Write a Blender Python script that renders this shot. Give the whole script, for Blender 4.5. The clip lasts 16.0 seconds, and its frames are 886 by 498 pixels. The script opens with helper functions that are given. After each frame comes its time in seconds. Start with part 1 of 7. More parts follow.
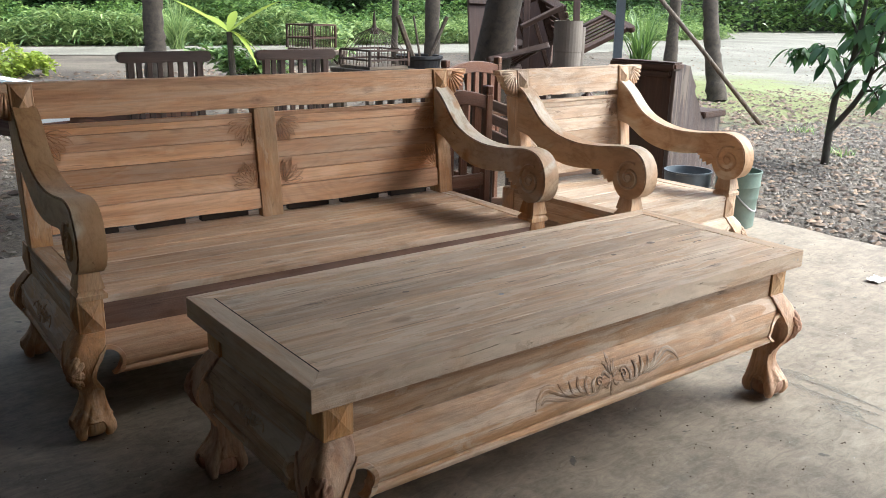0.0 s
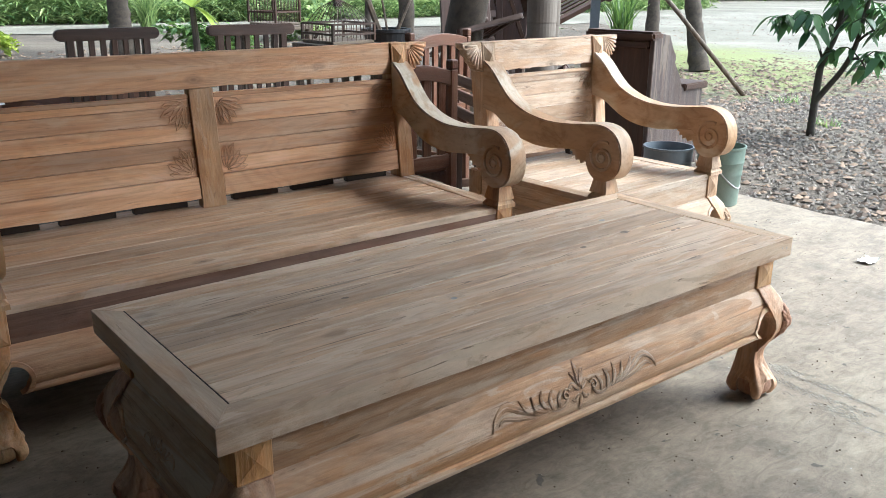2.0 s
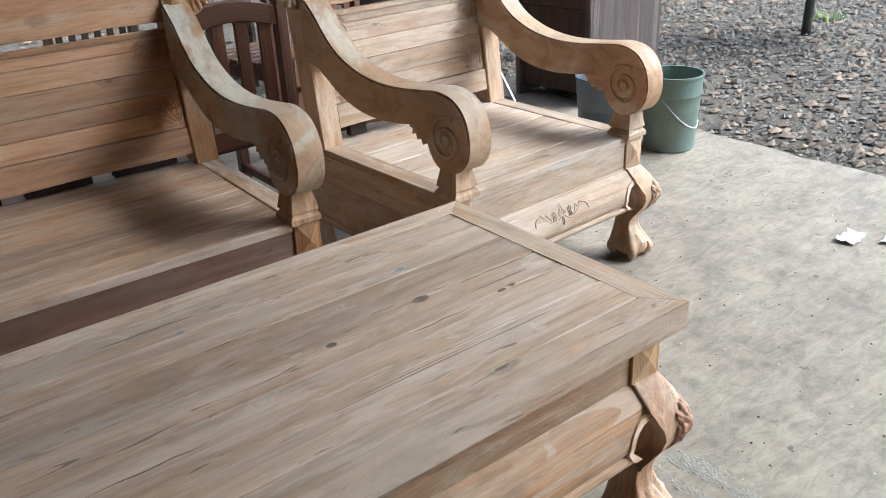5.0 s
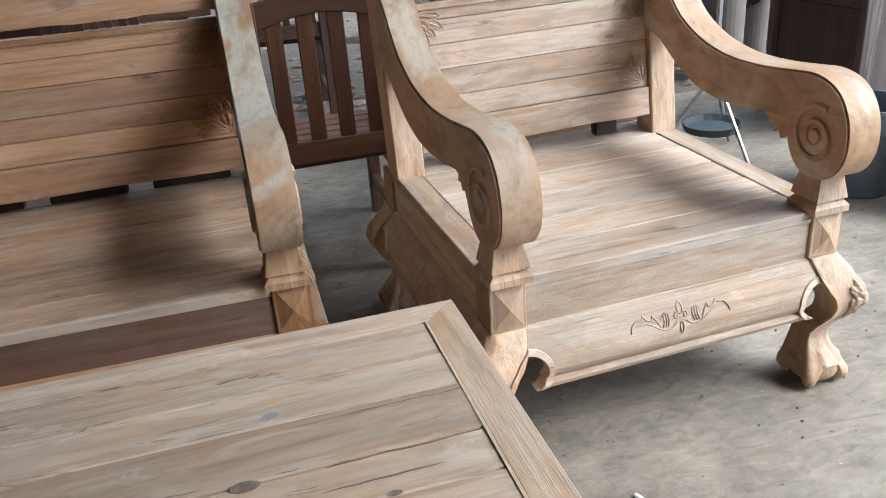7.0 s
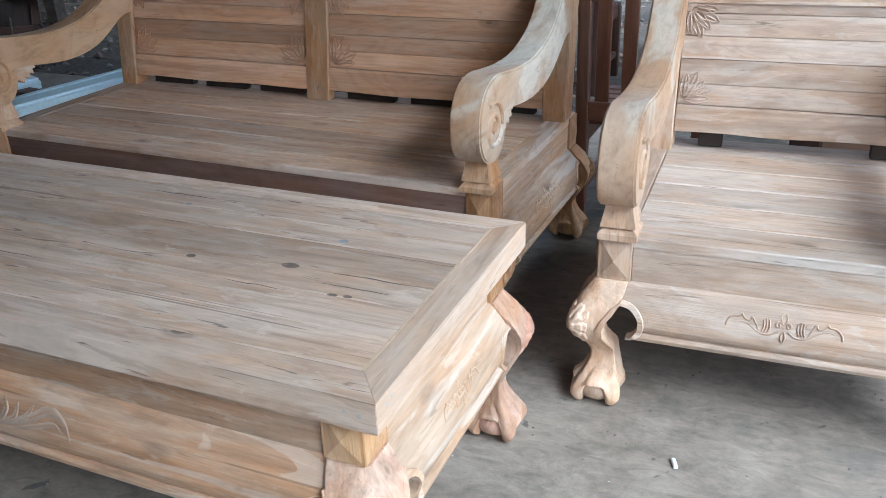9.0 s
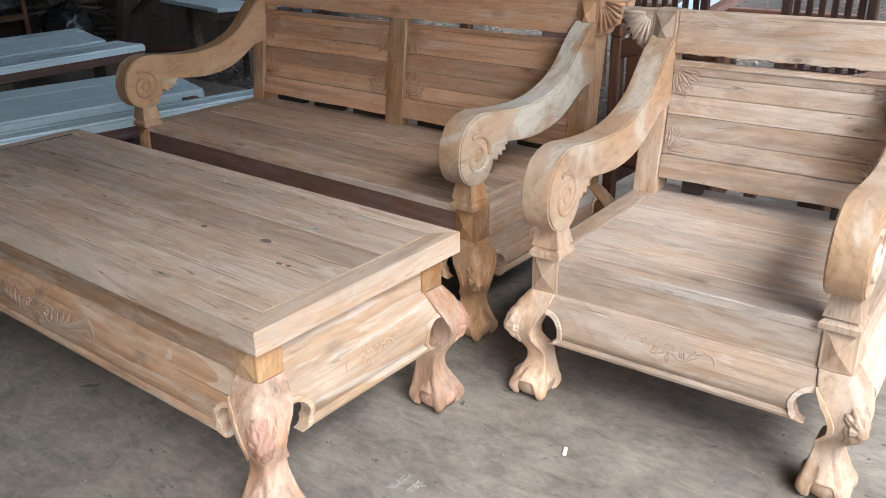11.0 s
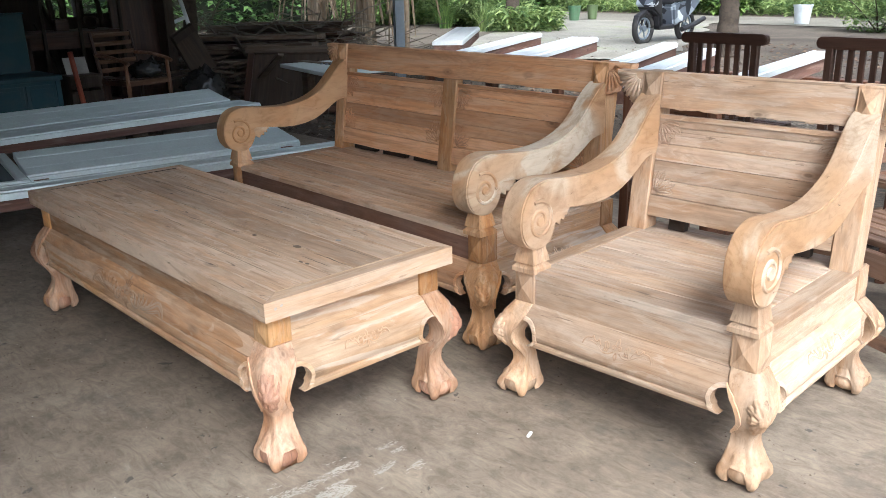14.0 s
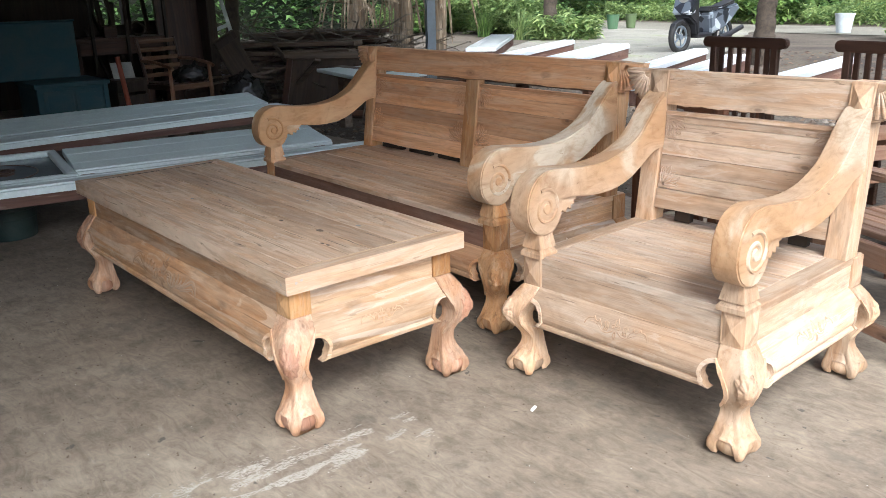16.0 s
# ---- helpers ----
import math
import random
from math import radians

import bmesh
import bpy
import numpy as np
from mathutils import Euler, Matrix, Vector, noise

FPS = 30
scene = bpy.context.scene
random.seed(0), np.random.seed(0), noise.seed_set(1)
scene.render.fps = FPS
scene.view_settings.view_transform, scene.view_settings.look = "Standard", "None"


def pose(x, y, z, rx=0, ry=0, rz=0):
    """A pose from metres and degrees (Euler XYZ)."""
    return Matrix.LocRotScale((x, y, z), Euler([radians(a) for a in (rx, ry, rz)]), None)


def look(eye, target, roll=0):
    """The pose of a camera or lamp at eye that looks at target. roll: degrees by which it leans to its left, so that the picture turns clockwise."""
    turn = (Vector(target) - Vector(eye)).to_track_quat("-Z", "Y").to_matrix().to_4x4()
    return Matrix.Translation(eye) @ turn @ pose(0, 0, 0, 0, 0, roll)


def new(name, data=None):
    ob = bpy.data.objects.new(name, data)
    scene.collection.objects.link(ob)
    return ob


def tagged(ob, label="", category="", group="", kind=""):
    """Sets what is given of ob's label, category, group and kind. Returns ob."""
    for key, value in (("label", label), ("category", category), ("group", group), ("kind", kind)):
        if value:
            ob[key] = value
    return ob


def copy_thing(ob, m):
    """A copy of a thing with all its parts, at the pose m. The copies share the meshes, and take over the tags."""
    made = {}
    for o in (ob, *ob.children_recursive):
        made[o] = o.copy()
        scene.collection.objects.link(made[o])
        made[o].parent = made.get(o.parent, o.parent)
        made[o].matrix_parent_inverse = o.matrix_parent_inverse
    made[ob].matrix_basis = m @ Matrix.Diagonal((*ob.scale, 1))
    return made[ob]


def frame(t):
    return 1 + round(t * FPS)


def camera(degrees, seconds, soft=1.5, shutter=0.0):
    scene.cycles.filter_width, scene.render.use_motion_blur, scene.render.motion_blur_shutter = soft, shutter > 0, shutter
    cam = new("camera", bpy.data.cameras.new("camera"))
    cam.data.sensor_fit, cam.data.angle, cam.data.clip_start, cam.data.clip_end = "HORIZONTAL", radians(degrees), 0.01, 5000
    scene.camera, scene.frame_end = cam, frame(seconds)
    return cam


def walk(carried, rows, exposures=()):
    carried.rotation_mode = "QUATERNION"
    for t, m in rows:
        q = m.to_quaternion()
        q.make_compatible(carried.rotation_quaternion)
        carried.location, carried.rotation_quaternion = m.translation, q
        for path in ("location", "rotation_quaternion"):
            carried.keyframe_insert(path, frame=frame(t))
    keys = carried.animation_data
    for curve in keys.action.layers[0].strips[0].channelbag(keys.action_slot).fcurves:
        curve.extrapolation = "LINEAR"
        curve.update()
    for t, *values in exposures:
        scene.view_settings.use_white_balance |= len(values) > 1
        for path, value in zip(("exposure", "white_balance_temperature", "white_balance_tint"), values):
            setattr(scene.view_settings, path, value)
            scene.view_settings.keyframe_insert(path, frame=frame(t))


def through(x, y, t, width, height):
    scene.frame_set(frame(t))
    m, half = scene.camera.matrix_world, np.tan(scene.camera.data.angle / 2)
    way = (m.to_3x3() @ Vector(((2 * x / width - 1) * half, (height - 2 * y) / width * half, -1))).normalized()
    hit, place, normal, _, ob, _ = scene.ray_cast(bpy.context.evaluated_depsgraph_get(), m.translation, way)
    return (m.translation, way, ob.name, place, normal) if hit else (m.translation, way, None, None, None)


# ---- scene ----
SKY, SUN, ROOF_X = 0.19, 1.12, 3.6
cam = camera(55.6, 16.0, 0.8)
PATH = [
    (0, (-0.645, -1.213, 1.11), (0.526, 0.309, 0.551), 1.2),
    (0.5, (-0.646, -1.216, 1.111), (0.539, 0.297, 0.554), 1.4),
    (1, (-0.624, -1.201, 1.105), (0.563, 0.306, 0.541), 1.4),
    (1.5, (-0.547, -1.147, 1.092), (0.644, 0.348, 0.504), 1.0),
    (2, (-0.425, -1.071, 1.091), (0.762, 0.416, 0.476), 0.4),
    (2.5, (-0.305, -0.996, 1.078), (0.867, 0.472, 0.391), 0.3),
    (3, (-0.15, -0.886, 1.067), (0.995, 0.569, 0.311), -0.0),
    (3.5, (-0.002, -0.765, 1.113), (1.15, 0.657, 0.305), 0.3),
    (4, (0.202, -0.731, 1.109), (1.345, 0.685, 0.28), -1.1),
    (4.5, (0.394, -0.733, 1.127), (1.516, 0.692, 0.285), -2.0),
    (7, (1.328, -0.416, 1.027), (1.787, 1.331, 0.169), -4.4),
    (7.5, (1.506, -0.429, 1.031), (1.559, 1.38, 0.179), -3.3),
    (8, (1.72, -0.516, 1.056), (1.358, 1.241, 0.172), -2.2),
    (8.5, (1.887, -0.641, 1.063), (1.337, 1.074, 0.192), -2.2),
    (9, (2.033, -0.743, 1.063), (1.293, 0.907, 0.209), -2.3),
    (11.5, (2.831, -0.803, 1.148), (1.605, 0.593, 0.408), -1.1),
    (12, (2.993, -0.779, 1.146), (1.678, 0.552, 0.44), -1.7),
    (12.5, (3.086, -0.8, 1.155), (1.701, 0.476, 0.484), -2.2),
    (13, (3.125, -0.837, 1.158), (1.715, 0.435, 0.533), -1.9),
    (13.5, (3.152, -0.881, 1.154), (1.739, 0.393, 0.541), -1.5),
    (14, (3.191, -0.906, 1.149), (1.79, 0.384, 0.535), -1.3),
    (14.5, (3.278, -0.921, 1.13), (1.877, 0.368, 0.517), -1.4),
    (15, (3.345, -0.95, 1.122), (1.934, 0.328, 0.511), -1.2),
    (15.5, (3.362, -0.964, 1.123), (1.918, 0.282, 0.521), -1.5),
    (16, (3.364, -0.963, 1.127), (1.898, 0.263, 0.536), -1.4),
]
EXPOSURES = [(0.0, 1.78, 5820, 4), (2.0, 1.81, 5550, 2), (3.0, 1.89, 5440, 0.5), (4.5, 1.54, 5340, 1.5), (7.0, 1.5, 5250, 3), (8.0, 1.66, 4700, -5), (8.5, 1.44, 4750, -2), (9.0, 1.5, 4780, 2), (12.0, 1.33, 5620, 6.5), (14.0, 1.43, 5750, 8), (16.0, 1.5, 5800, 8)]
walk(cam, [(t, look(eye, target, roll)) for t, eye, target, roll in PATH], EXPOSURES)

# ---- light ----
world = bpy.data.worlds.new("sky")
scene.world = world
world.use_nodes = True
wn = world.node_tree.nodes
wl = world.node_tree.links
sky = wn.new("ShaderNodeTexSky")
sky.sky_type = "NISHITA"
sky.sun_disc = False
sky.sun_elevation = radians(47)
sky.sun_rotation = radians(120)
sky.air_density, sky.dust_density, sky.ozone_density = 1.0, 4.0, 1.0
wn["Background"].inputs["Strength"].default_value = SKY
haze = wn.new("ShaderNodeHueSaturation")
haze.inputs["Saturation"].default_value = 0.5
wl.new(sky.outputs["Color"], haze.inputs["Color"])
wl.new(haze.outputs["Color"], wn["Background"].inputs["Color"])
sun_lamp = new("sun", bpy.data.lights.new("sun", "SUN"))
sun_lamp.data.energy = SUN
sun_lamp.data.angle = radians(36)
sun_lamp.data.color = (1.0, 0.96, 0.88)
sun_lamp.matrix_world = look((9.4, -5.4, 11.6), (0, 0, 0))


# ---- material helpers ----
def mat_new(name, rough=0.6, metal=0.0):
    m = bpy.data.materials.new(name)
    m.use_nodes = True
    b = m.node_tree.nodes["Principled BSDF"]
    b.inputs["Roughness"].default_value = rough
    b.inputs["Metallic"].default_value = metal
    return m, m.node_tree.nodes, m.node_tree.links, b


def ramp(n, stops):
    r = n.new("ShaderNodeValToRGB")
    e = r.color_ramp.elements
    while len(e) < len(stops):
        e.new(0.5)
    for k, (p, c) in zip(e, stops):
        k.position = p
        k.color = (*c, 1) if len(c) == 3 else c
    return r


def mixer(n, l, kind, fac, a, b):
    x = n.new("ShaderNodeMix")
    x.data_type = "RGBA"
    x.blend_type = kind
    for sock, v in ((x.inputs[0], fac), (x.inputs[6], a), (x.inputs[7], b)):
        if isinstance(v, (int, float)):
            sock.default_value = v
        elif isinstance(v, tuple):
            sock.default_value = (*v, 1)
        else:
            l.new(v, sock)
    return x.outputs[2]


def coords(n, l, scale, spread=7.0):
    """Object coordinates, shifted by a random amount from object to object."""
    tc = n.new("ShaderNodeTexCoord")
    oi = n.new("ShaderNodeObjectInfo")
    mu = n.new("ShaderNodeMath")
    mu.operation = "MULTIPLY"
    mu.inputs[1].default_value = spread
    l.new(oi.outputs["Random"], mu.inputs[0])
    ad = n.new("ShaderNodeVectorMath")
    ad.operation = "ADD"
    l.new(tc.outputs["Object"], ad.inputs[0])
    l.new(mu.outputs[0], ad.inputs[1])
    mp = n.new("ShaderNodeMapping")
    mp.inputs["Scale"].default_value = scale
    l.new(ad.outputs[0], mp.inputs["Vector"])
    return mp.outputs[0], oi.outputs["Random"]


def tex_noise(n, l, vec, scale, detail=6, rough=0.6, distort=0.0):
    t = n.new("ShaderNodeTexNoise")
    t.inputs["Scale"].default_value = scale
    t.inputs["Detail"].default_value = detail
    t.inputs["Roughness"].default_value = rough
    t.inputs["Distortion"].default_value = distort
    if vec is not None:
        l.new(vec, t.inputs["Vector"])
    return t.outputs["Fac"]


def bump(n, l, b, height, strength=0.3, dist=0.01):
    u = n.new("ShaderNodeBump")
    u.inputs["Strength"].default_value = strength
    u.inputs["Distance"].default_value = dist
    l.new(height, u.inputs["Height"])
    l.new(u.outputs[0], b.inputs["Normal"])


def wood(name, axis, dark, mid, light, pale=(0.62, 0.52, 0.4), pale_amount=0.5, rough=0.62, stain=0.5, knots=True, vary=0.25, edge="", mottle=0.0, contrast=1.0, warm=0.6, patch=(13.0, 3.0), blotch=0.0):
    """Bare timber whose grain runs along an axis of the object. edge: the axis across the board, towards whose sides the pale sapwood lies."""
    m, n, l, b = mat_new(name, rough)
    k = "xyz".index(axis)

    def stretched(across, along, spread):
        sc = [across] * 3
        sc[k] = along
        return coords(n, l, sc, spread)

    def times(sock, f):
        mu = n.new("ShaderNodeMath")
        mu.operation = "MULTIPLY"
        mu.inputs[1].default_value = f
        l.new(sock, mu.inputs[0])
        return mu.outputs[0]

    v, rnd = stretched(26.0, 1.5, 7.0)
    big = tex_noise(n, l, v, 1.0, 7, 0.56, 0.7)
    col = ramp(n, [(0.2, dark), (0.42, mid), (0.68, light)])
    l.new(big, col.inputs[0])
    out = col.outputs[0]
    # cathedral figure: warped bands across the board
    v2, _ = stretched(6.0, 1.0, 17.0)
    warp = tex_noise(n, l, v2, 1.0, 3, 0.5, 1.4)
    si = n.new("ShaderNodeMath")
    si.operation = "SINE"
    l.new(times(warp, 95.0), si.inputs[0])
    sir = ramp(n, [(0.0, (0.8, 0.76, 0.72)), (0.5, (1.0, 1.0, 1.0)), (1.0, (1.06, 1.05, 1.03))])
    ad = n.new("ShaderNodeMapRange")
    ad.inputs[1].default_value = -1.0
    l.new(si.outputs[0], ad.inputs[0])
    l.new(ad.outputs[0], sir.inputs[0])
    out = mixer(n, l, "MULTIPLY", min(1.0, 0.26 * contrast), out, sir.outputs[0])
    # fine lines of the grain
    vf, _ = stretched(130.0, 4.0, 3.0)
    fine = tex_noise(n, l, vf, 1.0, 6, 0.75, 0.3)
    fr = ramp(n, [(0.3, (0.5, 0.44, 0.38)), (0.52, (1, 1, 1)), (0.72, (1.2, 1.17, 1.12))])
    l.new(fine, fr.inputs[0])
    out = mixer(n, l, "MULTIPLY", min(1.0, 0.3 * contrast), out, fr.outputs[0])
    # warmer heartwood in patches
    vw, _ = stretched(*patch, 19.0)
    wm = tex_noise(n, l, vw, 1.0, 6, 0.6, 0.8)
    wr = ramp(n, [(0.42, (0, 0, 0)), (0.62, (1, 1, 1))])
    l.new(wm, wr.inputs[0])
    out = mixer(n, l, "MULTIPLY", times(wr.outputs[0], warm), out, (0.97, 0.79, 0.6))
    # pale sapwood streaks
    vs, _ = stretched(16.0, 1.3, 11.0)
    sap = tex_noise(n, l, vs, 1.3, 5, 0.5, 0.8)
    sr = ramp(n, [(0.57, (0, 0, 0)), (0.61, (1, 1, 1))])
    l.new(sap, sr.inputs[0])
    out = mixer(n, l, "MIX", times(sr.outputs[0], pale_amount * 0.6), out, pale)
    if edge:
        tc = n.new("ShaderNodeTexCoord")
        sep = n.new("ShaderNodeSeparateXYZ")
        l.new(tc.outputs["Generated"], sep.inputs[0])
        ve, _ = stretched(2.0, 1.6, 23.0)
        wob = tex_noise(n, l, ve, 1.0, 8, 0.6, 0.6)
        g = n.new("ShaderNodeMath")
        g.operation = "MULTIPLY_ADD"
        g.inputs[1].default_value = 0.75
        l.new(wob, g.inputs[0])
        l.new(sep.outputs["XYZ".index(edge.upper())], g.inputs[2])
        er = ramp(n, [(0.345, (1, 1, 1)), (0.375, (0, 0, 0))])
        l.new(g.outputs[0], er.inputs[0])
        out = mixer(n, l, "MIX", times(er.outputs[0], pale_amount), out, pale)
    if blotch:
        vb, _ = stretched(24.0, 6.0, 37.0)
        bn = tex_noise(n, l, vb, 1.0, 7, 0.62, 1.0)
        for lo, hi, c in ((0.42, 0.38, tuple(0.45 * p + 0.55 * q for p, q in zip(mid, dark))), (0.57, 0.61, tuple(0.5 * (p + q) for p, q in zip(light, pale)))):
            bl = ramp(n, [(min(lo, hi), (1, 1, 1) if lo > hi else (0, 0, 0)), (max(lo, hi), (0, 0, 0) if lo > hi else (1, 1, 1))])
            l.new(bn, bl.inputs[0])
            out = mixer(n, l, "MIX", times(bl.outputs[0], blotch), out, c)
    # dark cracks and stripes
    vd, _ = stretched(70.0, 7.0, 5.0)
    st = tex_noise(n, l, vd, 1.0, 5, 0.6, 0.8)
    dr = ramp(n, [(0.64, (0, 0, 0)), (0.69, (0.85, 0.85, 0.85))])
    # long hairline cracks
    vl, _ = stretched(95.0, 1.4, 27.0)
    hair = tex_noise(n, l, vl, 1.0, 3, 0.5, 0.4)
    hr = ramp(n, [(0.68, (0, 0, 0)), (0.71, (0.7, 0.7, 0.7))])
    l.new(hair, hr.inputs[0])
    out = mixer(n, l, "MIX", times(hr.outputs[0], stain), out, tuple(c * 0.45 for c in dark))
    l.new(st, dr.inputs[0])
    out = mixer(n, l, "MIX", times(dr.outputs[0], stain), out, tuple(c * 0.5 for c in dark))
    if mottle:
        vm, _ = stretched(20.0, 7.0, 9.0)
        mo = tex_noise(n, l, vm, 1.0, 8, 0.66, 0.7)
        mr0 = ramp(n, [(0.3, (0.62, 0.6, 0.57)), (0.5, (1, 1, 1)), (0.7, (1.2, 1.2, 1.2))])
        l.new(mo, mr0.inputs[0])
        out = mixer(n, l, "MULTIPLY", mottle, out, mr0.outputs[0])
    if knots:
        vk, _ = stretched(8.0, 3.6, 13.0)
        vo = n.new("ShaderNodeTexVoronoi")
        vo.inputs["Scale"].default_value = 1.0
        vo.inputs["Randomness"].default_value = 1.0
        l.new(vk, vo.inputs["Vector"])
        kr = ramp(n, [(0.03, (0.8, 0.8, 0.8)), (0.06, (0.3, 0.3, 0.3)), (0.08, (0.42, 0.42, 0.42)), (0.14, (0, 0, 0))])
        l.new(vo.outputs["Distance"], kr.inputs[0])
        out = mixer(n, l, "MIX", kr.outputs[0], out, tuple(c * 0.45 for c in dark))
    # each board a little lighter or darker
    hv = n.new("ShaderNodeHueSaturation")
    hv.inputs["Saturation"].default_value = 1.05
    hv.inputs["Hue"].default_value = 0.497
    mr = n.new("ShaderNodeMapRange")
    mr.inputs[3].default_value = 1.0 - vary
    mr.inputs[4].default_value = 1.0 + vary
    l.new(rnd, mr.inputs[0])
    l.new(mr.outputs[0], hv.inputs["Value"])
    l.new(out, hv.inputs["Color"])
    l.new(hv.outputs[0], b.inputs["Base Color"])
    rr = n.new("ShaderNodeMapRange")
    rr.inputs[3].default_value = rough - 0.12
    rr.inputs[4].default_value = rough + 0.15
    l.new(fine, rr.inputs[0])
    l.new(rr.outputs[0], b.inputs["Roughness"])
    bump(n, l, b, fine, 0.5, 0.004)
    return m


def sawn_block(name, base, warm, pale, rough=0.6, sapwood=0.5):
    """Timber sawn to a curve out of a thick block: growth rings cut across, pale sapwood, orange heartwood."""
    m, n, l, b = mat_new(name, rough)

    def step(sock, a, c):
        r = ramp(n, [(a, (0, 0, 0)), (c, (1, 1, 1))])
        l.new(sock, r.inputs[0])
        return r.outputs[0]

    v0, rnd = coords(n, l, (6.0, 2.4, 4.5), 19.0)
    field = tex_noise(n, l, v0, 1.0, 2, 0.4, 0.6)
    out = mixer(n, l, "MIX", step(field, 0.44, 0.6), base, warm)
    sap, _ = coords(n, l, (5.0, 2.0, 3.6), 31.0)
    sapn = tex_noise(n, l, sap, 1.0, 4, 0.5, 0.8)
    out = mixer(n, l, "MIX", step(sapn, sapwood, sapwood + 0.045), out, pale)
    # growth rings, closer and wider by turns
    mu = n.new("ShaderNodeMath")
    mu.operation = "MULTIPLY"
    mu.inputs[1].default_value = 120.0
    l.new(field, mu.inputs[0])
    si = n.new("ShaderNodeMath")
    si.operation = "SINE"
    l.new(mu.outputs[0], si.inputs[0])
    mr = n.new("ShaderNodeMapRange")
    mr.inputs[1].default_value = -1.0
    l.new(si.outputs[0], mr.inputs[0])
    rings = ramp(n, [(0.0, (0.8, 0.72, 0.64)), (0.25, (0.97, 0.95, 0.93)), (1.0, (1.02, 1.02, 1.02))])
    l.new(mr.outputs[0], rings.inputs[0])
    vp, _ = coords(n, l, (9.0, 5.0, 9.0), 5.0)
    part_of = tex_noise(n, l, vp, 1.0, 4, 0.6, 0.4)
    out = mixer(n, l, "MULTIPLY", step(part_of, 0.46, 0.74), out, rings.outputs[0])
    # pores along the grain and soft smudges
    vf, _ = coords(n, l, (110.0, 14.0, 60.0), 3.0)
    fine = tex_noise(n, l, vf, 1.0, 5, 0.7, 0.3)
    fr = ramp(n, [(0.3, (0.74, 0.7, 0.66)), (0.5, (1, 1, 1)), (0.75, (1.06, 1.06, 1.05))])
    l.new(fine, fr.inputs[0])
    out = mixer(n, l, "MULTIPLY", 0.6, out, fr.outputs[0])
    vg, _ = coords(n, l, (16.0, 9.0, 14.0), 13.0)
    smudge = tex_noise(n, l, vg, 1.0, 7, 0.65, 0.8)
    gr = ramp(n, [(0.3, (0.62, 0.52, 0.43)), (0.48, (1, 1, 1)), (0.68, (1.12, 1.13, 1.14))])
    l.new(smudge, gr.inputs[0])
    out = mixer(n, l, "MULTIPLY", 0.75, out, gr.outputs[0])
    vk, _ = coords(n, l, (60.0, 22.0, 60.0), 23.0)
    flecks = tex_noise(n, l, vk, 1.0, 4, 0.6, 0.6)
    out = mixer(n, l, "MIX", step(flecks, 0.68, 0.74), out, tuple(c * 0.45 for c in warm))
    l.new(out, b.inputs["Base Color"])
    bump(n, l, b, fine, 0.3, 0.003)
    return m


def painted(name, c, rough=0.5, metal=0.0, grime=(0.12, 0.1, 0.08), amount=0.35, scale=5.0, relief=0.1):
    """Painted, moulded or cast surface with stains and fine unevenness."""
    m, n, l, b = mat_new(name, rough, metal)
    v, rnd = coords(n, l, (1, 1, 1))
    a = tex_noise(n, l, v, scale, 8, 0.65, 0.4)
    r = ramp(n, [(0.42, (0, 0, 0)), (0.72, (1, 1, 1))])
    l.new(a, r.inputs[0])
    mu = n.new("ShaderNodeMath")
    mu.operation = "MULTIPLY"
    mu.inputs[1].default_value = amount
    l.new(r.outputs[0], mu.inputs[0])
    fine = tex_noise(n, l, v, scale * 14, 4, 0.6)
    fr = ramp(n, [(0.3, (0.86, 0.86, 0.86)), (0.7, (1.1, 1.1, 1.1))])
    l.new(fine, fr.inputs[0])
    base = mixer(n, l, "MULTIPLY", 0.6, c, fr.outputs[0])
    l.new(mixer(n, l, "MIX", mu.outputs[0], base, grime), b.inputs["Base Color"])
    bump(n, l, b, fine, relief, 0.003)
    return m


def leafy(name, a, c, rough=0.5, through=0.25):
    """Leaves, varied from leaf to leaf."""
    m, n, l, b = mat_new(name, rough)
    g = n.new("ShaderNodeNewGeometry")
    r = ramp(n, [(0.0, a), (1.0, c)])
    l.new(g.outputs["Random Per Island"], r.inputs[0])
    l.new(r.outputs[0], b.inputs["Base Color"])
    tr = n.new("ShaderNodeBsdfTranslucent")
    l.new(r.outputs[0], tr.inputs["Color"])
    mx = n.new("ShaderNodeMixShader")
    mx.inputs[0].default_value = through
    l.new(b.outputs[0], mx.inputs[1])
    l.new(tr.outputs[0], mx.inputs[2])
    l.new(mx.outputs[0], n["Material Output"].inputs["Surface"])
    return m


# ---- mesh helpers ----
def part(name, bm, material, parent=None, label="", smooth=False):
    """Links a bmesh as one mesh object, under a thing or a part."""
    bmesh.ops.recalc_face_normals(bm, faces=bm.faces[:])
    me = bpy.data.meshes.new(name)
    bm.to_mesh(me)
    bm.free()
    me.materials.append(material)
    if smooth:
        for p in me.polygons:
            p.use_smooth = True
    ob = new(name, me)
    if parent is not None:
        ob.parent = parent
    if label:
        tagged(ob, label)
    return ob


def soft_smooth(ob, deg=40):
    """Shades smooth but for edges sharper than deg."""
    me = ob.data
    bm = bmesh.new()
    bm.from_mesh(me)
    for f in bm.faces:
        f.smooth = True
    for e in bm.edges:
        if len(e.link_faces) == 2 and e.calc_face_angle(0) > radians(deg):
            e.smooth = False
    bm.to_mesh(me)
    bm.free()
    return ob


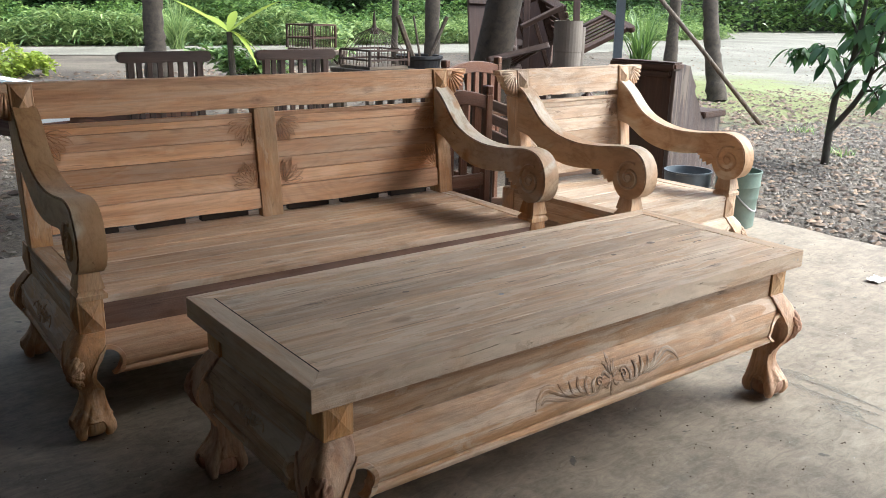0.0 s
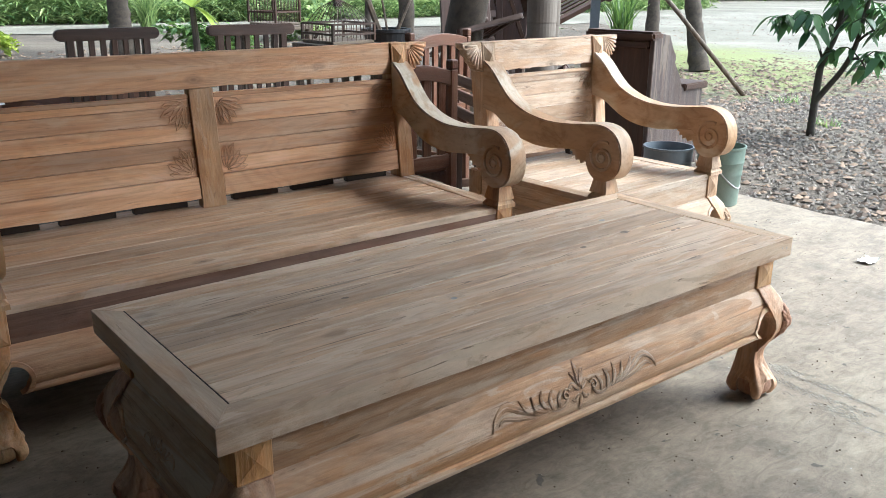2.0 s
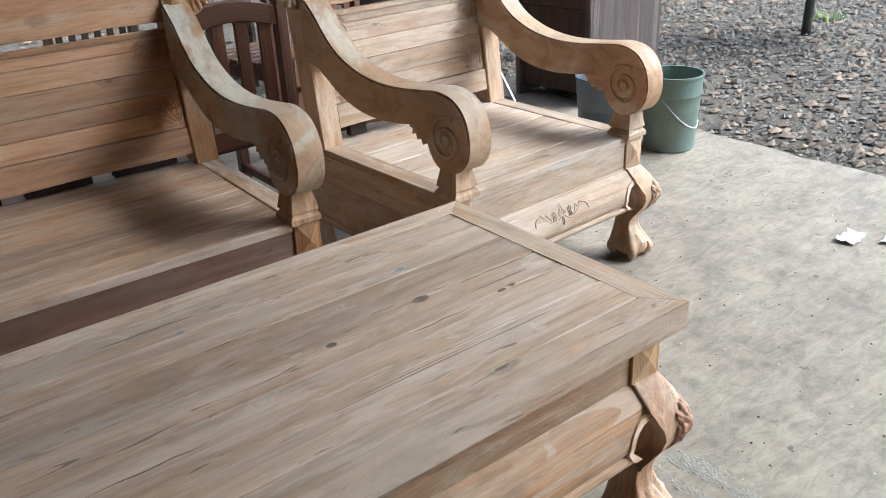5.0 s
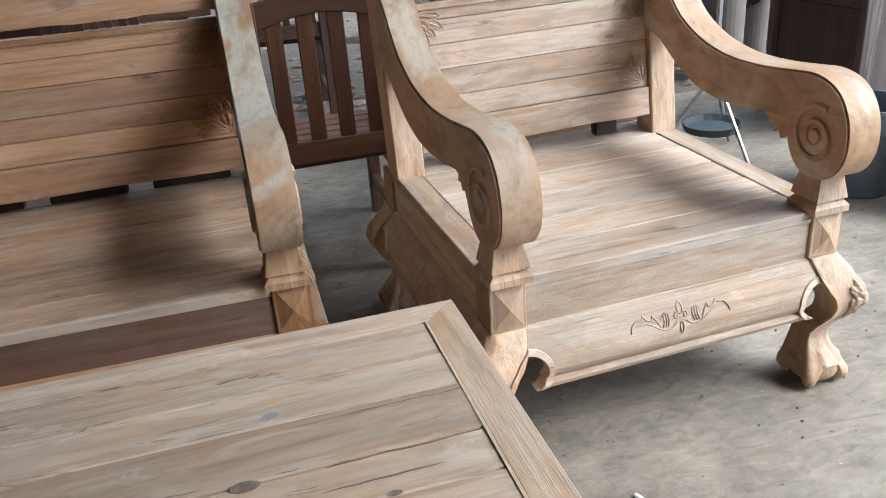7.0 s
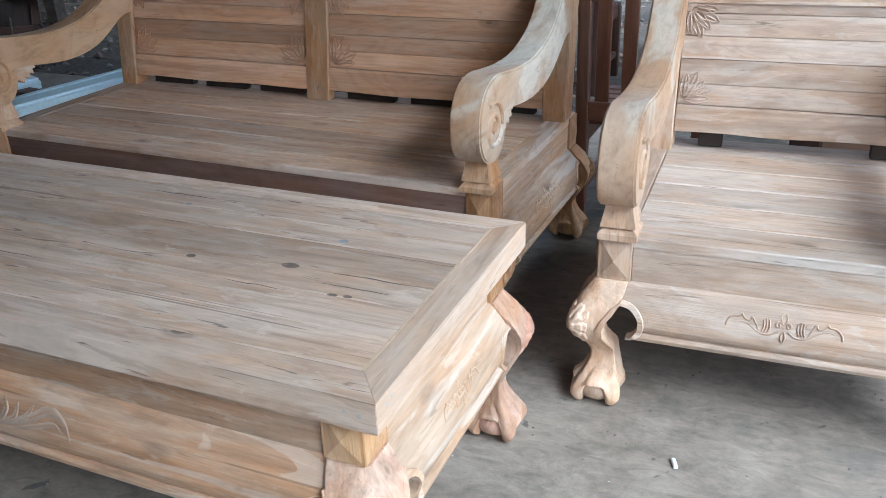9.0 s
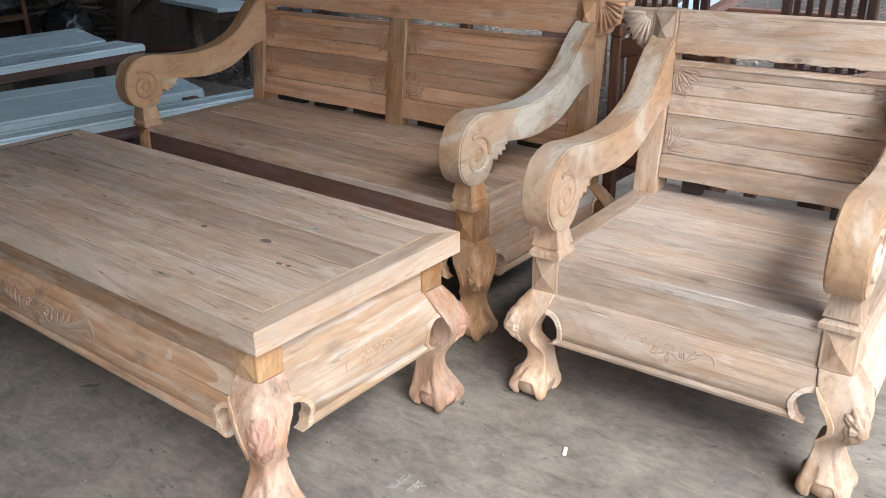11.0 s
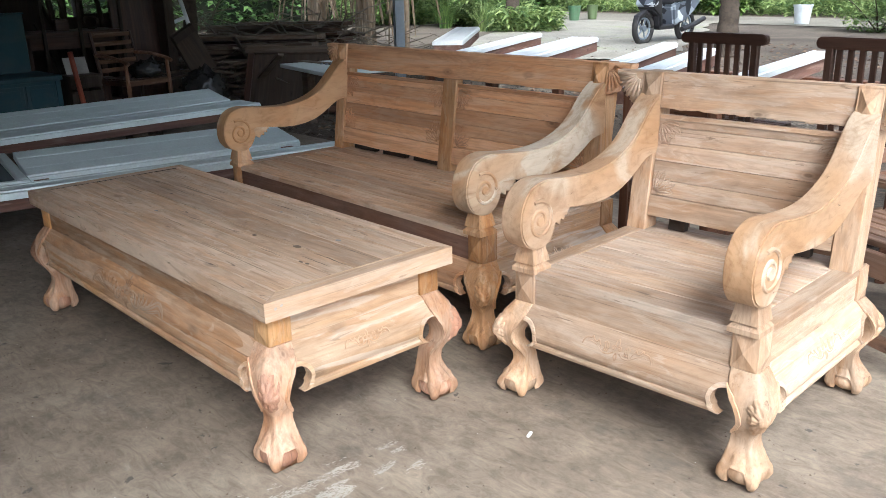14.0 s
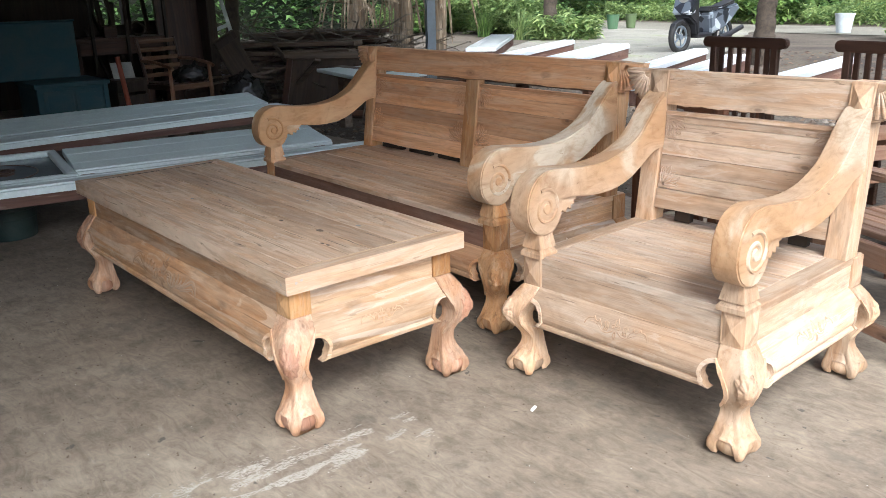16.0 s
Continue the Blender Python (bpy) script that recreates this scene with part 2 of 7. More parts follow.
def box(x0, x1, y0, y1, z0, z1, bev=0.002, seg=1, bm=None):
    bm = bm or bmesh.new()
    mine = bmesh.new()
    r = bmesh.ops.create_cube(mine, size=1)
    for v in r["verts"]:
        v.co = Vector(((x0 + x1) / 2 + v.co.x * (x1 - x0), (y0 + y1) / 2 + v.co.y * (y1 - y0), (z0 + z1) / 2 + v.co.z * (z1 - z0)))
    if bev:
        bmesh.ops.bevel(mine, geom=mine.edges[:], offset=bev, segments=seg, affect="EDGES")
    join(bm, mine)
    return bm


def join(bm, other, m=None):
    """Adds the geometry of another bmesh, moved by m, and frees it."""
    vs = [bm.verts.new((m @ v.co) if m else v.co) for v in other.verts]
    other.verts.index_update()
    for f in other.faces:
        try:
            bm.faces.new([vs[v.index] for v in f.verts])
        except ValueError:
            pass
    other.free()
    return bm


def cut(bm, axis, values):
    """Slices a bmesh across an axis at the given values."""
    no = [0, 0, 0]
    no["xyz".index(axis)] = 1
    for v in values:
        co = [0, 0, 0]
        co["xyz".index(axis)] = v
        bmesh.ops.bisect_plane(bm, geom=bm.verts[:] + bm.edges[:] + bm.faces[:], plane_co=co, plane_no=no)


def prism(pts, axis, a, b, bev=0.0, bm=None, seg=1):
    """A polygon of the plane across axis, drawn out from a to b."""
    mine = bmesh.new()

    def place(p, d):
        return {"x": (d, p[0], p[1]), "y": (p[0], d, p[1]), "z": (p[0], p[1], d)}[axis]

    f = mine.faces.new([mine.verts.new(place(p, a)) for p in pts])
    top = bmesh.ops.extrude_face_region(mine, geom=[f])
    for v in top["geom"]:
        if isinstance(v, bmesh.types.BMVert):
            v.co["xyz".index(axis)] = b
    bmesh.ops.recalc_face_normals(mine, faces=mine.faces[:])
    if bev:
        es = [e for e in mine.edges if len(e.link_faces) == 2 and e.calc_face_angle(0) > radians(50)]
        bmesh.ops.bevel(mine, geom=es, offset=bev, segments=seg, affect="EDGES")
    return join(bm, mine) if bm else mine


def tube(pts, radius, sides=8, bm=None, flat=1.0, caps=True):
    """A round bar along points; radius may be a list."""
    bm = bm or bmesh.new()
    pts = [Vector(p) for p in pts]
    rs = radius if isinstance(radius, (list, tuple)) else [radius] * len(pts)
    rings = []
    side = None
    for i, p in enumerate(pts):
        d = (pts[min(i + 1, len(pts) - 1)] - pts[max(i - 1, 0)]).normalized()
        if side is None:
            side = d.orthogonal().normalized()
        side = (side - d * side.dot(d)).normalized()
        up = d.cross(side)
        rings.append([bm.verts.new(p + (side * math.cos(a) + up * math.sin(a) * flat) * rs[i]) for a in [math.tau * k / sides for k in range(sides)]])
    for r0, r1 in zip(rings, rings[1:]):
        for k in range(sides):
            bm.faces.new((r0[k], r0[(k + 1) % sides], r1[(k + 1) % sides], r1[k]))
    if caps:
        bm.faces.new(rings[0][::-1])
        bm.faces.new(rings[-1])
    return bm


def lathe(profile, sides=24, bm=None, x=0.0, y=0.0):
    """A turned body from (radius, z) pairs."""
    bm = bm or bmesh.new()
    rings = [[bm.verts.new((x + r * math.cos(math.tau * k / sides), y + r * math.sin(math.tau * k / sides), z)) for k in range(sides)] for r, z in profile]
    for a, b in zip(rings, rings[1:]):
        for k in range(sides):
            bm.faces.new((a[k], a[(k + 1) % sides], b[(k + 1) % sides], b[k]))
    bm.faces.new(rings[0][::-1])
    bm.faces.new(rings[-1])
    return bm


def blob(center, size, bm=None, u=10, v=7, m=None):
    bm = bm or bmesh.new()
    mine = bmesh.new()
    bmesh.ops.create_uvsphere(mine, u_segments=u, v_segments=v, radius=1)
    t = Matrix.Translation(center) @ (m or Matrix()) @ Matrix.Diagonal((*size, 1))
    return join(bm, mine, t)


def spline(pts, n=8):
    """Points along a smooth curve through pts."""
    out = []
    P = [Vector(p) for p in pts]
    for i in range(len(P) - 1):
        p0, p1, p2, p3 = P[max(i - 1, 0)], P[i], P[i + 1], P[min(i + 2, len(P) - 1)]
        for k in range(n):
            t = k / n
            out.append(0.5 * (2 * p1 + (p2 - p0) * t + (2 * p0 - 5 * p1 + 4 * p2 - p3) * t * t + (3 * p1 - 3 * p2 + p3 - p0) * t ** 3))
    out.append(P[-1])
    return out


def root(name, m, label, category, group=""):
    e = new(name)
    e.matrix_world = m
    e.empty_display_size = 0.1
    return tagged(e, label, category, group)


def raw(name, verts, faces, material, label="", category="", kind="", group="", parent=None, smooth=False):
    me = bpy.data.meshes.new(name)
    me.from_pydata(verts, [], faces)
    me.materials.append(material)
    if smooth:
        me.polygons.foreach_set("use_smooth", [True] * len(me.polygons))
    ob = new(name, me)
    if parent is not None:
        ob.parent = parent
    return tagged(ob, label, category, group, kind)


# ---- materials ----
SOFA = ((0.34, 0.19, 0.103), (0.55, 0.335, 0.193), (0.64, 0.425, 0.265))
sofa_x = wood("sofa_wood_x", "x", *SOFA, pale=(0.62, 0.47, 0.34), pale_amount=0.45, edge="z", vary=0.24, blotch=0.2, contrast=1.5)
sofa_y = wood("sofa_wood_y", "y", (0.34, 0.22, 0.135), (0.51, 0.37, 0.25), (0.6, 0.47, 0.34), pale=(0.72, 0.66, 0.58), pale_amount=0.9, mottle=0.15, warm=0.9, patch=(9.0, 5.0), blotch=0.4, contrast=1.5)
sofa_z = wood("sofa_wood_z", "z", (0.3, 0.165, 0.08), (0.46, 0.28, 0.145), (0.55, 0.36, 0.2), pale_amount=0.25, mottle=0.3, warm=0.9, patch=(8.0, 6.0), blotch=0.3, contrast=1.5)
sofa_seat = wood("sofa_seat_wood", "x", (0.3, 0.195, 0.122), (0.5, 0.35, 0.232), (0.6, 0.45, 0.32), pale=(0.62, 0.52, 0.41), pale_amount=0.6, stain=0.6, edge="y", mottle=0.5, vary=0.18, blotch=0.32, contrast=1.4)
# front rail only: darker and more purple than the sofa's other wood
purple_x = wood("dark_rail_x", "x", (0.15, 0.083, 0.06), (0.225, 0.132, 0.095), (0.29, 0.182, 0.135), pale=(0.36, 0.25, 0.19), pale_amount=0.35, mottle=0.6)
CHAIR = ((0.315, 0.215, 0.141), (0.455, 0.343, 0.248), (0.530, 0.422, 0.323))
chair_x = wood("chair_wood_x", "x", *CHAIR, pale=(0.6, 0.52, 0.43), pale_amount=0.5, edge="z", vary=0.2, stain=0.8, mottle=0.55, blotch=0.42, contrast=1.3)
chair_seat = wood("chair_seat_wood", "x", (0.331, 0.240, 0.166), (0.472, 0.373, 0.285), (0.546, 0.455, 0.364), pale=(0.6, 0.53, 0.45), pale_amount=0.42, edge="y", vary=0.17, stain=0.8, mottle=0.55, blotch=0.38, contrast=1.3)
chair_y = wood("chair_wood_y", "y", (0.32, 0.220, 0.14), (0.455, 0.345, 0.248), (0.53, 0.425, 0.325), pale=(0.58, 0.48, 0.37), pale_amount=0.6, mottle=0.4, warm=0.6, patch=(9.0, 5.0), blotch=0.5, contrast=1.3)
chair_z = wood("chair_wood_z", "z", (0.331, 0.213, 0.13), (0.455, 0.325, 0.215), (0.530, 0.4, 0.285), pale=(0.56, 0.45, 0.34), pale_amount=0.4, mottle=0.5, warm=0.55, patch=(8.0, 6.0), blotch=0.32, contrast=1.3)
sofa_arm = sawn_block("sofa_arm_wood", (0.47, 0.295, 0.158), (0.44, 0.24, 0.105), (0.55, 0.42, 0.29), sapwood=0.6)
pale_arm = sawn_block("pale_arm_wood", (0.47, 0.345, 0.23), (0.44, 0.26, 0.135), (0.54, 0.46, 0.355), sapwood=0.475)
chair_arm = sawn_block("chair_arm_wood", (0.45, 0.31, 0.2), (0.43, 0.262, 0.14), (0.52, 0.415, 0.305), sapwood=0.55)
table_top = wood("table_top_wood", "x", (0.325, 0.225, 0.15), (0.5, 0.375, 0.265), (0.59, 0.46, 0.345), pale=(0.66, 0.55, 0.43), pale_amount=0.5, stain=0.95, vary=0.17, edge="y", mottle=0.45, blotch=0.6, contrast=1.2)
table_end = wood("table_end_wood", "y", (0.36, 0.255, 0.17), (0.52, 0.39, 0.275), (0.59, 0.465, 0.345), pale=(0.64, 0.54, 0.42), pale_amount=0.5, stain=0.5, vary=0.08, mottle=0.35, contrast=0.8, blotch=0.3)
table_x = wood("table_wood_x", "x", (0.28, 0.165, 0.095), (0.46, 0.31, 0.195), (0.57, 0.42, 0.29), pale=(0.67, 0.57, 0.46), pale_amount=0.65, stain=0.7, edge="z", mottle=0.6, warm=0.9, blotch=0.45, contrast=1.4)
table_y = wood("table_wood_y", "y", (0.313, 0.202, 0.115), (0.460, 0.331, 0.216), (0.534, 0.414, 0.290), pale=(0.607, 0.534, 0.442), pale_amount=0.85, edge="z", mottle=0.35, blotch=0.4, contrast=1.3)
table_z = wood("table_wood_z", "z", (0.31, 0.18, 0.11), (0.47, 0.305, 0.2), (0.57, 0.41, 0.29), pale=(0.6, 0.47, 0.36), pale_amount=0.35, mottle=0.85, warm=0.7, patch=(8.0, 6.0), blotch=0.32, contrast=1.5)
block_wood = wood("block_wood", "z", (0.32, 0.175, 0.078), (0.48, 0.29, 0.135), (0.55, 0.36, 0.19), pale_amount=0.2, mottle=0.3, warm=0.8, patch=(8.0, 6.0), blotch=0.2, contrast=1.4)
toe_wood = wood("toe_wood", "z", (0.23, 0.12, 0.078), (0.35, 0.2, 0.135), (0.45, 0.28, 0.195), pale_amount=0.3, blotch=0.2, contrast=1.5)
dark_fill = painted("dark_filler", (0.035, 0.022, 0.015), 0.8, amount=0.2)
dark_wood = wood("dark_stained_wood", "x", (0.028, 0.014, 0.009), (0.05, 0.026, 0.017), (0.08, 0.043, 0.028), pale=(0.12, 0.08, 0.06), pale_amount=0.2, rough=0.5)
dark_wood_z = wood("dark_stained_wood_z", "z", (0.028, 0.014, 0.009), (0.05, 0.026, 0.017), (0.08, 0.043, 0.028), pale=(0.12, 0.08, 0.06), pale_amount=0.2, rough=0.5)
red_wood = wood("red_brown_wood", "x", (0.075, 0.034, 0.02), (0.125, 0.058, 0.034), (0.17, 0.083, 0.05), pale_amount=0.1, rough=0.45)
red_wood_z = wood("red_brown_wood_z", "z", (0.075, 0.034, 0.02), (0.125, 0.058, 0.034), (0.17, 0.083, 0.05), pale_amount=0.1, rough=0.45)
grey_wood = wood("weathered_wood", "x", (0.05, 0.04, 0.03), (0.1, 0.08, 0.062), (0.16, 0.13, 0.1), pale=(0.24, 0.2, 0.16), pale_amount=0.4, rough=0.8)
white_paint = painted("white_primer", (0.74, 0.78, 0.8), 0.45, grime=(0.5, 0.5, 0.48), amount=0.25)
blue_paint = painted("pale_blue_primer", (0.68, 0.77, 0.76), 0.45, grime=(0.5, 0.54, 0.52), amount=0.2)
teal_paint = painted("teal_paint", (0.015, 0.066, 0.083), 0.6, amount=0.3)
steel = painted("grey_steel", (0.2, 0.24, 0.28), 0.45, 0.3, amount=0.3)

# ---- carved teak set ----
LIFT = 0.015  # the feet reach this far below the set's own zero height
# outline of a leg: share of its height, outer face and inner face, counted outwards from the block's outer face
LEG_LINE = [(1.0, 0.003, -0.062), (0.95, 0.015, -0.060), (0.88, 0.029, -0.054), (0.8, 0.038, -0.042), (0.73, 0.042, -0.028), (0.66, 0.041, -0.021), (0.59, 0.034, -0.022), (0.52, 0.022, -0.033), (0.47, 0.013, -0.043),
            (0.42, 0.007, -0.045), (0.36, 0.006, -0.046), (0.31, 0.011, -0.049), (0.26, 0.020, -0.054), (0.2, 0.033, -0.061), (0.14, 0.043, -0.066), (0.08, 0.043, -0.065), (0.0, 0.033, -0.056)]


def leg_section(t):
    """Points of a leg's cross-section at a share of its height, u and v pointing outwards, beginning at the outer corner."""
    for (t0, o0, i0), (t1, o1, i1) in zip(LEG_LINE, LEG_LINE[1:]):
        if t1 <= t <= t0:
            w = (t0 - t) / (t0 - t1)
            w = w * w * (3 - 2 * w) * 0.4 + w * 0.6
            o, i = o0 + (o1 - o0) * w, i0 + (i1 - i0) * w
            break
    wide = o - i
    round_foot = min(1.0, max(0.0, (0.34 - t) / 0.12))
    big = 0.26 * wide + round_foot * 0.16 * wide
    small = 0.06 * wide + round_foot * 0.34 * wide
    pts = []
    for cu, cv, r, a0, n in ((o, o, big, 0.0, 18), (i, o, small, 90.0, 12), (i, i, small, 180.0, 6), (o, i, small, 270.0, 12)):
        ku, kv = cu - math.copysign(r, cu - (o + i) / 2), cv - math.copysign(r, cv - (o + i) / 2)
        for k in range(n + 1):
            q = radians(a0 + 90.0 * k / n)
            pts.append((ku + r * math.cos(q), kv + r * math.sin(q)))
        nu, nv = {0.0: (i, o), 90.0: (i, i), 180.0: (o, i), 270.0: (o, o)}[a0]
        end = pts[-1]
        for k in (1, 2, 3):
            f = k / 4
            tr = small if a0 < 270 else big
            goal = (nu + (tr if a0 == 0.0 else 0.0) - (tr if a0 == 180.0 else 0.0), nv + (tr if a0 == 90.0 else 0.0) - (tr if a0 == 270.0 else 0.0))
            pts.append((end[0] + (goal[0] - end[0]) * f, end[1] + (goal[1] - end[1]) * f))
    return pts, (o + i) / 2


def knee_leg(parent, material, toes, cx, cy, sx, sy, h):
    """A cabriole leg with a claw foot under the corner (cx, cy) that faces (sx, sy)."""
    bm = bmesh.new()
    rings = []
    body = [1.0 - 0.7 * k / 26 for k in range(27)]
    foot = [k / 20 for k in range(1, 21)]
    for k in range(len(body) + len(foot)):
        s = 0.0 if k < len(body) else foot[k - len(body)]
        t = body[k] if k < len(body) else 0.3 - 0.25 * s
        pts, mid = leg_section(t)
        ring = []
        for u, v in pts:
            d = math.atan2(v - mid, u - mid) - math.pi / 4
            d = (d + math.pi) % math.tau - math.pi
            z = h * t - LIFT * (1 - t)
            # folds of skin that run down into the toes, a furrow on each side of a fold
            q = (d + math.pi / 4) % (math.pi / 2) - math.pi / 4
            fold = 1.15 * math.exp(-(q / 0.17) ** 2) - 0.75 * math.exp(-((abs(q) - 0.36) / 0.12) ** 2) + 0.3 * math.exp(-((abs(q) - 0.62) / 0.13) ** 2)
            grow = min(1.0, max(0.0, (0.46 - t) / 0.18))
            f = 1 + grow * 0.085 * fold
            if s:
                # the skin ends in a rolled arch between two blunt toes
                w = min(1.0, max(0.0, (abs(q) - 0.17) / 0.3))
                edge = 0.012 + 0.165 * (w * w * (3 - 2 * w)) ** 0.7
                z = (h + LIFT) * (0.3 + (edge - 0.3) * s) - LIFT
                pts2, mid2 = leg_section((z + LIFT) / (h + LIFT))
                f *= max(abs(pts2[0][0] - mid2), 0.01) / max(abs(pts[0][0] - mid), 0.01)
                f *= 1 + 0.075 * math.exp(-((s - 0.88) / 0.1) ** 2) * w + 0.06 * math.exp(-((s - 0.72) / 0.16) ** 2) * (1 - w)
                if s > 0.97:
                    f *= 0.84
            ring.append(bm.verts.new((cx + sx * (mid + (u - mid) * f), cy + sy * (mid + (v - mid) * f), z)))
        rings.append(ring)
    n = len(rings[0])
    for a, b in zip(rings, rings[1:]):
        for k in range(n):
            bm.faces.new((a[k], a[(k + 1) % n], b[(k + 1) % n], b[k]))
    bm.faces.new(rings[0])
    bm.faces.new(rings[-1])
    leg = soft_smooth(part("leg", bm, material, parent), 38)
    # the ball held by the claw
    bm = bmesh.new()
    blob((cx - sx * 0.0105, cy - sy * 0.0105, 0.038 - LIFT), (0.05, 0.05, 0.038), bm, 28, 14)
    part("foot_ball", bm, toes, leg, smooth=True)
    # flat rims along the cut-out, one on each outer face
    for flip in (False, True):
        bm = bmesh.new()
        lines = []
        for k in range(25):
            t = 0.9 - 0.46 * k / 24
            pts, mid = leg_section(t)
            o, i = max(p[0] for p in pts), min(p[0] for p in pts)
            lines.append((i, o, t))
        rows = []
        for k, (i, o, t) in enumerate(lines):
            w = 0.0105 * min(1.0, k / 4, (24 - k) / 3 + 0.12)
            q = []
            for du, dv in ((-0.0005, -0.003), (-0.0005, 0.0032), (w, 0.0032), (w + 0.0015, -0.003)):
                u, v = i + du, o + dv
                if flip:
                    u, v = v, u
                q.append(bm.verts.new((cx + sx * u, cy + sy * v, h * t - LIFT * (1 - t))))
            rows.append(q)
        for a, b in zip(rows, rows[1:]):
            for j in range(4):
                bm.faces.new((a[j], a[(j + 1) % 4], b[(j + 1) % 4], b[j]))
        bm.faces.new(rows[0])
        bm.faces.new(rows[-1])
        soft_smooth(part("rim", bm, material, leg), 40)
    # flower carved on the knee: a domed bud on two rows of petals
    bm = bmesh.new()
    k0 = 44
    grid = []
    for j in range(k0 + 1):
        w = -1.12 + 2.24 * j / k0
        t = 0.68 + w * 0.17
        pts, mid = leg_section(t)
        line = []
        for i in range(k0 + 1):
            u = -1.12 + 2.24 * i / k0
            rr, ph = math.hypot(u, w), math.atan2(w, u)
            outer = 0.78 + 0.22 * abs(math.cos(ph * 4.5 + 0.4)) ** 0.6
            lift = -0.004
            if rr < outer:
                lift = 0.001 + 0.0062 * abs(math.cos(ph * 4.5 + 0.4)) ** 0.6 * (0.55 + 0.45 * math.sin(rr * 3.2)) - 0.002 * math.exp(-(math.sin(ph * 4.5 + 0.4) / 0.2) ** 2)
                if rr < 0.68:
                    lift = 0.003 + 0.0068 * abs(math.cos(ph * 3.5)) ** 0.6 - 0.002 * math.exp(-(math.sin(ph * 3.5) / 0.2) ** 2)
                if rr < 0.33:
                    lift = 0.007 + 0.006 * math.sqrt(max(0.0, 1 - (rr / 0.33) ** 2)) - 0.0018 * math.cos(w * 40 + u * 28)
            th = math.pi / 4 + u * 0.86
            c, sn = math.cos(th), math.sin(th)
            best = 0.03
            for p, q in zip(pts, pts[1:] + pts[:1]):
                ax, ay, bx, by = p[0] - mid, p[1] - mid, q[0] - mid, q[1] - mid
                den = c * (by - ay) - sn * (bx - ax)
                if abs(den) > 1e-9:
                    r = (ax * (by - ay) - ay * (bx - ax)) / den
                    f = (ax * sn - ay * c) / -den
                    if r > 0 and -1e-6 <= f <= 1 + 1e-6:
                        best = r
                        break
            r = best + lift
            line.append(bm.verts.new((cx + sx * (mid + r * c), cy + sy * (mid + r * sn), h * t - LIFT * (1 - t))))
        grid.append(line)
    for j in range(k0):
        for i in range(k0):
            bm.faces.new((grid[j][i], grid[j][i + 1], grid[j + 1][i + 1], grid[j + 1][i]))
    part("rosette", bm, toes if toes is not material else material, leg, smooth=True)
    return leg


def swell(z, z0, z1):
    """How far an apron stands out at height z."""
    s = (z1 - z) / (z1 - z0)
    pts = [(0, 0.006), (0.06, 0.014), (0.25, 0.030), (0.5, 0.042), (0.7, 0.045), (0.82, 0.040), (0.86, 0.036), (0.88, 0.044), (0.97, 0.045), (1.0, 0.042)]
    s = min(max(s, 0), 1)
    for (a, fa), (b, fb) in zip(pts, pts[1:]):
        if s <= b:
            return fa + (fb - fa) * (s - a) / (b - a)
    return pts[-1][1]


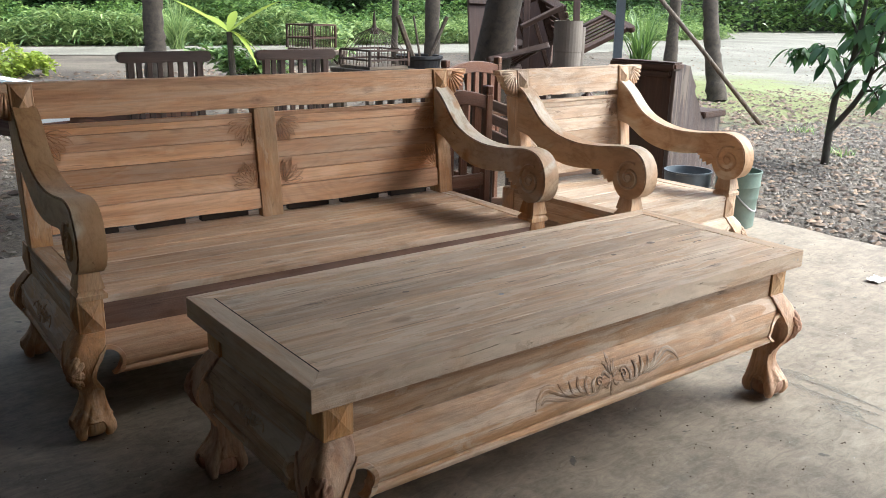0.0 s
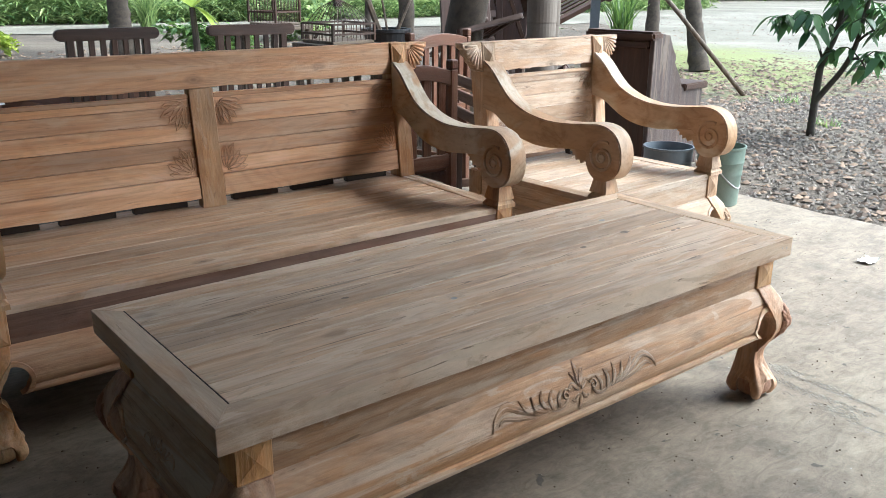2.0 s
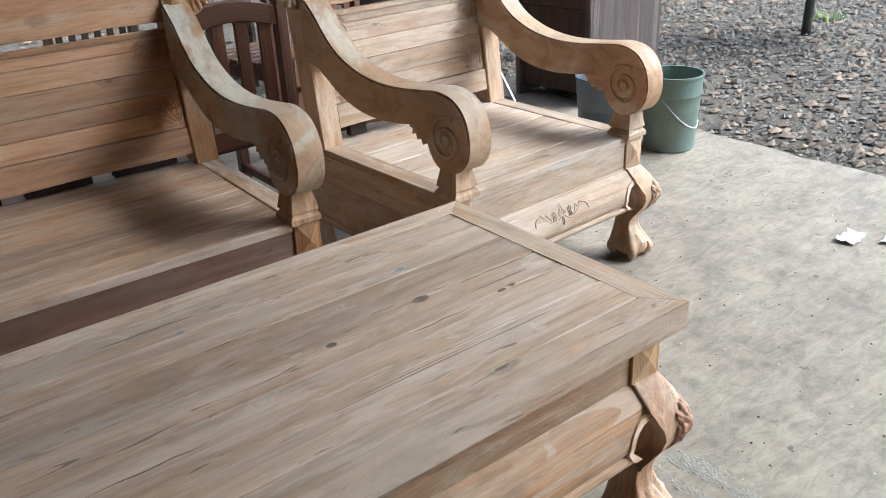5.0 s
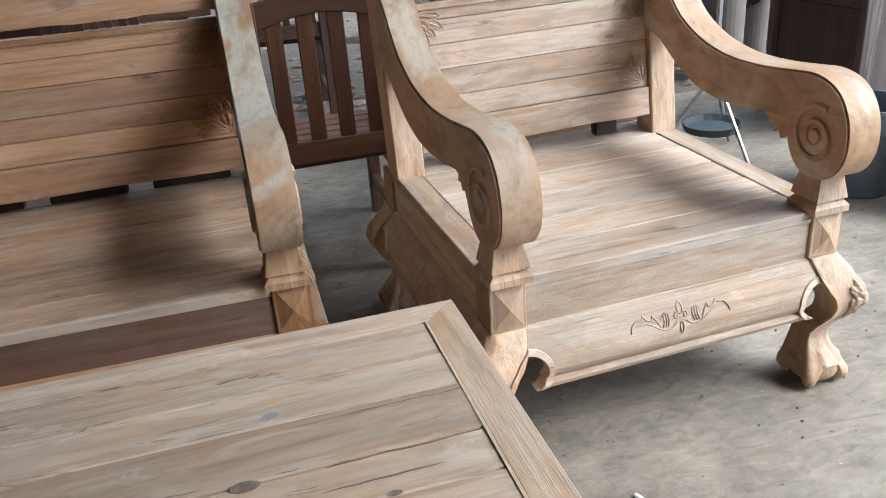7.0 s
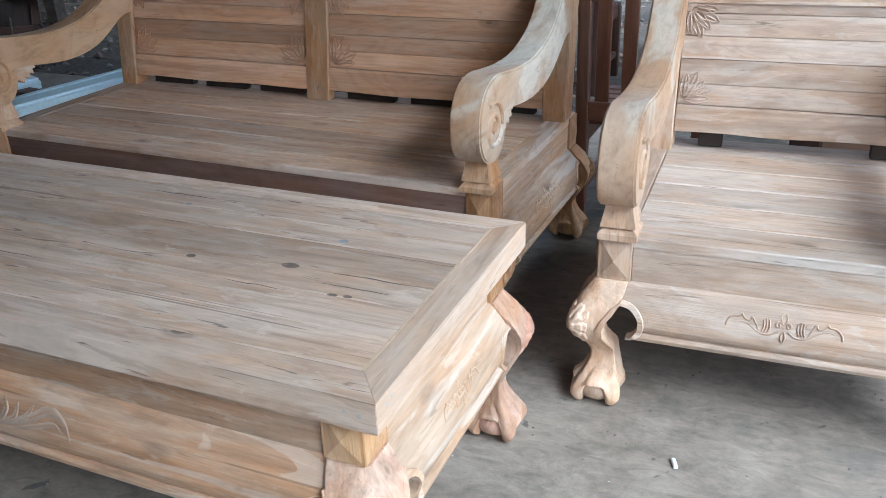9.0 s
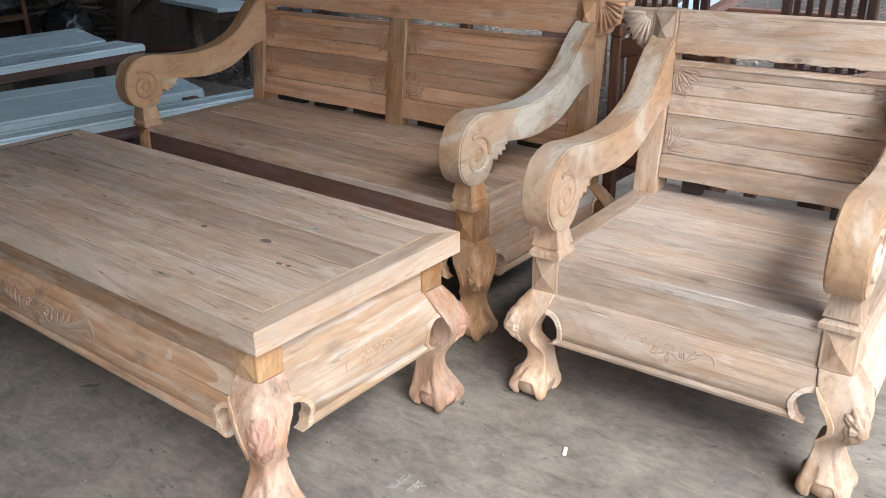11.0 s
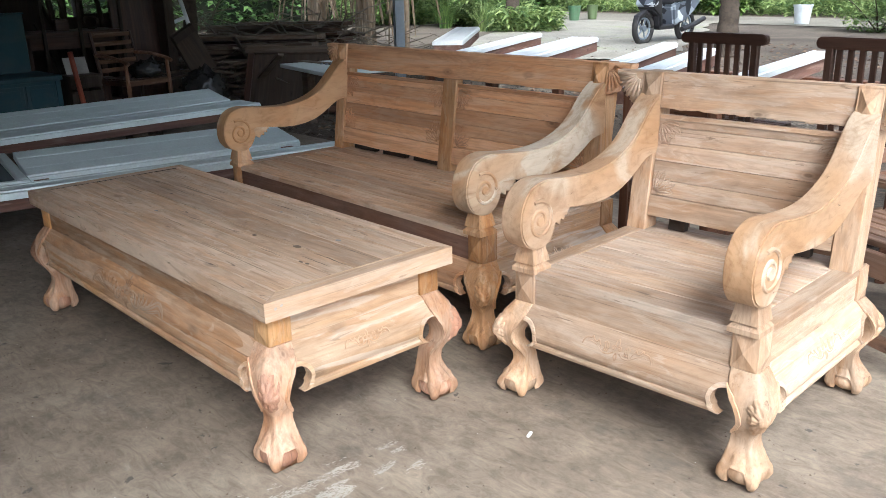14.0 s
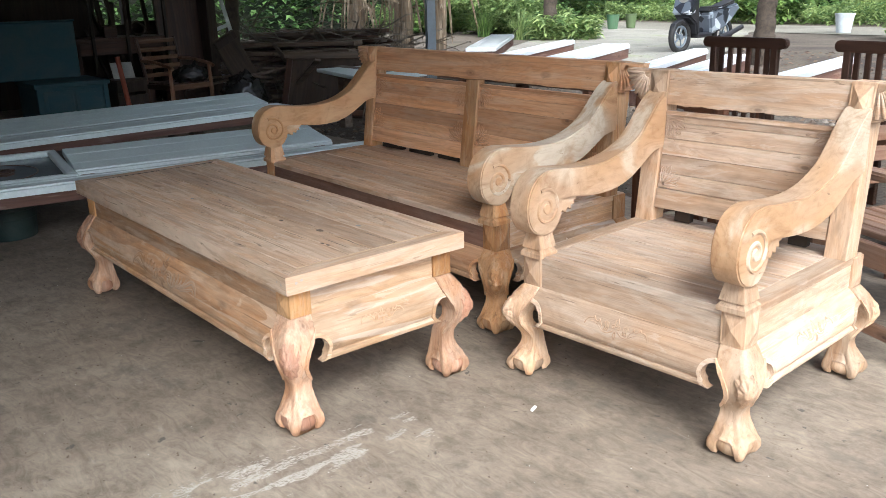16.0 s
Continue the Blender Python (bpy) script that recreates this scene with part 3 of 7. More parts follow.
def scroll_ornament(half, z_mid, tall, z0, z1, rich):
    """Carved leaf scroll for an apron, symmetrical about x = 0."""
    bm = bmesh.new()

    def on(x, z, lift=0.0004):
        return Vector((x, -swell(z, z0, z1) - lift, z))

    def vine(pts, r0, r1, n=6):
        p = spline([on(x, z_mid + z) for x, z in pts], n)
        k = len(p) - 1
        tube(p, [max(0.0009, r0 + (r1 - r0) * i / k) for i in range(k + 1)], 6, bm)

    def blade(pts, wide, n=7):
        """A leaf lying on the board: flat, broad in the middle, pointed at both ends."""
        p = spline([on(x, z_mid + z) for x, z in pts], n)
        k = len(p) - 1
        rows = []
        for i, c in enumerate(p):
            d = (p[min(i + 1, k)] - p[max(i - 1, 0)]).normalized()
            q = Vector((-d.z, 0, d.x)).normalized()
            w = 0.72 * wide * (0.12 + math.sin(math.pi * (i / k) ** 0.8))
            row = []
            for f, up in ((-1.0, -0.002), (-0.72, 0.0021), (0.0, -0.0006), (0.72, 0.0021), (1.0, -0.002)):
                o = c + q * w * f
                row.append(bm.verts.new(on(o.x, o.z, up)))
            rows.append(row)
        for a, b in zip(rows, rows[1:]):
            for j in range(4):
                bm.faces.new((a[j], a[j + 1], b[j + 1], b[j]))

    t = tall
    if rich:
        for pts, wide in (([(0, 0.1), (0, 0.4), (0, 0.72)], 0.011), ([(0, -0.1), (0, -0.35), (0, -0.62)], 0.009)):
            blade([(x * half, z * t) for x, z in pts], wide)
        for s in (-1, 1):
            for pts, wide in (([(0.01, 0.08), (0.05, 0.4), (0.1, 0.5)], 0.009), ([(0.02, 0.0), (0.09, 0.2), (0.16, 0.12)], 0.008), ([(0.02, -0.08), (0.07, -0.25), (0.12, -0.2)], 0.007),
                              ([(0.16, -0.02), (0.24, -0.28), (0.36, -0.3), (0.48, -0.12)], 0.006), ([(0.3, -0.28), (0.3, 0.0), (0.24, 0.2)], 0.007), ([(0.38, -0.28), (0.41, 0.05), (0.36, 0.3)], 0.008),
                              ([(0.46, -0.2), (0.52, 0.1), (0.5, 0.36)], 0.008), ([(0.44, -0.26), (0.6, -0.05), (0.64, 0.3)], 0.008), ([(0.5, -0.24), (0.7, -0.02), (0.8, 0.34)], 0.009),
                              ([(0.56, -0.24), (0.78, 0.05), (0.96, 0.28), (1.1, 0.1), (1.16, -0.22)], 0.011), ([(0.6, -0.28), (0.82, -0.12), (1.0, 0.02), (1.08, -0.1)], 0.007)):
                blade([(s * x * half, z * t) for x, z in pts], wide)
            cx, r = 0.19 * half, 0.055 * half
            vine([(s * (cx + r * (1 - k / 13) * math.cos(2.6 - k * 0.72)), 0.0 * t + r * (1 - k / 13) * math.sin(2.6 - k * 0.72)) for k in range(12)], 0.0028, 0.002, 3)
        return bm
    w0, w1 = 0.0019, 0.0008
    # bud, two curls and a drop in the middle
    vine([(0, 0.64 * t), (-0.06 * half, 0.46 * t), (-0.045 * half, 0.26 * t), (0, 0.16 * t)], w1, w0)
    vine([(0, 0.64 * t), (0.06 * half, 0.46 * t), (0.045 * half, 0.26 * t), (0, 0.16 * t)], w1, w0)
    vine([(0, -0.12 * t), (-0.045 * half, -0.34 * t), (0, -0.6 * t), (0.045 * half, -0.34 * t), (0, -0.12 * t)], w0, w0)
    for s in (-1, 1):
        cx, r = 0.1 * half, 0.07 * half
        vine([(s * (cx + r * (1 - k / 13) * math.cos(2.6 - k * 0.72)), 0.12 * t + r * (1 - k / 13) * math.sin(2.6 - k * 0.72)) for k in range(12)], w0, w0, 3)
        # stem sweeping outwards
        vine([(s * 0.1 * half, -0.12 * t), (s * 0.25 * half, -0.3 * t), (s * 0.45 * half, -0.3 * t), (s * 0.65 * half, -0.08 * t), (s * 0.85 * half, 0.1 * t), (s * 1.02 * half, 0.06 * t)], w0, w1)
        # standing plumes
        for u, top in ((0.3, 0.3), (0.36, 0.36), (0.42, 0.3)):
            vine([(s * (u + 0.02) * half, -0.22 * t), (s * (u - 0.02) * half, 0.02 * t), (s * u * half, top * t), (s * (u + 0.05) * half, (top - 0.12) * t)], w0, w1)
        # serrated leaf with a drooping tip
        vine([(s * 0.5 * half, -0.2 * t), (s * 0.56 * half, 0.05 * t), (s * 0.66 * half, 0.34 * t)], w1, w0)
        vine([(s * 0.66 * half, 0.34 * t), (s * 0.69 * half, 0.18 * t), (s * 0.8 * half, 0.22 * t), (s * 0.88 * half, 0.42 * t)], w0, w0)
        vine([(s * 0.88 * half, 0.42 * t), (s * 0.92 * half, 0.3 * t), (s * 1.06 * half, 0.26 * t), (s * 1.16 * half, 0.06 * t), (s * 1.19 * half, -0.16 * t)], w0, w0)
    return bm


def apron(parent, material, length, z0, z1, m, carve=None, carve_mat=None):
    """A swelling apron board with scrolled ends between two legs. length: from outer corner to outer corner."""
    cxh, czh, r = length / 2 - 0.055, z0 + 0.034, 0.036
    arc = [(cxh + r * math.cos(radians(a)), czh + r * math.sin(radians(a))) for a in range(250, -1, -14)]
    right = arc + [(cxh + r, z1)]
    pts = [(x, z) for x, z in right] + [(-x, z) for x, z in reversed(right)]
    bm = prism(pts, "y", 0.0, 0.024)
    cut(bm, "z", [z0 + (z1 - z0) * k / 14 for k in range(1, 14)] + [z0 + (z1 - z0) * q for q in (0.125, 0.165)])
    for v in bm.verts:
        v.co.y -= swell(v.co.z, z0, z1)
    bmesh.ops.transform(bm, matrix=m, verts=bm.verts[:])
    ob = soft_smooth(part("apron", bm, material, parent), 35)
    for s in (-1, 1):
        # flat rim round the cut-out
        bm = bmesh.new()
        rows = []
        for i, (x, z) in enumerate(arc[:-1]):
            w = 0.0105 * min(1.0, 0.15 + i / 3)
            out = Vector((cxh - x, 0, czh - z)).normalized() * -w
            q = []
            for f, y in ((0.03, 0.003), (0.03, -0.0035), (1.0, -0.0035), (1.15, 0.003)):
                px, pz = x + out.x * f, max(z + out.z * f, z0 + 0.0005)
                q.append(bm.verts.new((s * px, -swell(pz, z0, z1) + y, pz)))
            rows.append(q)
        for a, b in zip(rows, rows[1:]):
            for j in range(4):
                bm.faces.new((a[j], a[(j + 1) % 4], b[(j + 1) % 4], b[j]))
        bm.faces.new(rows[0])
        bm.faces.new(rows[-1])
        bmesh.ops.transform(bm, matrix=m, verts=bm.verts[:])
        soft_smooth(part("scroll_bead", bm, material, ob), 40)
    if carve:
        bm = scroll_ornament(*carve, z0, z1, carve[0] > 0.12)
        bmesh.ops.transform(bm, matrix=m, verts=bm.verts[:])
        part("carving", bm, carve_mat or material, ob, smooth=True)
    return ob


def stud_block(parent, material, x0, x1, y0, y1, z0, z1, faces, proud=0.011):
    """A square block with a low pyramid on the faces named, such as '-y+x'."""
    bm = box(x0, x1, y0, y1, z0, z1, 0.0015)
    g, h = 0.006, proud
    for f in faces.split():
        s = -1 if f[0] == "-" else 1
        if f[1] == "y":
            y = y0 if s < 0 else y1
            c = [(x0 + g, y, z0 + g), (x1 - g, y, z0 + g), (x1 - g, y, z1 - g), (x0 + g, y, z1 - g)]
            tip = ((x0 + x1) / 2, y + s * h, (z0 + z1) / 2)
        else:
            x = x0 if s < 0 else x1
            c = [(x, y0 + g, z0 + g), (x, y1 - g, z0 + g), (x, y1 - g, z1 - g), (x, y0 + g, z1 - g)]
            tip = (x + s * h, (y0 + y1) / 2, (z0 + z1) / 2)
        vs = [bm.verts.new(p) for p in c]
        t = bm.verts.new(tip)
        for k in range(4):
            bm.faces.new((vs[k], vs[(k + 1) % 4], t))
    return part("corner_block", bm, material, parent)


ARM_TOP = [(0.60, 0.784), (0.565, 0.762), (0.53, 0.730), (0.495, 0.692), (0.455, 0.657), (0.41, 0.633), (0.35, 0.613), (0.27, 0.601), (0.18, 0.602), (0.10, 0.610), (0.045, 0.616), (0.0, 0.609), (-0.033, 0.589), (-0.055, 0.554), (-0.062, 0.514),
           (-0.056, 0.476), (-0.036, 0.447), (-0.005, 0.431), (0.03, 0.427), (0.058, 0.438), (0.078, 0.462), (0.088, 0.49), (0.085, 0.512), (0.098, 0.522)]
ARM_LOW = [(0.15, 0.518), (0.21, 0.510), (0.28, 0.505), (0.35, 0.510), (0.41, 0.525), (0.46, 0.548), (0.51, 0.578), (0.545, 0.596), (0.60, 0.606)]


def arm_rest(parent, material, x0, x1):
    """A sweeping arm that ends in a scroll, with its carved spiral and leaf."""
    pts = [(p.x, p.y) for p in spline([(*p, 0) for p in ARM_TOP], 3)] + [(p.x, p.y) for p in spline([(*p, 0) for p in ARM_LOW], 3)]
    arm = soft_smooth(part("armrest", prism(pts, "x", x0, x1, 0.004, seg=2), material, parent), 40)
    for x, s in ((x0, -1), (x1, 1)):
        bm = bmesh.new()
        cy, cz = 0.014, 0.508
        sp = []
        for k in range(56):
            a = 2.0 - k / 55 * 10.2
            r = 0.058 - 0.045 * (k / 55) ** 0.9
            sp.append((x + s * 0.0005, cy + r * math.cos(a), cz + r * math.sin(a)))
        tube(sp, [0.0056] * 50 + [0.005 - 0.0006 * k for k in range(6)], 6, bm)
        mine = bmesh.new()
        bmesh.ops.create_cone(mine, cap_ends=True, segments=20, radius1=0.015, radius2=0.012, depth=0.006)
        join(bm, mine, Matrix.Translation((x + s * 0.002, cy, cz)) @ Matrix.Rotation(s * math.pi / 2, 4, "Y"))
        soft_smooth(part("scroll", bm, material, arm), 35)
    leaf = [(0.08, 0.526), (0.158, 0.521), (0.166, 0.508), (0.152, 0.507), (0.156, 0.492), (0.14, 0.496), (0.138, 0.48), (0.122, 0.488), (0.116, 0.472), (0.1, 0.482), (0.082, 0.49)]
    bm = prism(leaf, "x", x0 + 0.01, x1 - 0.01, 0.002)
    part("leaf_bracket", bm, material, arm)
    return arm


def rake(bm, y0=0.558):
    """Leans the back: moves points along y by their height."""
    for v in bm.verts:
        v.co.y += y0 + (v.co.z - 0.355) * 0.13
    return bm


def fan_carving(cx, cz, sx, sz, size=0.08, y=-0.001):
    """A fan of leaves in a panel's corner."""
    bm = bmesh.new()
    for k, a in enumerate((0.08, 0.42, 0.78, 1.14, 1.48)):
        ln = size * (0.86, 1.0, 0.92, 1.0, 0.86)[k]
        d = Vector((sx * math.cos(a), 0, sz * math.sin(a)))
        q = Vector((-d.z, 0, d.x))
        o = Vector((cx, y, cz))
        ring = [o + d * ln * u + q * ln * w for u, w in ((0.1, 0.0), (0.3, 0.11), (0.52, 0.15), (0.62, 0.12), (0.8, 0.12), (1.0, 0.0), (0.8, -0.1), (0.62, -0.12), (0.52, -0.15), (0.3, -0.11), (0.1, 0))]
        tube(ring, 0.0017, 5, bm)
        tube([o + d * ln * 0.2, o + d * ln * 0.55 + Vector((0, -0.001, 0)), o + d * ln * 0.85], 0.0016, 5, bm)
    return bm


def bench(name, m, half, mats, label, category, panels, front_mat, planks):
    """A seat of the set: claw legs, aprons, plank seat, scrolled arms and a panelled back."""
    wx, wy, wz, ws = mats
    e = root(name, m, label, category, "carved teak seating set")
    D, ZB, ZS = 0.665, 0.27, 0.364
    b = 0.066
    for sx in (-1, 1):
        for sy, cy in ((-1, 0.0), (1, D)):
            knee_leg(e, wz, wz, sx * half, cy, sx, sy, ZB)
            xs = sorted((sx * half, sx * (half - b)))
            ys = sorted((cy, cy - sy * b))
            stud_block(e, wz, *xs, *ys, ZB, ZS - 0.004, ("-y " if sy < 0 else "+y ") + ("+x" if sx > 0 else "-x"))
    z0 = 0.158
    flip = Matrix.Rotation(math.pi, 4, "Z")
    left = Matrix.Rotation(-math.pi / 2, 4, "Z")
    right = Matrix.Rotation(math.pi / 2, 4, "Z")
    small = (0.085, 0.228, 0.042)
    apron(e, wx, 2 * half, z0, ZB, Matrix.Translation((0, 0.012, 0)), small if panels == 1 else (0.17, 0.224, 0.05))
    apron(e, wx, 2 * half, z0, ZB, Matrix.Translation((0, D - 0.012, 0)) @ flip)
    apron(e, wy, D, z0, ZB, Matrix.Translation((half - 0.012, D / 2, 0)) @ right, small)
    apron(e, wy, D, z0, ZB, Matrix.Translation((-half + 0.012, D / 2, 0)) @ left, small)
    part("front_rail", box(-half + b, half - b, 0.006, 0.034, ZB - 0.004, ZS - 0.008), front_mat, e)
    part("back_rail", box(-half + b, half - b, D - 0.034, D - 0.006, ZB - 0.004, ZS - 0.008), wx, e)
    for s in (-1, 1):
        xs = sorted((s * (half - 0.006), s * (half - 0.034)))
        part("side_rail", box(*xs, b, D - b, ZB - 0.004, ZS - 0.008), wy, e)
        # end strips of the seat
        xs = sorted((s * (half - 0.004), s * (half - 0.058)))
        part("seat_edge", box(*xs, 0.07, D - 0.004, ZS - 0.022, ZS, 0.002), wy, e)
    gap = 0.0014
    ys = [0.003]
    rnd = random.Random(5)
    ws_list = [1 + rnd.uniform(-0.25, 0.25) for _ in range(planks)]
    tot = sum(ws_list)
    for k, w in enumerate(ws_list):
        y1 = ys[-1] + (D - 0.008) * w / tot
        part("seat_plank", box(-half + 0.0596, half - 0.0596, ys[-1] + gap, y1 - gap, ZS - 0.022, ZS - rnd.uniform(0, 0.002), 0.002), ws, e)
        ys.append(y1)
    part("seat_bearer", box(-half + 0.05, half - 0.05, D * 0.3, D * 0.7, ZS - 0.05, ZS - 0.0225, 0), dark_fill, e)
    # arms on their pedestals
    for s in (-1, 1):
        xa, xb = sorted((s * (half - 0.001), s * (half - 0.073)))
        xm = (xa + xb) / 2
        bm = bmesh.new()
        for (hx0, hy0, za), (hx1, hy1, zb) in (((0.038, 0.038, ZS - 0.004), (0.038, 0.038, ZS + 0.008)), ((0.038, 0.038, ZS + 0.008), (0.026, 0.028, ZS + 0.022)), ((0.034, 0.036, ZS + 0.0222), (0.024, 0.027, 0.436))):
            rg = [[bm.verts.new((xm + u * hx, 0.026 + w * hy, z)) for u, w in ((-1, -1), (1, -1), (1, 1), (-1, 1))] for hx, hy, z in ((hx0, hy0, za), (hx1, hy1, zb))]
            for k in range(4):
                bm.faces.new((rg[0][k], rg[0][(k + 1) % 4], rg[1][(k + 1) % 4], rg[1][k]))
            bm.faces.new(rg[0])
            bm.faces.new(rg[1])
        part("arm_pedestal", bm, wz, e)
        arm_rest(e, chair_arm if panels == 1 else pale_arm if s > 0 else sofa_arm, xa, xb)
        # back posts, capital and fan ear
        xp, xq = sorted((s * (half - 0.003), s * (half - 0.068)))
        part("back_post", rake(box(xp, xq, -0.01, 0.062, ZS - 0.003, 0.741, 0.003)), wz, e)
        bm = box(xp - 0.001, xq + 0.001, -0.014, 0.05, 0.7415, 0.848, 0.002)
        vs = [bm.verts.new(p) for p in ((xp + 0.006, -0.0141, 0.75), (xq - 0.006, -0.0141, 0.75), (xq - 0.006, -0.0141, 0.84), (xp + 0.006, -0.0141, 0.84))]
        tip = bm.verts.new(((xp + xq) / 2, -0.031, 0.802))
        for k in range(4):
            bm.faces.new((vs[k], vs[(k + 1) % 4], tip))
        part("capital", rake(bm), wz, e)
        xo = half - 0.0015
        edge = [(xo, 0.847), (xo + 0.096, 0.847), (xo + 0.093, 0.830), (xo + 0.078, 0.821), (xo + 0.074, 0.804), (xo + 0.06, 0.792), (xo + 0.055, 0.776), (xo + 0.04, 0.766), (xo + 0.034, 0.752), (xo + 0.018, 0.744), (xo, 0.740)]
        ear = part("fan_ear", rake(prism([(s * x, z) for x, z in edge], "y", -0.012, 0.03, 0.002)), wx, e)
        bm = bmesh.new()
        hub = Vector((xo + 0.008, -0.013, 0.8385))
        for k in range(7):
            a = -0.06 - k * 0.24
            ln = (0.078, 0.078, 0.082, 0.084, 0.086, 0.09, 0.09)[k]
            d = Vector((math.cos(a), 0, math.sin(a)))
            p0, p1 = hub + d * 0.016, hub + d * ln * 0.95
            tube([(s * p.x, p.y, p.z) for p in (p0, p0.lerp(p1, 0.5), p1)], [0.002, 0.0048, 0.0058], 6, bm)
        part("fan_rib", rake(bm), wx, ear, smooth=True)
    inner = half - 0.0695
    # wavy lower edge of the crest rail
    n = 40
    rnd = random.Random(3)
    low = []
    for k in range(n + 1):
        x = -inner + 2 * inner * k / n
        low.append((x, 0.7395 + 0.0015 * math.sin(k * 0.9) + 0.001 * math.sin(k * 2.3)))
    part("crest_rail", rake(prism([(-inner, 0.847)] + low + [(inner, 0.847)], "y", -0.006, 0.034, 0.002)), wx, e)
    stile = 0.04 if panels == 2 else 0
    if panels == 2:
        part("back_stile", rake(box(-stile, stile, -0.008, 0.03, ZS - 0.001, 0.7375, 0.002)), wz, e, "upright between the two back panels, standing on the seat")
    for p in range(panels):
        if panels == 2:
            a, c = (-inner, -stile - 0.0005) if p == 0 else (stile + 0.0005, inner)
        else:
            a, c = -inner, inner
        r0, r1 = (0.394, 0.463) if panels == 2 else (0.408, 0.472)
        # boards of the panel
        zs = [r1 + 0.0015, 0.523, 0.581, 0.634, 0.685, 0.7215]
        if p:
            zs = [r1 + 0.0015, 0.515, 0.563, 0.622, 0.677, 0.7215]
        seam = 0.0007
        for z_a, z_b in zip(zs, zs[1:]):
            part("panel_board", rake(box(a + 0.001, c - 0.001, 0.0015 + rnd.uniform(0, 0.001), 0.02, z_a + seam, z_b - seam, 0.0007)), wx, e)
        part("panel_moulding", rake(box(a + 0.001, c - 0.001, -0.003, 0.0012, 0.7075, 0.721, 0.0015)), wx, e)
        low = [(a + (c - a) * k / 16, r0 + 0.0015 * math.sin(k * 0.7 + p) * (1 if 0 < k < 16 else 0)) for k in range(17)]
        part("lower_rail", rake(prism([(a + 0.0005, r1)] + low + [(c - 0.0005, r1)], "y", -0.005, 0.028, 0.0015)), wx, e)
        # dark blocks added behind the gap, standing in for its shade
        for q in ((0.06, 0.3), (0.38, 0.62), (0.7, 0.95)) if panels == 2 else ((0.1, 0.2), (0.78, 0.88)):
            part("spacer", rake(box(a + (c - a) * q[0], a + (c - a) * q[1], 0.034, 0.06, ZS + 0.001, r0 + 0.02, 0.002)), dark_fill, e, "dark block added to put shade in the gap below the rail")
        for fx, sx in ((a + 0.012, 1), (c - 0.012, -1)):
            for fz, sz in ((r1 + 0.012, 1), (0.697, -1)):
                part("corner_carving", rake(fan_carving(fx, fz, sx, sz, 0.092 if panels == 2 else 0.075, -0.001 if panels == 2 else 0.0005)), wx, e, smooth=True)
    return e


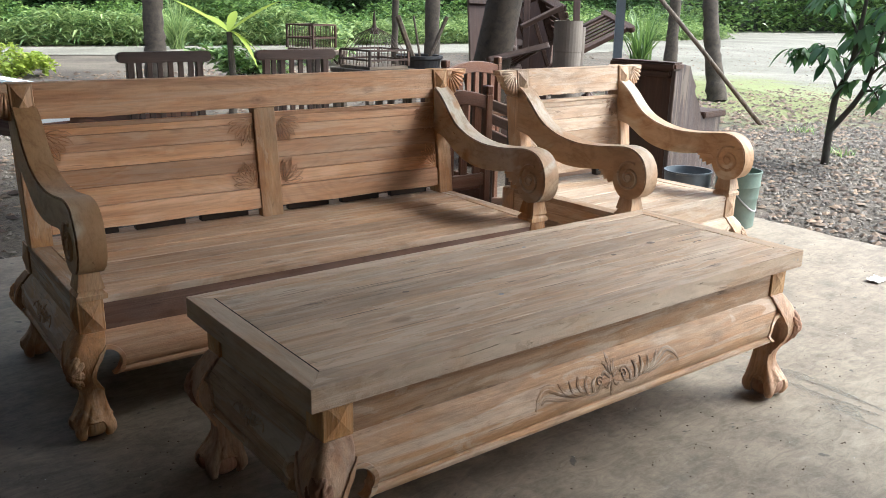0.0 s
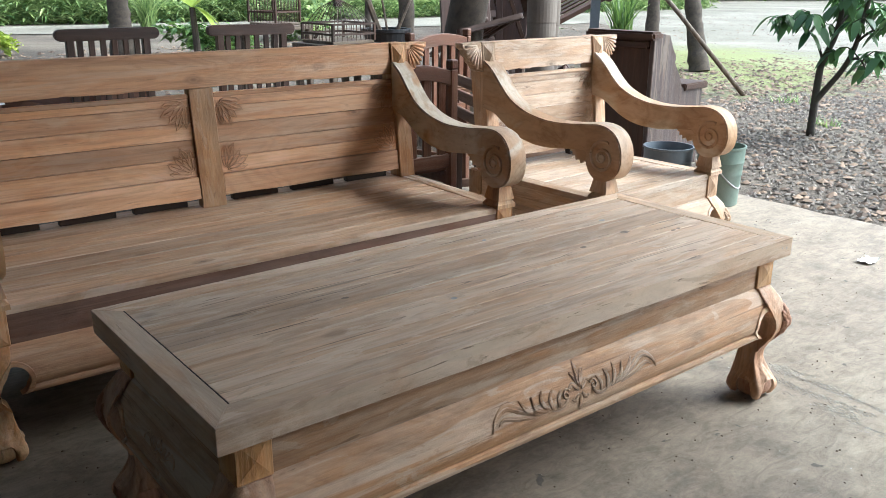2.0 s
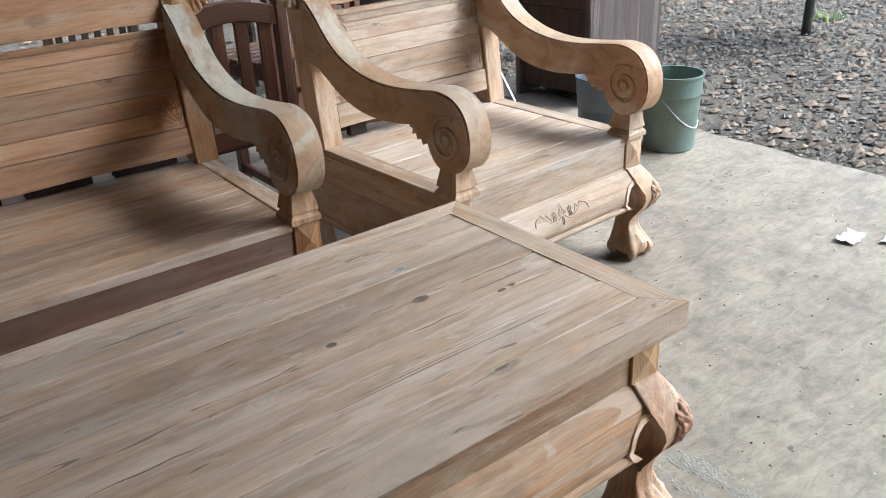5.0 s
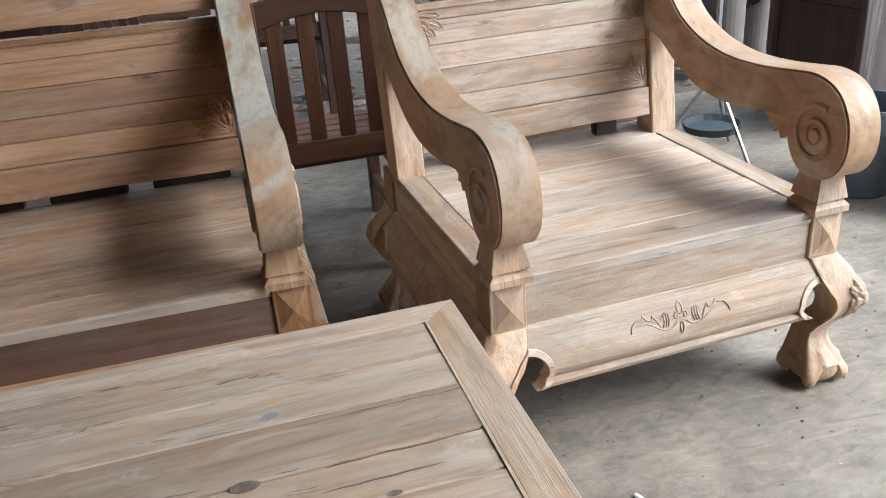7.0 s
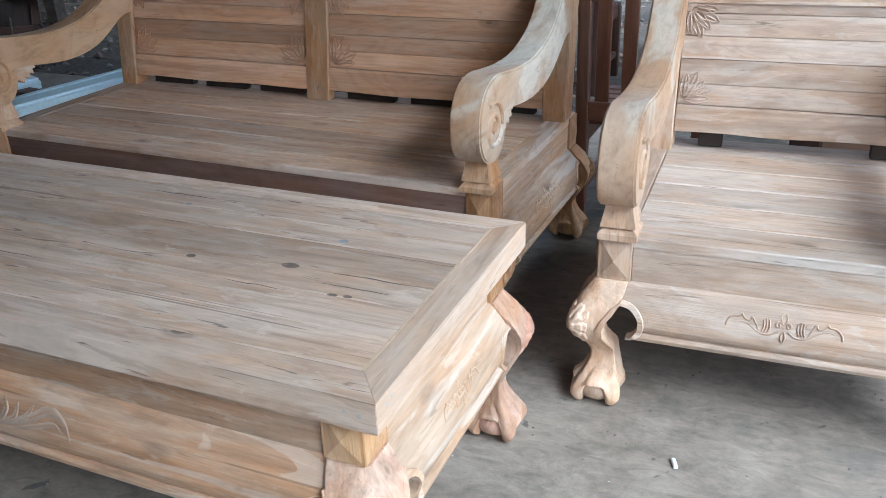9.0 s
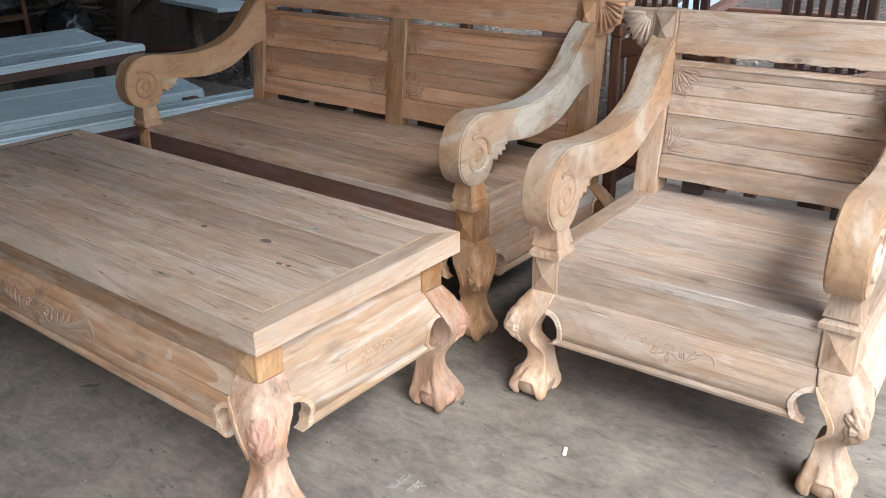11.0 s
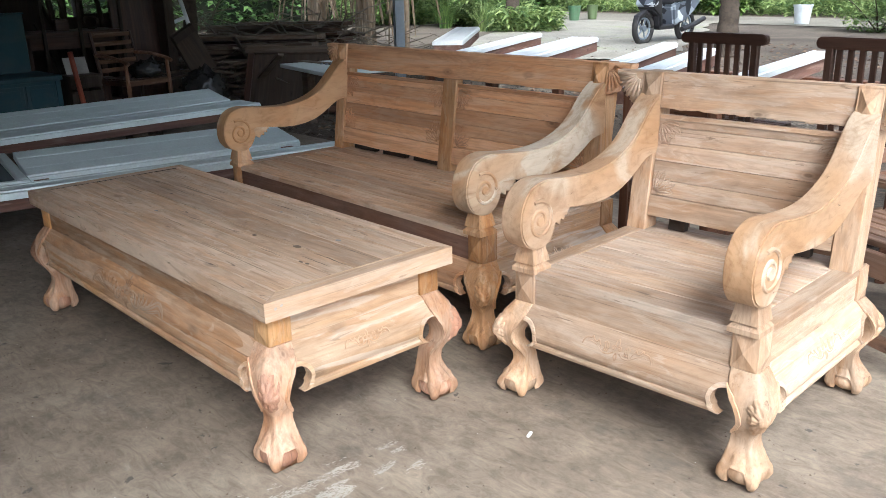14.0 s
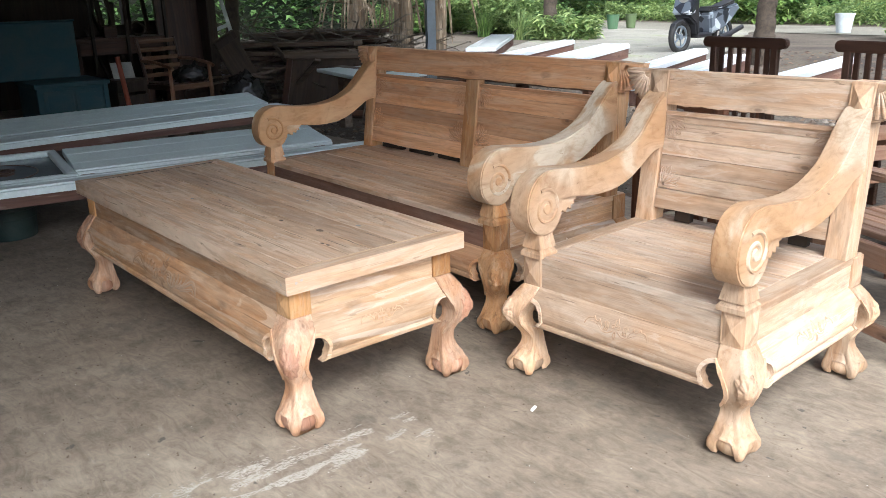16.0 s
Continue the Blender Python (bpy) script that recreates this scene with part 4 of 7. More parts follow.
def low_table(name, m, label):
    """The set's long low table with a plank top."""
    e = root(name, m, label, "table", "carved teak seating set")
    L, W, H = 1.6, 0.594, 0.436
    t0 = 0.387
    # top: long boards within a mitred frame
    i = [(0.0494, 0.0614), (L - 0.0484, 0.0614), (L - 0.0484, W - 0.0464), (0.0494, W - 0.0464)]
    g = 0.0001
    part("top_plank", prism([(g, 0), (L - g, 0), (i[1][0] - g, i[1][1]), (i[0][0] + g, i[0][1])], "z", t0, H, 0.0008), table_top, e)
    part("top_plank", prism([(L - g, W), (g, W), (i[3][0] + g, i[3][1]), (i[2][0] - g, i[2][1])], "z", t0, H, 0.0008), table_top, e)
    part("top_end_board", prism([(0, W - g), (0, g), (i[0][0], i[0][1] + g), (i[3][0], i[3][1] - g)], "z", t0, H, 0.0008), table_end, e)
    part("top_end_board", prism([(L, g), (L, W - g), (i[2][0], i[2][1] - g), (i[1][0], i[1][1] + g)], "z", t0, H, 0.0008), table_end, e)
    ys = [0.0618, 0.145, 0.232, 0.303, 0.395, 0.468, W - 0.0468]
    for k, (a, c) in enumerate(zip(ys, ys[1:])):
        part("top_plank", box(0.0512, L - 0.0502, a + 0.0007, c - 0.0007, t0, H - 0.0006 * (k % 3), 0.0018), table_top, e)
    part("inlay", box(0.0494, 0.0512, 0.062, W - 0.047, H - 0.012, H + 0.0004, 0), dark_fill, e, "thin dark line let into the top")
    part("inlay", box(L - 0.0525, L - 0.0486, 0.0616, W - 0.0466, H - 0.012, H + 0.0008, 0), pale_line, e, "thin light line let into the top")
    # filled knots and nail holes
    for x, y, sx, sy in ((1.324, 0.412, 0.011, 0.007), (0.62, 0.2, 0.008, 0.006), (0.94, 0.47, 0.007, 0.005)):
        part("filled_knot", blob((x, y, H), (sx, sy, 0.0012), u=14, v=6), knot_fill, e, "blue-grey filler in a knot")
    for x, y, sx, sy in ((1.286, 0.3, 0.016, 0.009), (1.43, 0.235, 0.008, 0.004), (1.405, 0.232, 0.009, 0.004), (1.1, 0.276, 0.009, 0.006), (0.44, 0.34, 0.01, 0.006)):
        part("knot", blob((x, y, H - 0.0004), (sx * 1.05, sy * 1.05, 0.001), u=14, v=6), dark_knot, e)
    rnd = random.Random(8)
    for x0, x1, y in ((1.17, 1.265, 0.312), (1.305, 1.36, 0.307), (1.37, 1.52, 0.3), (1.36, 1.49, 0.262), (1.2, 1.33, 0.222), (0.7, 0.86, 0.18), (0.3, 0.5, 0.43), (0.82, 0.98, 0.51), (0.52, 0.6, 0.12), (1.0, 1.06, 0.36), (0.2, 0.34, 0.28)):
        n = 7
        pts = [(x0 + (x1 - x0) * k / n, y + rnd.uniform(-0.0015, 0.0015), H - 0.0007) for k in range(n + 1)]
        part("crack", tube(spline(pts, 3), [0.0003 + 0.0008 * math.sin(math.pi * k / (3 * n)) for k in range(3 * n + 1)], 5), dark_knot, e)
    for p, q in (((L, 0.03, 0.416), (0.0012, 0.006, 0.006)), ((L, 0.046, 0.42), (0.0012, 0.007, 0.005)), ((1.575, 0, 0.412), (0.006, 0.0012, 0.006)), ((1.555, 0, 0.415), (0.005, 0.0012, 0.005)), ((L - 0.002, 0.002, 0.42), (0.003, 0.003, 0.006))):
        part("nail_filling", blob(p, tuple(0.45 * v if v < 0.003 else 0.7 * v for v in q), u=10, v=6), pale_fill, e)
    i, b, zb = 0.036, 0.066, 0.307
    for sx, cx in ((-1, i), (1, L - i)):
        for sy, cy in ((-1, i - 0.012), (1, W - i + 0.012)):
            knee_leg(e, table_z, toe_wood, cx, cy, sx, sy, zb)
            xs = sorted((cx, cx - sx * b))
            yy = sorted((cy, cy - sy * b))
            stud_block(e, block_wood, *xs, *yy, zb, t0 - 0.0005, ("-y " if sy < 0 else "+y ") + ("+x" if sx > 0 else "-x"), 0.007)
    y0, y1, x0, x1 = i - 0.012, W - i + 0.012, i, L - i
    for a, c, q in ((y0 + 0.006, y0 + 0.03, "frieze"), (y1 - 0.03, y1 - 0.006, "frieze")):
        part(q, box(x0 + b, x1 - b, a, c, zb - 0.004, t0 - 0.001), table_x, e)
    for a, c in ((x0 + 0.006, x0 + 0.03), (x1 - 0.03, x1 - 0.006)):
        part("frieze", box(a, c, y0 + b, y1 - b, zb - 0.004, t0 - 0.001), table_y, e)
    z0 = 0.18
    flip = Matrix.Rotation(math.pi, 4, "Z")
    left = Matrix.Rotation(-math.pi / 2, 4, "Z")
    right = Matrix.Rotation(math.pi / 2, 4, "Z")
    mx, my = L / 2, W / 2
    apron(e, table_x, x1 - x0, z0, zb, Matrix.Translation((mx, y0 + 0.012, 0)), (0.215, 0.25, 0.075), table_x)
    apron(e, table_x, x1 - x0, z0, zb, Matrix.Translation((mx, y1 - 0.012, 0)) @ flip, (0.215, 0.25, 0.075), table_x)
    apron(e, table_y, y1 - y0, z0, zb, Matrix.Translation((x1 - 0.012, my, 0)) @ right, (0.06, 0.255, 0.034), table_y)
    apron(e, table_y, y1 - y0, z0, zb, Matrix.Translation((x0 + 0.012, my, 0)) @ left, (0.06, 0.255, 0.034), table_y)
    return e


dark_knot = painted("dark_knot", (0.15, 0.105, 0.075), 0.7, grime=(0.3, 0.22, 0.15), amount=0.9, scale=90)
knot_fill = painted("knot_filler", (0.36, 0.35, 0.34), 0.6, amount=0.5, scale=60)
pale_fill = painted("pale_filler", (0.5, 0.43, 0.36), 0.8, amount=0.2, scale=40)
pale_line = painted("pale_inlay", (0.6, 0.43, 0.27), 0.6, amount=0.2, scale=60)
low_table("coffee_table", Matrix.Translation((0, 0, LIFT)), "long low carved teak table, unfinished, with claw feet and plank top")
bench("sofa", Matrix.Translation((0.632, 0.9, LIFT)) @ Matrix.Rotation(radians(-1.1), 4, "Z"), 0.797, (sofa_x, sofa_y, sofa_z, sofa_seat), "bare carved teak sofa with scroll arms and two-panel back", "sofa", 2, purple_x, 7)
bench("armchair", Matrix.Translation((2.056, 0.75, LIFT)) @ Matrix.Rotation(radians(2.2), 4, "Z"), 0.354, (chair_x, chair_y, chair_z, chair_seat), "pale carved teak armchair with scroll arms, not yet finished", "armchair", 1, chair_x, 6)

# ---- ground, slab, shed ----
GZ = -0.03


def ground_mat(name, stops, scale=0.6, relief=0.6, rough=0.95, fine_scale=38.0, fine=(0.55, 1.35), mossy=False):
    m, n, l, b = mat_new(name, rough)
    tc = n.new("ShaderNodeTexCoord")
    a = tex_noise(n, l, tc.outputs["Object"], scale, 8, 0.62, 0.5)
    r = ramp(n, stops)
    l.new(a, r.inputs[0])
    f = tex_noise(n, l, tc.outputs["Object"], fine_scale, 6, 0.7)
    fr = ramp(n, [(0.32, (fine[0],) * 3), (0.68, (fine[1],) * 3)])
    l.new(f, fr.inputs[0])
    out = r.outputs[0]
    if mossy:
        # a damp patch of moss round a palm, thinning out towards its edge
        mp = n.new("ShaderNodeMapping")
        mp.vector_type = "TEXTURE"
        mp.inputs["Location"].default_value = (9.9, 5.9, GZ)
        mp.inputs["Rotation"].default_value = (0, 0, radians(38))
        mp.inputs["Scale"].default_value = (3.7, 1.9, 1.0)
        l.new(tc.outputs["Object"], mp.inputs["Vector"])
        ln = n.new("ShaderNodeVectorMath")
        ln.operation = "LENGTH"
        l.new(mp.outputs[0], ln.inputs[0])
        wob = tex_noise(n, l, tc.outputs["Object"], 1.5, 9, 0.68, 0.4)
        ad = n.new("ShaderNodeMath")
        ad.operation = "MULTIPLY_ADD"
        ad.inputs[1].default_value = 1.5
        l.new(wob, ad.inputs[0])
        l.new(ln.outputs["Value"], ad.inputs[2])
        mk = ramp(n, [(0.0, (0.85, 0.85, 0.85)), (0.62, (0.75, 0.75, 0.75)), (0.82, (0, 0, 0))])
        half = n.new("ShaderNodeMath")
        half.operation = "MULTIPLY"
        half.inputs[1].default_value = 0.45
        l.new(ad.outputs[0], half.inputs[0])
        l.new(half.outputs[0], mk.inputs[0])
        out = mixer(n, l, "MIX", mk.outputs[0], out, (0.2, 0.225, 0.068))
    l.new(mixer(n, l, "MULTIPLY", 0.8, out, fr.outputs[0]), b.inputs["Base Color"])
    bump(n, l, b, f, relief, 0.02)
    return m


soil = ground_mat("soil", [(0.3, (0.062, 0.048, 0.036)), (0.5, (0.115, 0.092, 0.069)), (0.62, (0.155, 0.128, 0.096)), (0.75, (0.115, 0.12, 0.054))], fine=(0.4, 1.45), mossy=True)
sand = ground_mat("pale_sand", [(0.3, (0.145, 0.132, 0.1)), (0.55, (0.22, 0.203, 0.163)), (0.75, (0.3, 0.28, 0.23))], 0.35, 0.4, mossy=True)


def concrete_mat():
    m, n, l, b = mat_new("concrete", 0.8)
    tc = n.new("ShaderNodeTexCoord")
    v = tc.outputs["Object"]
    big = tex_noise(n, l, v, 0.9, 10, 0.66, 0.1)
    r = ramp(n, [(0.3, (0.165, 0.132, 0.099)), (0.5, (0.235, 0.192, 0.146)), (0.7, (0.305, 0.257, 0.2))])
    l.new(big, r.inputs[0])
    mid = tex_noise(n, l, v, 7.0, 12, 0.78, 0.1)
    mr = ramp(n, [(0.35, (0.6, 0.57, 0.54)), (0.5, (1, 1, 1)), (0.66, (1.26, 1.25, 1.22))])
    l.new(mid, mr.inputs[0])
    out = mixer(n, l, "MULTIPLY", 0.85, r.outputs[0], mr.outputs[0])
    # trowel smears, a hand's width long
    ms = n.new("ShaderNodeMapping")
    ms.inputs["Rotation"].default_value = (0, 0, -0.5)
    ms.inputs["Scale"].default_value = (9.0, 24.0, 1.0)
    l.new(v, ms.inputs["Vector"])
    sm = tex_noise(n, l, ms.outputs[0], 1.0, 8, 0.72, 1.6)
    smr = ramp(n, [(0.34, (0.66, 0.63, 0.6)), (0.5, (1, 1, 1)), (0.68, (1.34, 1.32, 1.28))])
    l.new(sm, smr.inputs[0])
    out = mixer(n, l, "MULTIPLY", 0.75, out, smr.outputs[0])
    # dark damp blotches
    bl = tex_noise(n, l, v, 3.2, 12, 0.74, 0.2)
    br = ramp(n, [(0.56, (0, 0, 0)), (0.66, (0.55, 0.55, 0.55))])
    l.new(bl, br.inputs[0])
    out = mixer(n, l, "MIX", br.outputs[0], out, (0.11, 0.095, 0.08))
    # dark specks and pale scuffs
    sp = tex_noise(n, l, v, 16.0, 4, 0.6, 0.3)
    sr = ramp(n, [(0.665, (0, 0, 0)), (0.7, (0.8, 0.8, 0.8))])
    l.new(sp, sr.inputs[0])
    out = mixer(n, l, "MIX", sr.outputs[0], out, (0.08, 0.07, 0.06))
    mp = n.new("ShaderNodeMapping")
    mp.inputs["Rotation"].default_value = (0, 0, 0.6)
    mp.inputs["Scale"].default_value = (2.0, 9.0, 1.0)
    l.new(v, mp.inputs["Vector"])
    sc = tex_noise(n, l, mp.outputs[0], 2.6, 10, 0.76, 0.6)
    cr = ramp(n, [(0.6, (0, 0, 0)), (0.75, (0.4, 0.4, 0.4))])
    l.new(sc, cr.inputs[0])
    out = mixer(n, l, "MIX", cr.outputs[0], out, (0.5, 0.47, 0.42))
    l.new(out, b.inputs["Base Color"])
    fine = tex_noise(n, l, v, 90.0, 5, 0.7)
    bump(n, l, b, fine, 0.25, 0.004)
    rr = n.new("ShaderNodeMapRange")
    rr.inputs[3].default_value, rr.inputs[4].default_value = 0.55, 0.95
    l.new(mid, rr.inputs[0])
    l.new(rr.outputs[0], b.inputs["Roughness"])
    return m


old_concrete = ground_mat("old_driveway", [(0.35, (0.24, 0.22, 0.18)), (0.55, (0.33, 0.31, 0.26)), (0.72, (0.27, 0.29, 0.16))], 0.8, 0.4)
concrete = concrete_mat()
bm = bmesh.new()
bmesh.ops.create_grid(bm, x_segments=2, y_segments=2, size=400)
for v in bm.verts:
    v.co.z = GZ
tagged(part("ground", bm, soil), "brown soil strewn with dead leaves and gravel", "ground", "", "structure")


def ragged(pts, jitter, seed, n=5):
    rnd = random.Random(seed)
    out = []
    for a, c in zip(pts, pts[1:] + pts[:1]):
        for k in range(n):
            out.append((a[0] + (c[0] - a[0]) * k / n + rnd.uniform(-jitter, jitter), a[1] + (c[1] - a[1]) * k / n + rnd.uniform(-jitter, jitter)))
    return out


def sheet(name, pts, z, material, label, category):
    bm = bmesh.new()
    bm.faces.new([bm.verts.new((x, y, z)) for x, y in pts])
    bmesh.ops.triangulate(bm, faces=bm.faces[:])
    return tagged(part(name, bm, material), label, category, "", "structure")


# dry sand whose pale colour also carries the sunlight of the far ground
sheet("yard", ragged([(9.8, 5.0), (14, -6), (60, -12), (75, 26), (32, 28), (21, 17.5), (11.4, 8.8)], 0.4, 2), GZ + 0.006, sand, "pale dry sandy yard, lightened further for the sunlight on it", "ground")
sheet("road", ragged([(-40, 20.6), (-12, 18.2), (2.7, 17.4), (8.4, 16.1), (16, 14.3), (22, 15.5), (30, 18), (24, 18.6), (12, 18.9), (5.6, 20.0), (-13, 21.4), (-40, 24)], 0.12, 6, 6), GZ + 0.016, sand, "pale dusty road behind the yard", "road")
sheet("driveway", ragged([(-8.6, 10.6), (-6.2, 8.2), (-4.0, 9.2), (-4.2, 11), (-6.0, 14.8), (-7.6, 17.9), (-12.6, 18.1), (-11.2, 15.4)], 0.12, 8, 6), GZ + 0.021, old_concrete, "worn pale driveway with mossy edges", "road")

# the slab, with a rough outer edge
edge = [(3.53 + 0.018 * noise.noise(Vector((0.7 * k, 3.1, 0))) + 0.012 * noise.noise(Vector((3.3 * k, 1.1, 0))), -6 + 8.75 * k / 70) for k in range(71)]
bm = prism([(-9, -6)] + edge + [(-9, 2.75)], "z", -0.2, 0.0)
tagged(part("floor", bm, concrete), "worn grey concrete floor slab with stains and scuffs", "floor", "", "structure")

tin = painted("roof_sheet", (0.1, 0.085, 0.07), 0.8, amount=0.4)
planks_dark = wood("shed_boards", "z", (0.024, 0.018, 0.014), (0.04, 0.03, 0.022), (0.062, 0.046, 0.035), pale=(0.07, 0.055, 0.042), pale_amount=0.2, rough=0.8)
tagged(part("ceiling", box(-9, ROOF_X, -3.4, 3.35, 2.75, 2.81, 0), tin), "sheet roof of the open shed", "ceiling", "", "structure")
# unseen, added to cut the sky light at the west end
tagged(part("ceiling_lean_to", box(-9, -1.9, 3.37, 7.2, 2.45, 2.5, 0), tin), "unseen low roof added to keep light off the stored timber", "ceiling", "", "structure")
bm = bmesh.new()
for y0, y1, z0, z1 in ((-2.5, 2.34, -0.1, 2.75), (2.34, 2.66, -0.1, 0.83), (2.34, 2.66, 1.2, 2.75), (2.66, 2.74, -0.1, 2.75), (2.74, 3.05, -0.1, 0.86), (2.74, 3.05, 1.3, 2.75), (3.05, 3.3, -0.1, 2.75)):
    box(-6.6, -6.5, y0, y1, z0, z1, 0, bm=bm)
# added screen, no known wall: covers bright greenery to keep this corner dark
tagged(part("wall_north", box(-6.5, -5.5, 3.2, 3.3, -0.1, 2.75, 0), planks_dark), "dark boarded wall shutting light out of the shed", "wall", "", "structure")
tagged(part("wall_west", bm, planks_dark), "dark boarded wall shutting light out of the shed", "wall", "", "structure")
# added and unseen: blocks light from the south
tagged(part("wall_south", box(-6.5, 3.0, -2.5, -2.4, -0.1, 2.75, 0), planks_dark), "dark boarded wall shutting light out of the shed", "wall", "", "structure")


def steel_post(x, y, ang):
    e = root("steel_post", Matrix.Translation((x, y, GZ)) @ Matrix.Rotation(ang, 4, "Z"), "blue-grey steel post of two channels carrying the roof", "post", "shed posts")
    for s in (-1, 1):
        part("channel", prism([(s * 0.03, -0.03), (s * 0.09, -0.03), (s * 0.09, 0.03), (s * 0.03, 0.03), (s * 0.03, 0.022), (s * 0.082, 0.022), (s * 0.082, -0.022), (s * 0.03, -0.022)], "z", 0, 2.81), steel, e)
    for z in (0.4, 1.3, 2.2):
        part("batten_plate", box(-0.06, 0.06, -0.036, -0.0305, z, z + 0.1, 0), steel, e)
    part("base_plate", box(-0.14, 0.14, -0.1, 0.1, 0.0, 0.012, 0), steel, e)


steel_post(4.1, 2.95, 0.75)
steel_post(-1.43, 2.98, -0.6)

# ---- furniture behind the set ----
def slat_back_chair(name, m, wx, wz, label, group, top=0.77, width=0.44, slats=6, seat=0.38, arch=0.0, sw=0.014):
    e = root(name, m, label, "chair", group)
    h = width / 2
    for s in (-1, 1):
        part("back_leg", prism([(s * (h - 0.036), 0), (s * h, 0), (s * h, top - 0.045), (s * (h - 0.036), top - 0.045)], "y", -0.018, 0.018, 0.003), wz, e)
        part("front_leg", box(*sorted((s * (h - 0.036), s * h)), 0.4, 0.436, 0, seat - 0.02, 0.003), wz, e)
        part("side_rail", box(*sorted((s * (h - 0.03), s * (h - 0.008))), 0.018, 0.4, seat - 0.075, seat - 0.02, 0.002), wx, e)
        part("side_stretcher", box(*sorted((s * (h - 0.03), s * (h - 0.01))), 0.018, 0.4, 0.1, 0.13, 0.002), wx, e)
    if arch:
        n = 12
        up = [(-h + 0.03 + (width - 0.06) * k / n, top - 0.05 + arch * math.sin(math.pi * k / n)) for k in range(n + 1)]
        pts = up + [(x, z - 0.06) for x, z in reversed(up)]
        part("top_rail", prism(pts, "y", -0.014, 0.014, 0.003), wx, e)
        for s in (-1, 1):
            part("post_cap", box(*sorted((s * (h - 0.038), s * (h + 0.002))), -0.02, 0.02, top - 0.045, top - 0.005, 0.006), wz, e)
        zt = top - 0.1
    else:
        n = 8
        r = 0.028
        pts = [(h + 0.02 + r * math.cos(a), top - r + r * math.sin(a)) for a in [-math.pi / 2 + math.pi * k / n for k in range(n + 1)]]
        pts += [(-x, z) for x, z in reversed(pts)]
        part("top_rail", prism(pts, "y", -0.02, 0.02, 0.004, seg=2), wx, e)
        zt = top - 0.05
    zb = seat + 0.06 if seat > 0.3 else seat
    part("lower_back_rail", box(-h + 0.036, h - 0.036, -0.012, 0.012, zb - 0.055, zb, 0.002), wx, e)
    for k in range(slats):
        x = -h + 0.036 + (width - 0.072) * (k + 0.5) / slats
        part("back_slat", box(x - sw, x + sw, -0.007, 0.007, zb, zt + 0.015 + arch * math.sin(math.pi * (k + 0.5) / slats), 0.002), wz, e)
    part("front_rail", box(-h + 0.036, h - 0.036, 0.408, 0.43, seat - 0.075, seat - 0.02, 0.002), wx, e)
    for k in range(7):
        y = 0.03 + 0.058 * k
        part("seat_slat", box(-h, h, y, y + 0.046, seat - 0.02, seat, 0.003), wx, e)
    return e


LBL = "dark brown slat-back wooden chair standing behind the sofa"
b1 = slat_back_chair("slat_chair", Matrix.Translation((0.909, 3.207, GZ)) @ Matrix.Rotation(radians(-1.5), 4, "Z"), dark_wood, dark_wood_z, LBL, "dark slat chairs", 0.878, 0.395)
copy_thing(b1, Matrix.Translation((1.65, 3.178, GZ)) @ Matrix.Rotation(radians(-3), 4, "Z"))
c1 = slat_back_chair("brown_chair", Matrix.Translation((1.605, 1.63, 0)), red_wood, red_wood_z, "red-brown wooden chair with arched slatted back beside the armchair", "brown chairs", 0.78, 0.37, 4, 0.33, 0.03, 0.02)
c2 = slat_back_chair("brown_chair", Matrix.Translation((2.345, 2.44, 0)) @ Matrix.Rotation(radians(16), 4, "Z"), red_wood, red_wood_z, "red-brown wooden chair with arched slatted back, standing behind another", "brown chairs", 0.835, 0.54, 6, 0.38, 0.03, 0.02)


def slat_bench(m):
    """Origin at the near front corner; the arms run along y, towards the back."""
    e = root("garden_chair", m, "weathered brown slatted garden armchair behind the teak armchair", "chair")
    w, d, s = 0.56, 0.5, 0.375
    for x in (0.008, w - 0.05):
        for y in (0.02, d - 0.045):
            part("leg", box(x, x + 0.042, y, y + 0.045, 0, s - 0.045, 0.003), dark_wood_z, e)
        part("arm_post", box(x, x + 0.042, 0.03, 0.075, s - 0.045, 0.548, 0.003), red_wood_z, e)
        part("arm_rest", box(x - 0.012, x + 0.055, -0.03, d, 0.5485, 0.575, 0.008, 2), bench_wood_y, e)
        part("stretcher", box(x + 0.01, x + 0.035, 0.066, d - 0.046, 0.06, 0.1, 0.003), bench_wood_y, e)
        part("back_post", box(x, x + 0.042, d - 0.0, d + 0.045, 0.0, 0.66, 0.003), dark_wood_z, e)
    for x in (0.012, w - 0.04):
        part("side_rail", box(x, x + 0.026, 0.067, d - 0.046, s - 0.1, s - 0.024, 0.003), bench_wood_y, e)
    part("front_rail", box(0.052, w - 0.052, 0.022, 0.046, s - 0.1, s - 0.024, 0.003), bench_wood, e)
    for k in range(9):
        x = 0.056 + (w - 0.11) * k / 9
        part("seat_slat", box(x, x + 0.042, 0.0, d - 0.004, s - 0.022, s, 0.003), bench_wood_y, e)
    for z in (0.45, 0.53, 0.6):
        part("back_slat", box(0.045, w - 0.052, d + 0.01, d + 0.03, z, z + 0.05, 0.003), bench_wood, e)
    return e


bench_wood = wood("bench_wood", "x", (0.1, 0.055, 0.035), (0.17, 0.1, 0.068), (0.23, 0.15, 0.105), pale=(0.3, 0.22, 0.17), pale_amount=0.4, rough=0.7)
bench_wood_y = wood("bench_wood_y", "y", (0.13, 0.075, 0.05), (0.21, 0.13, 0.09), (0.28, 0.19, 0.135), pale=(0.36, 0.27, 0.21), pale_amount=0.4, rough=0.6)
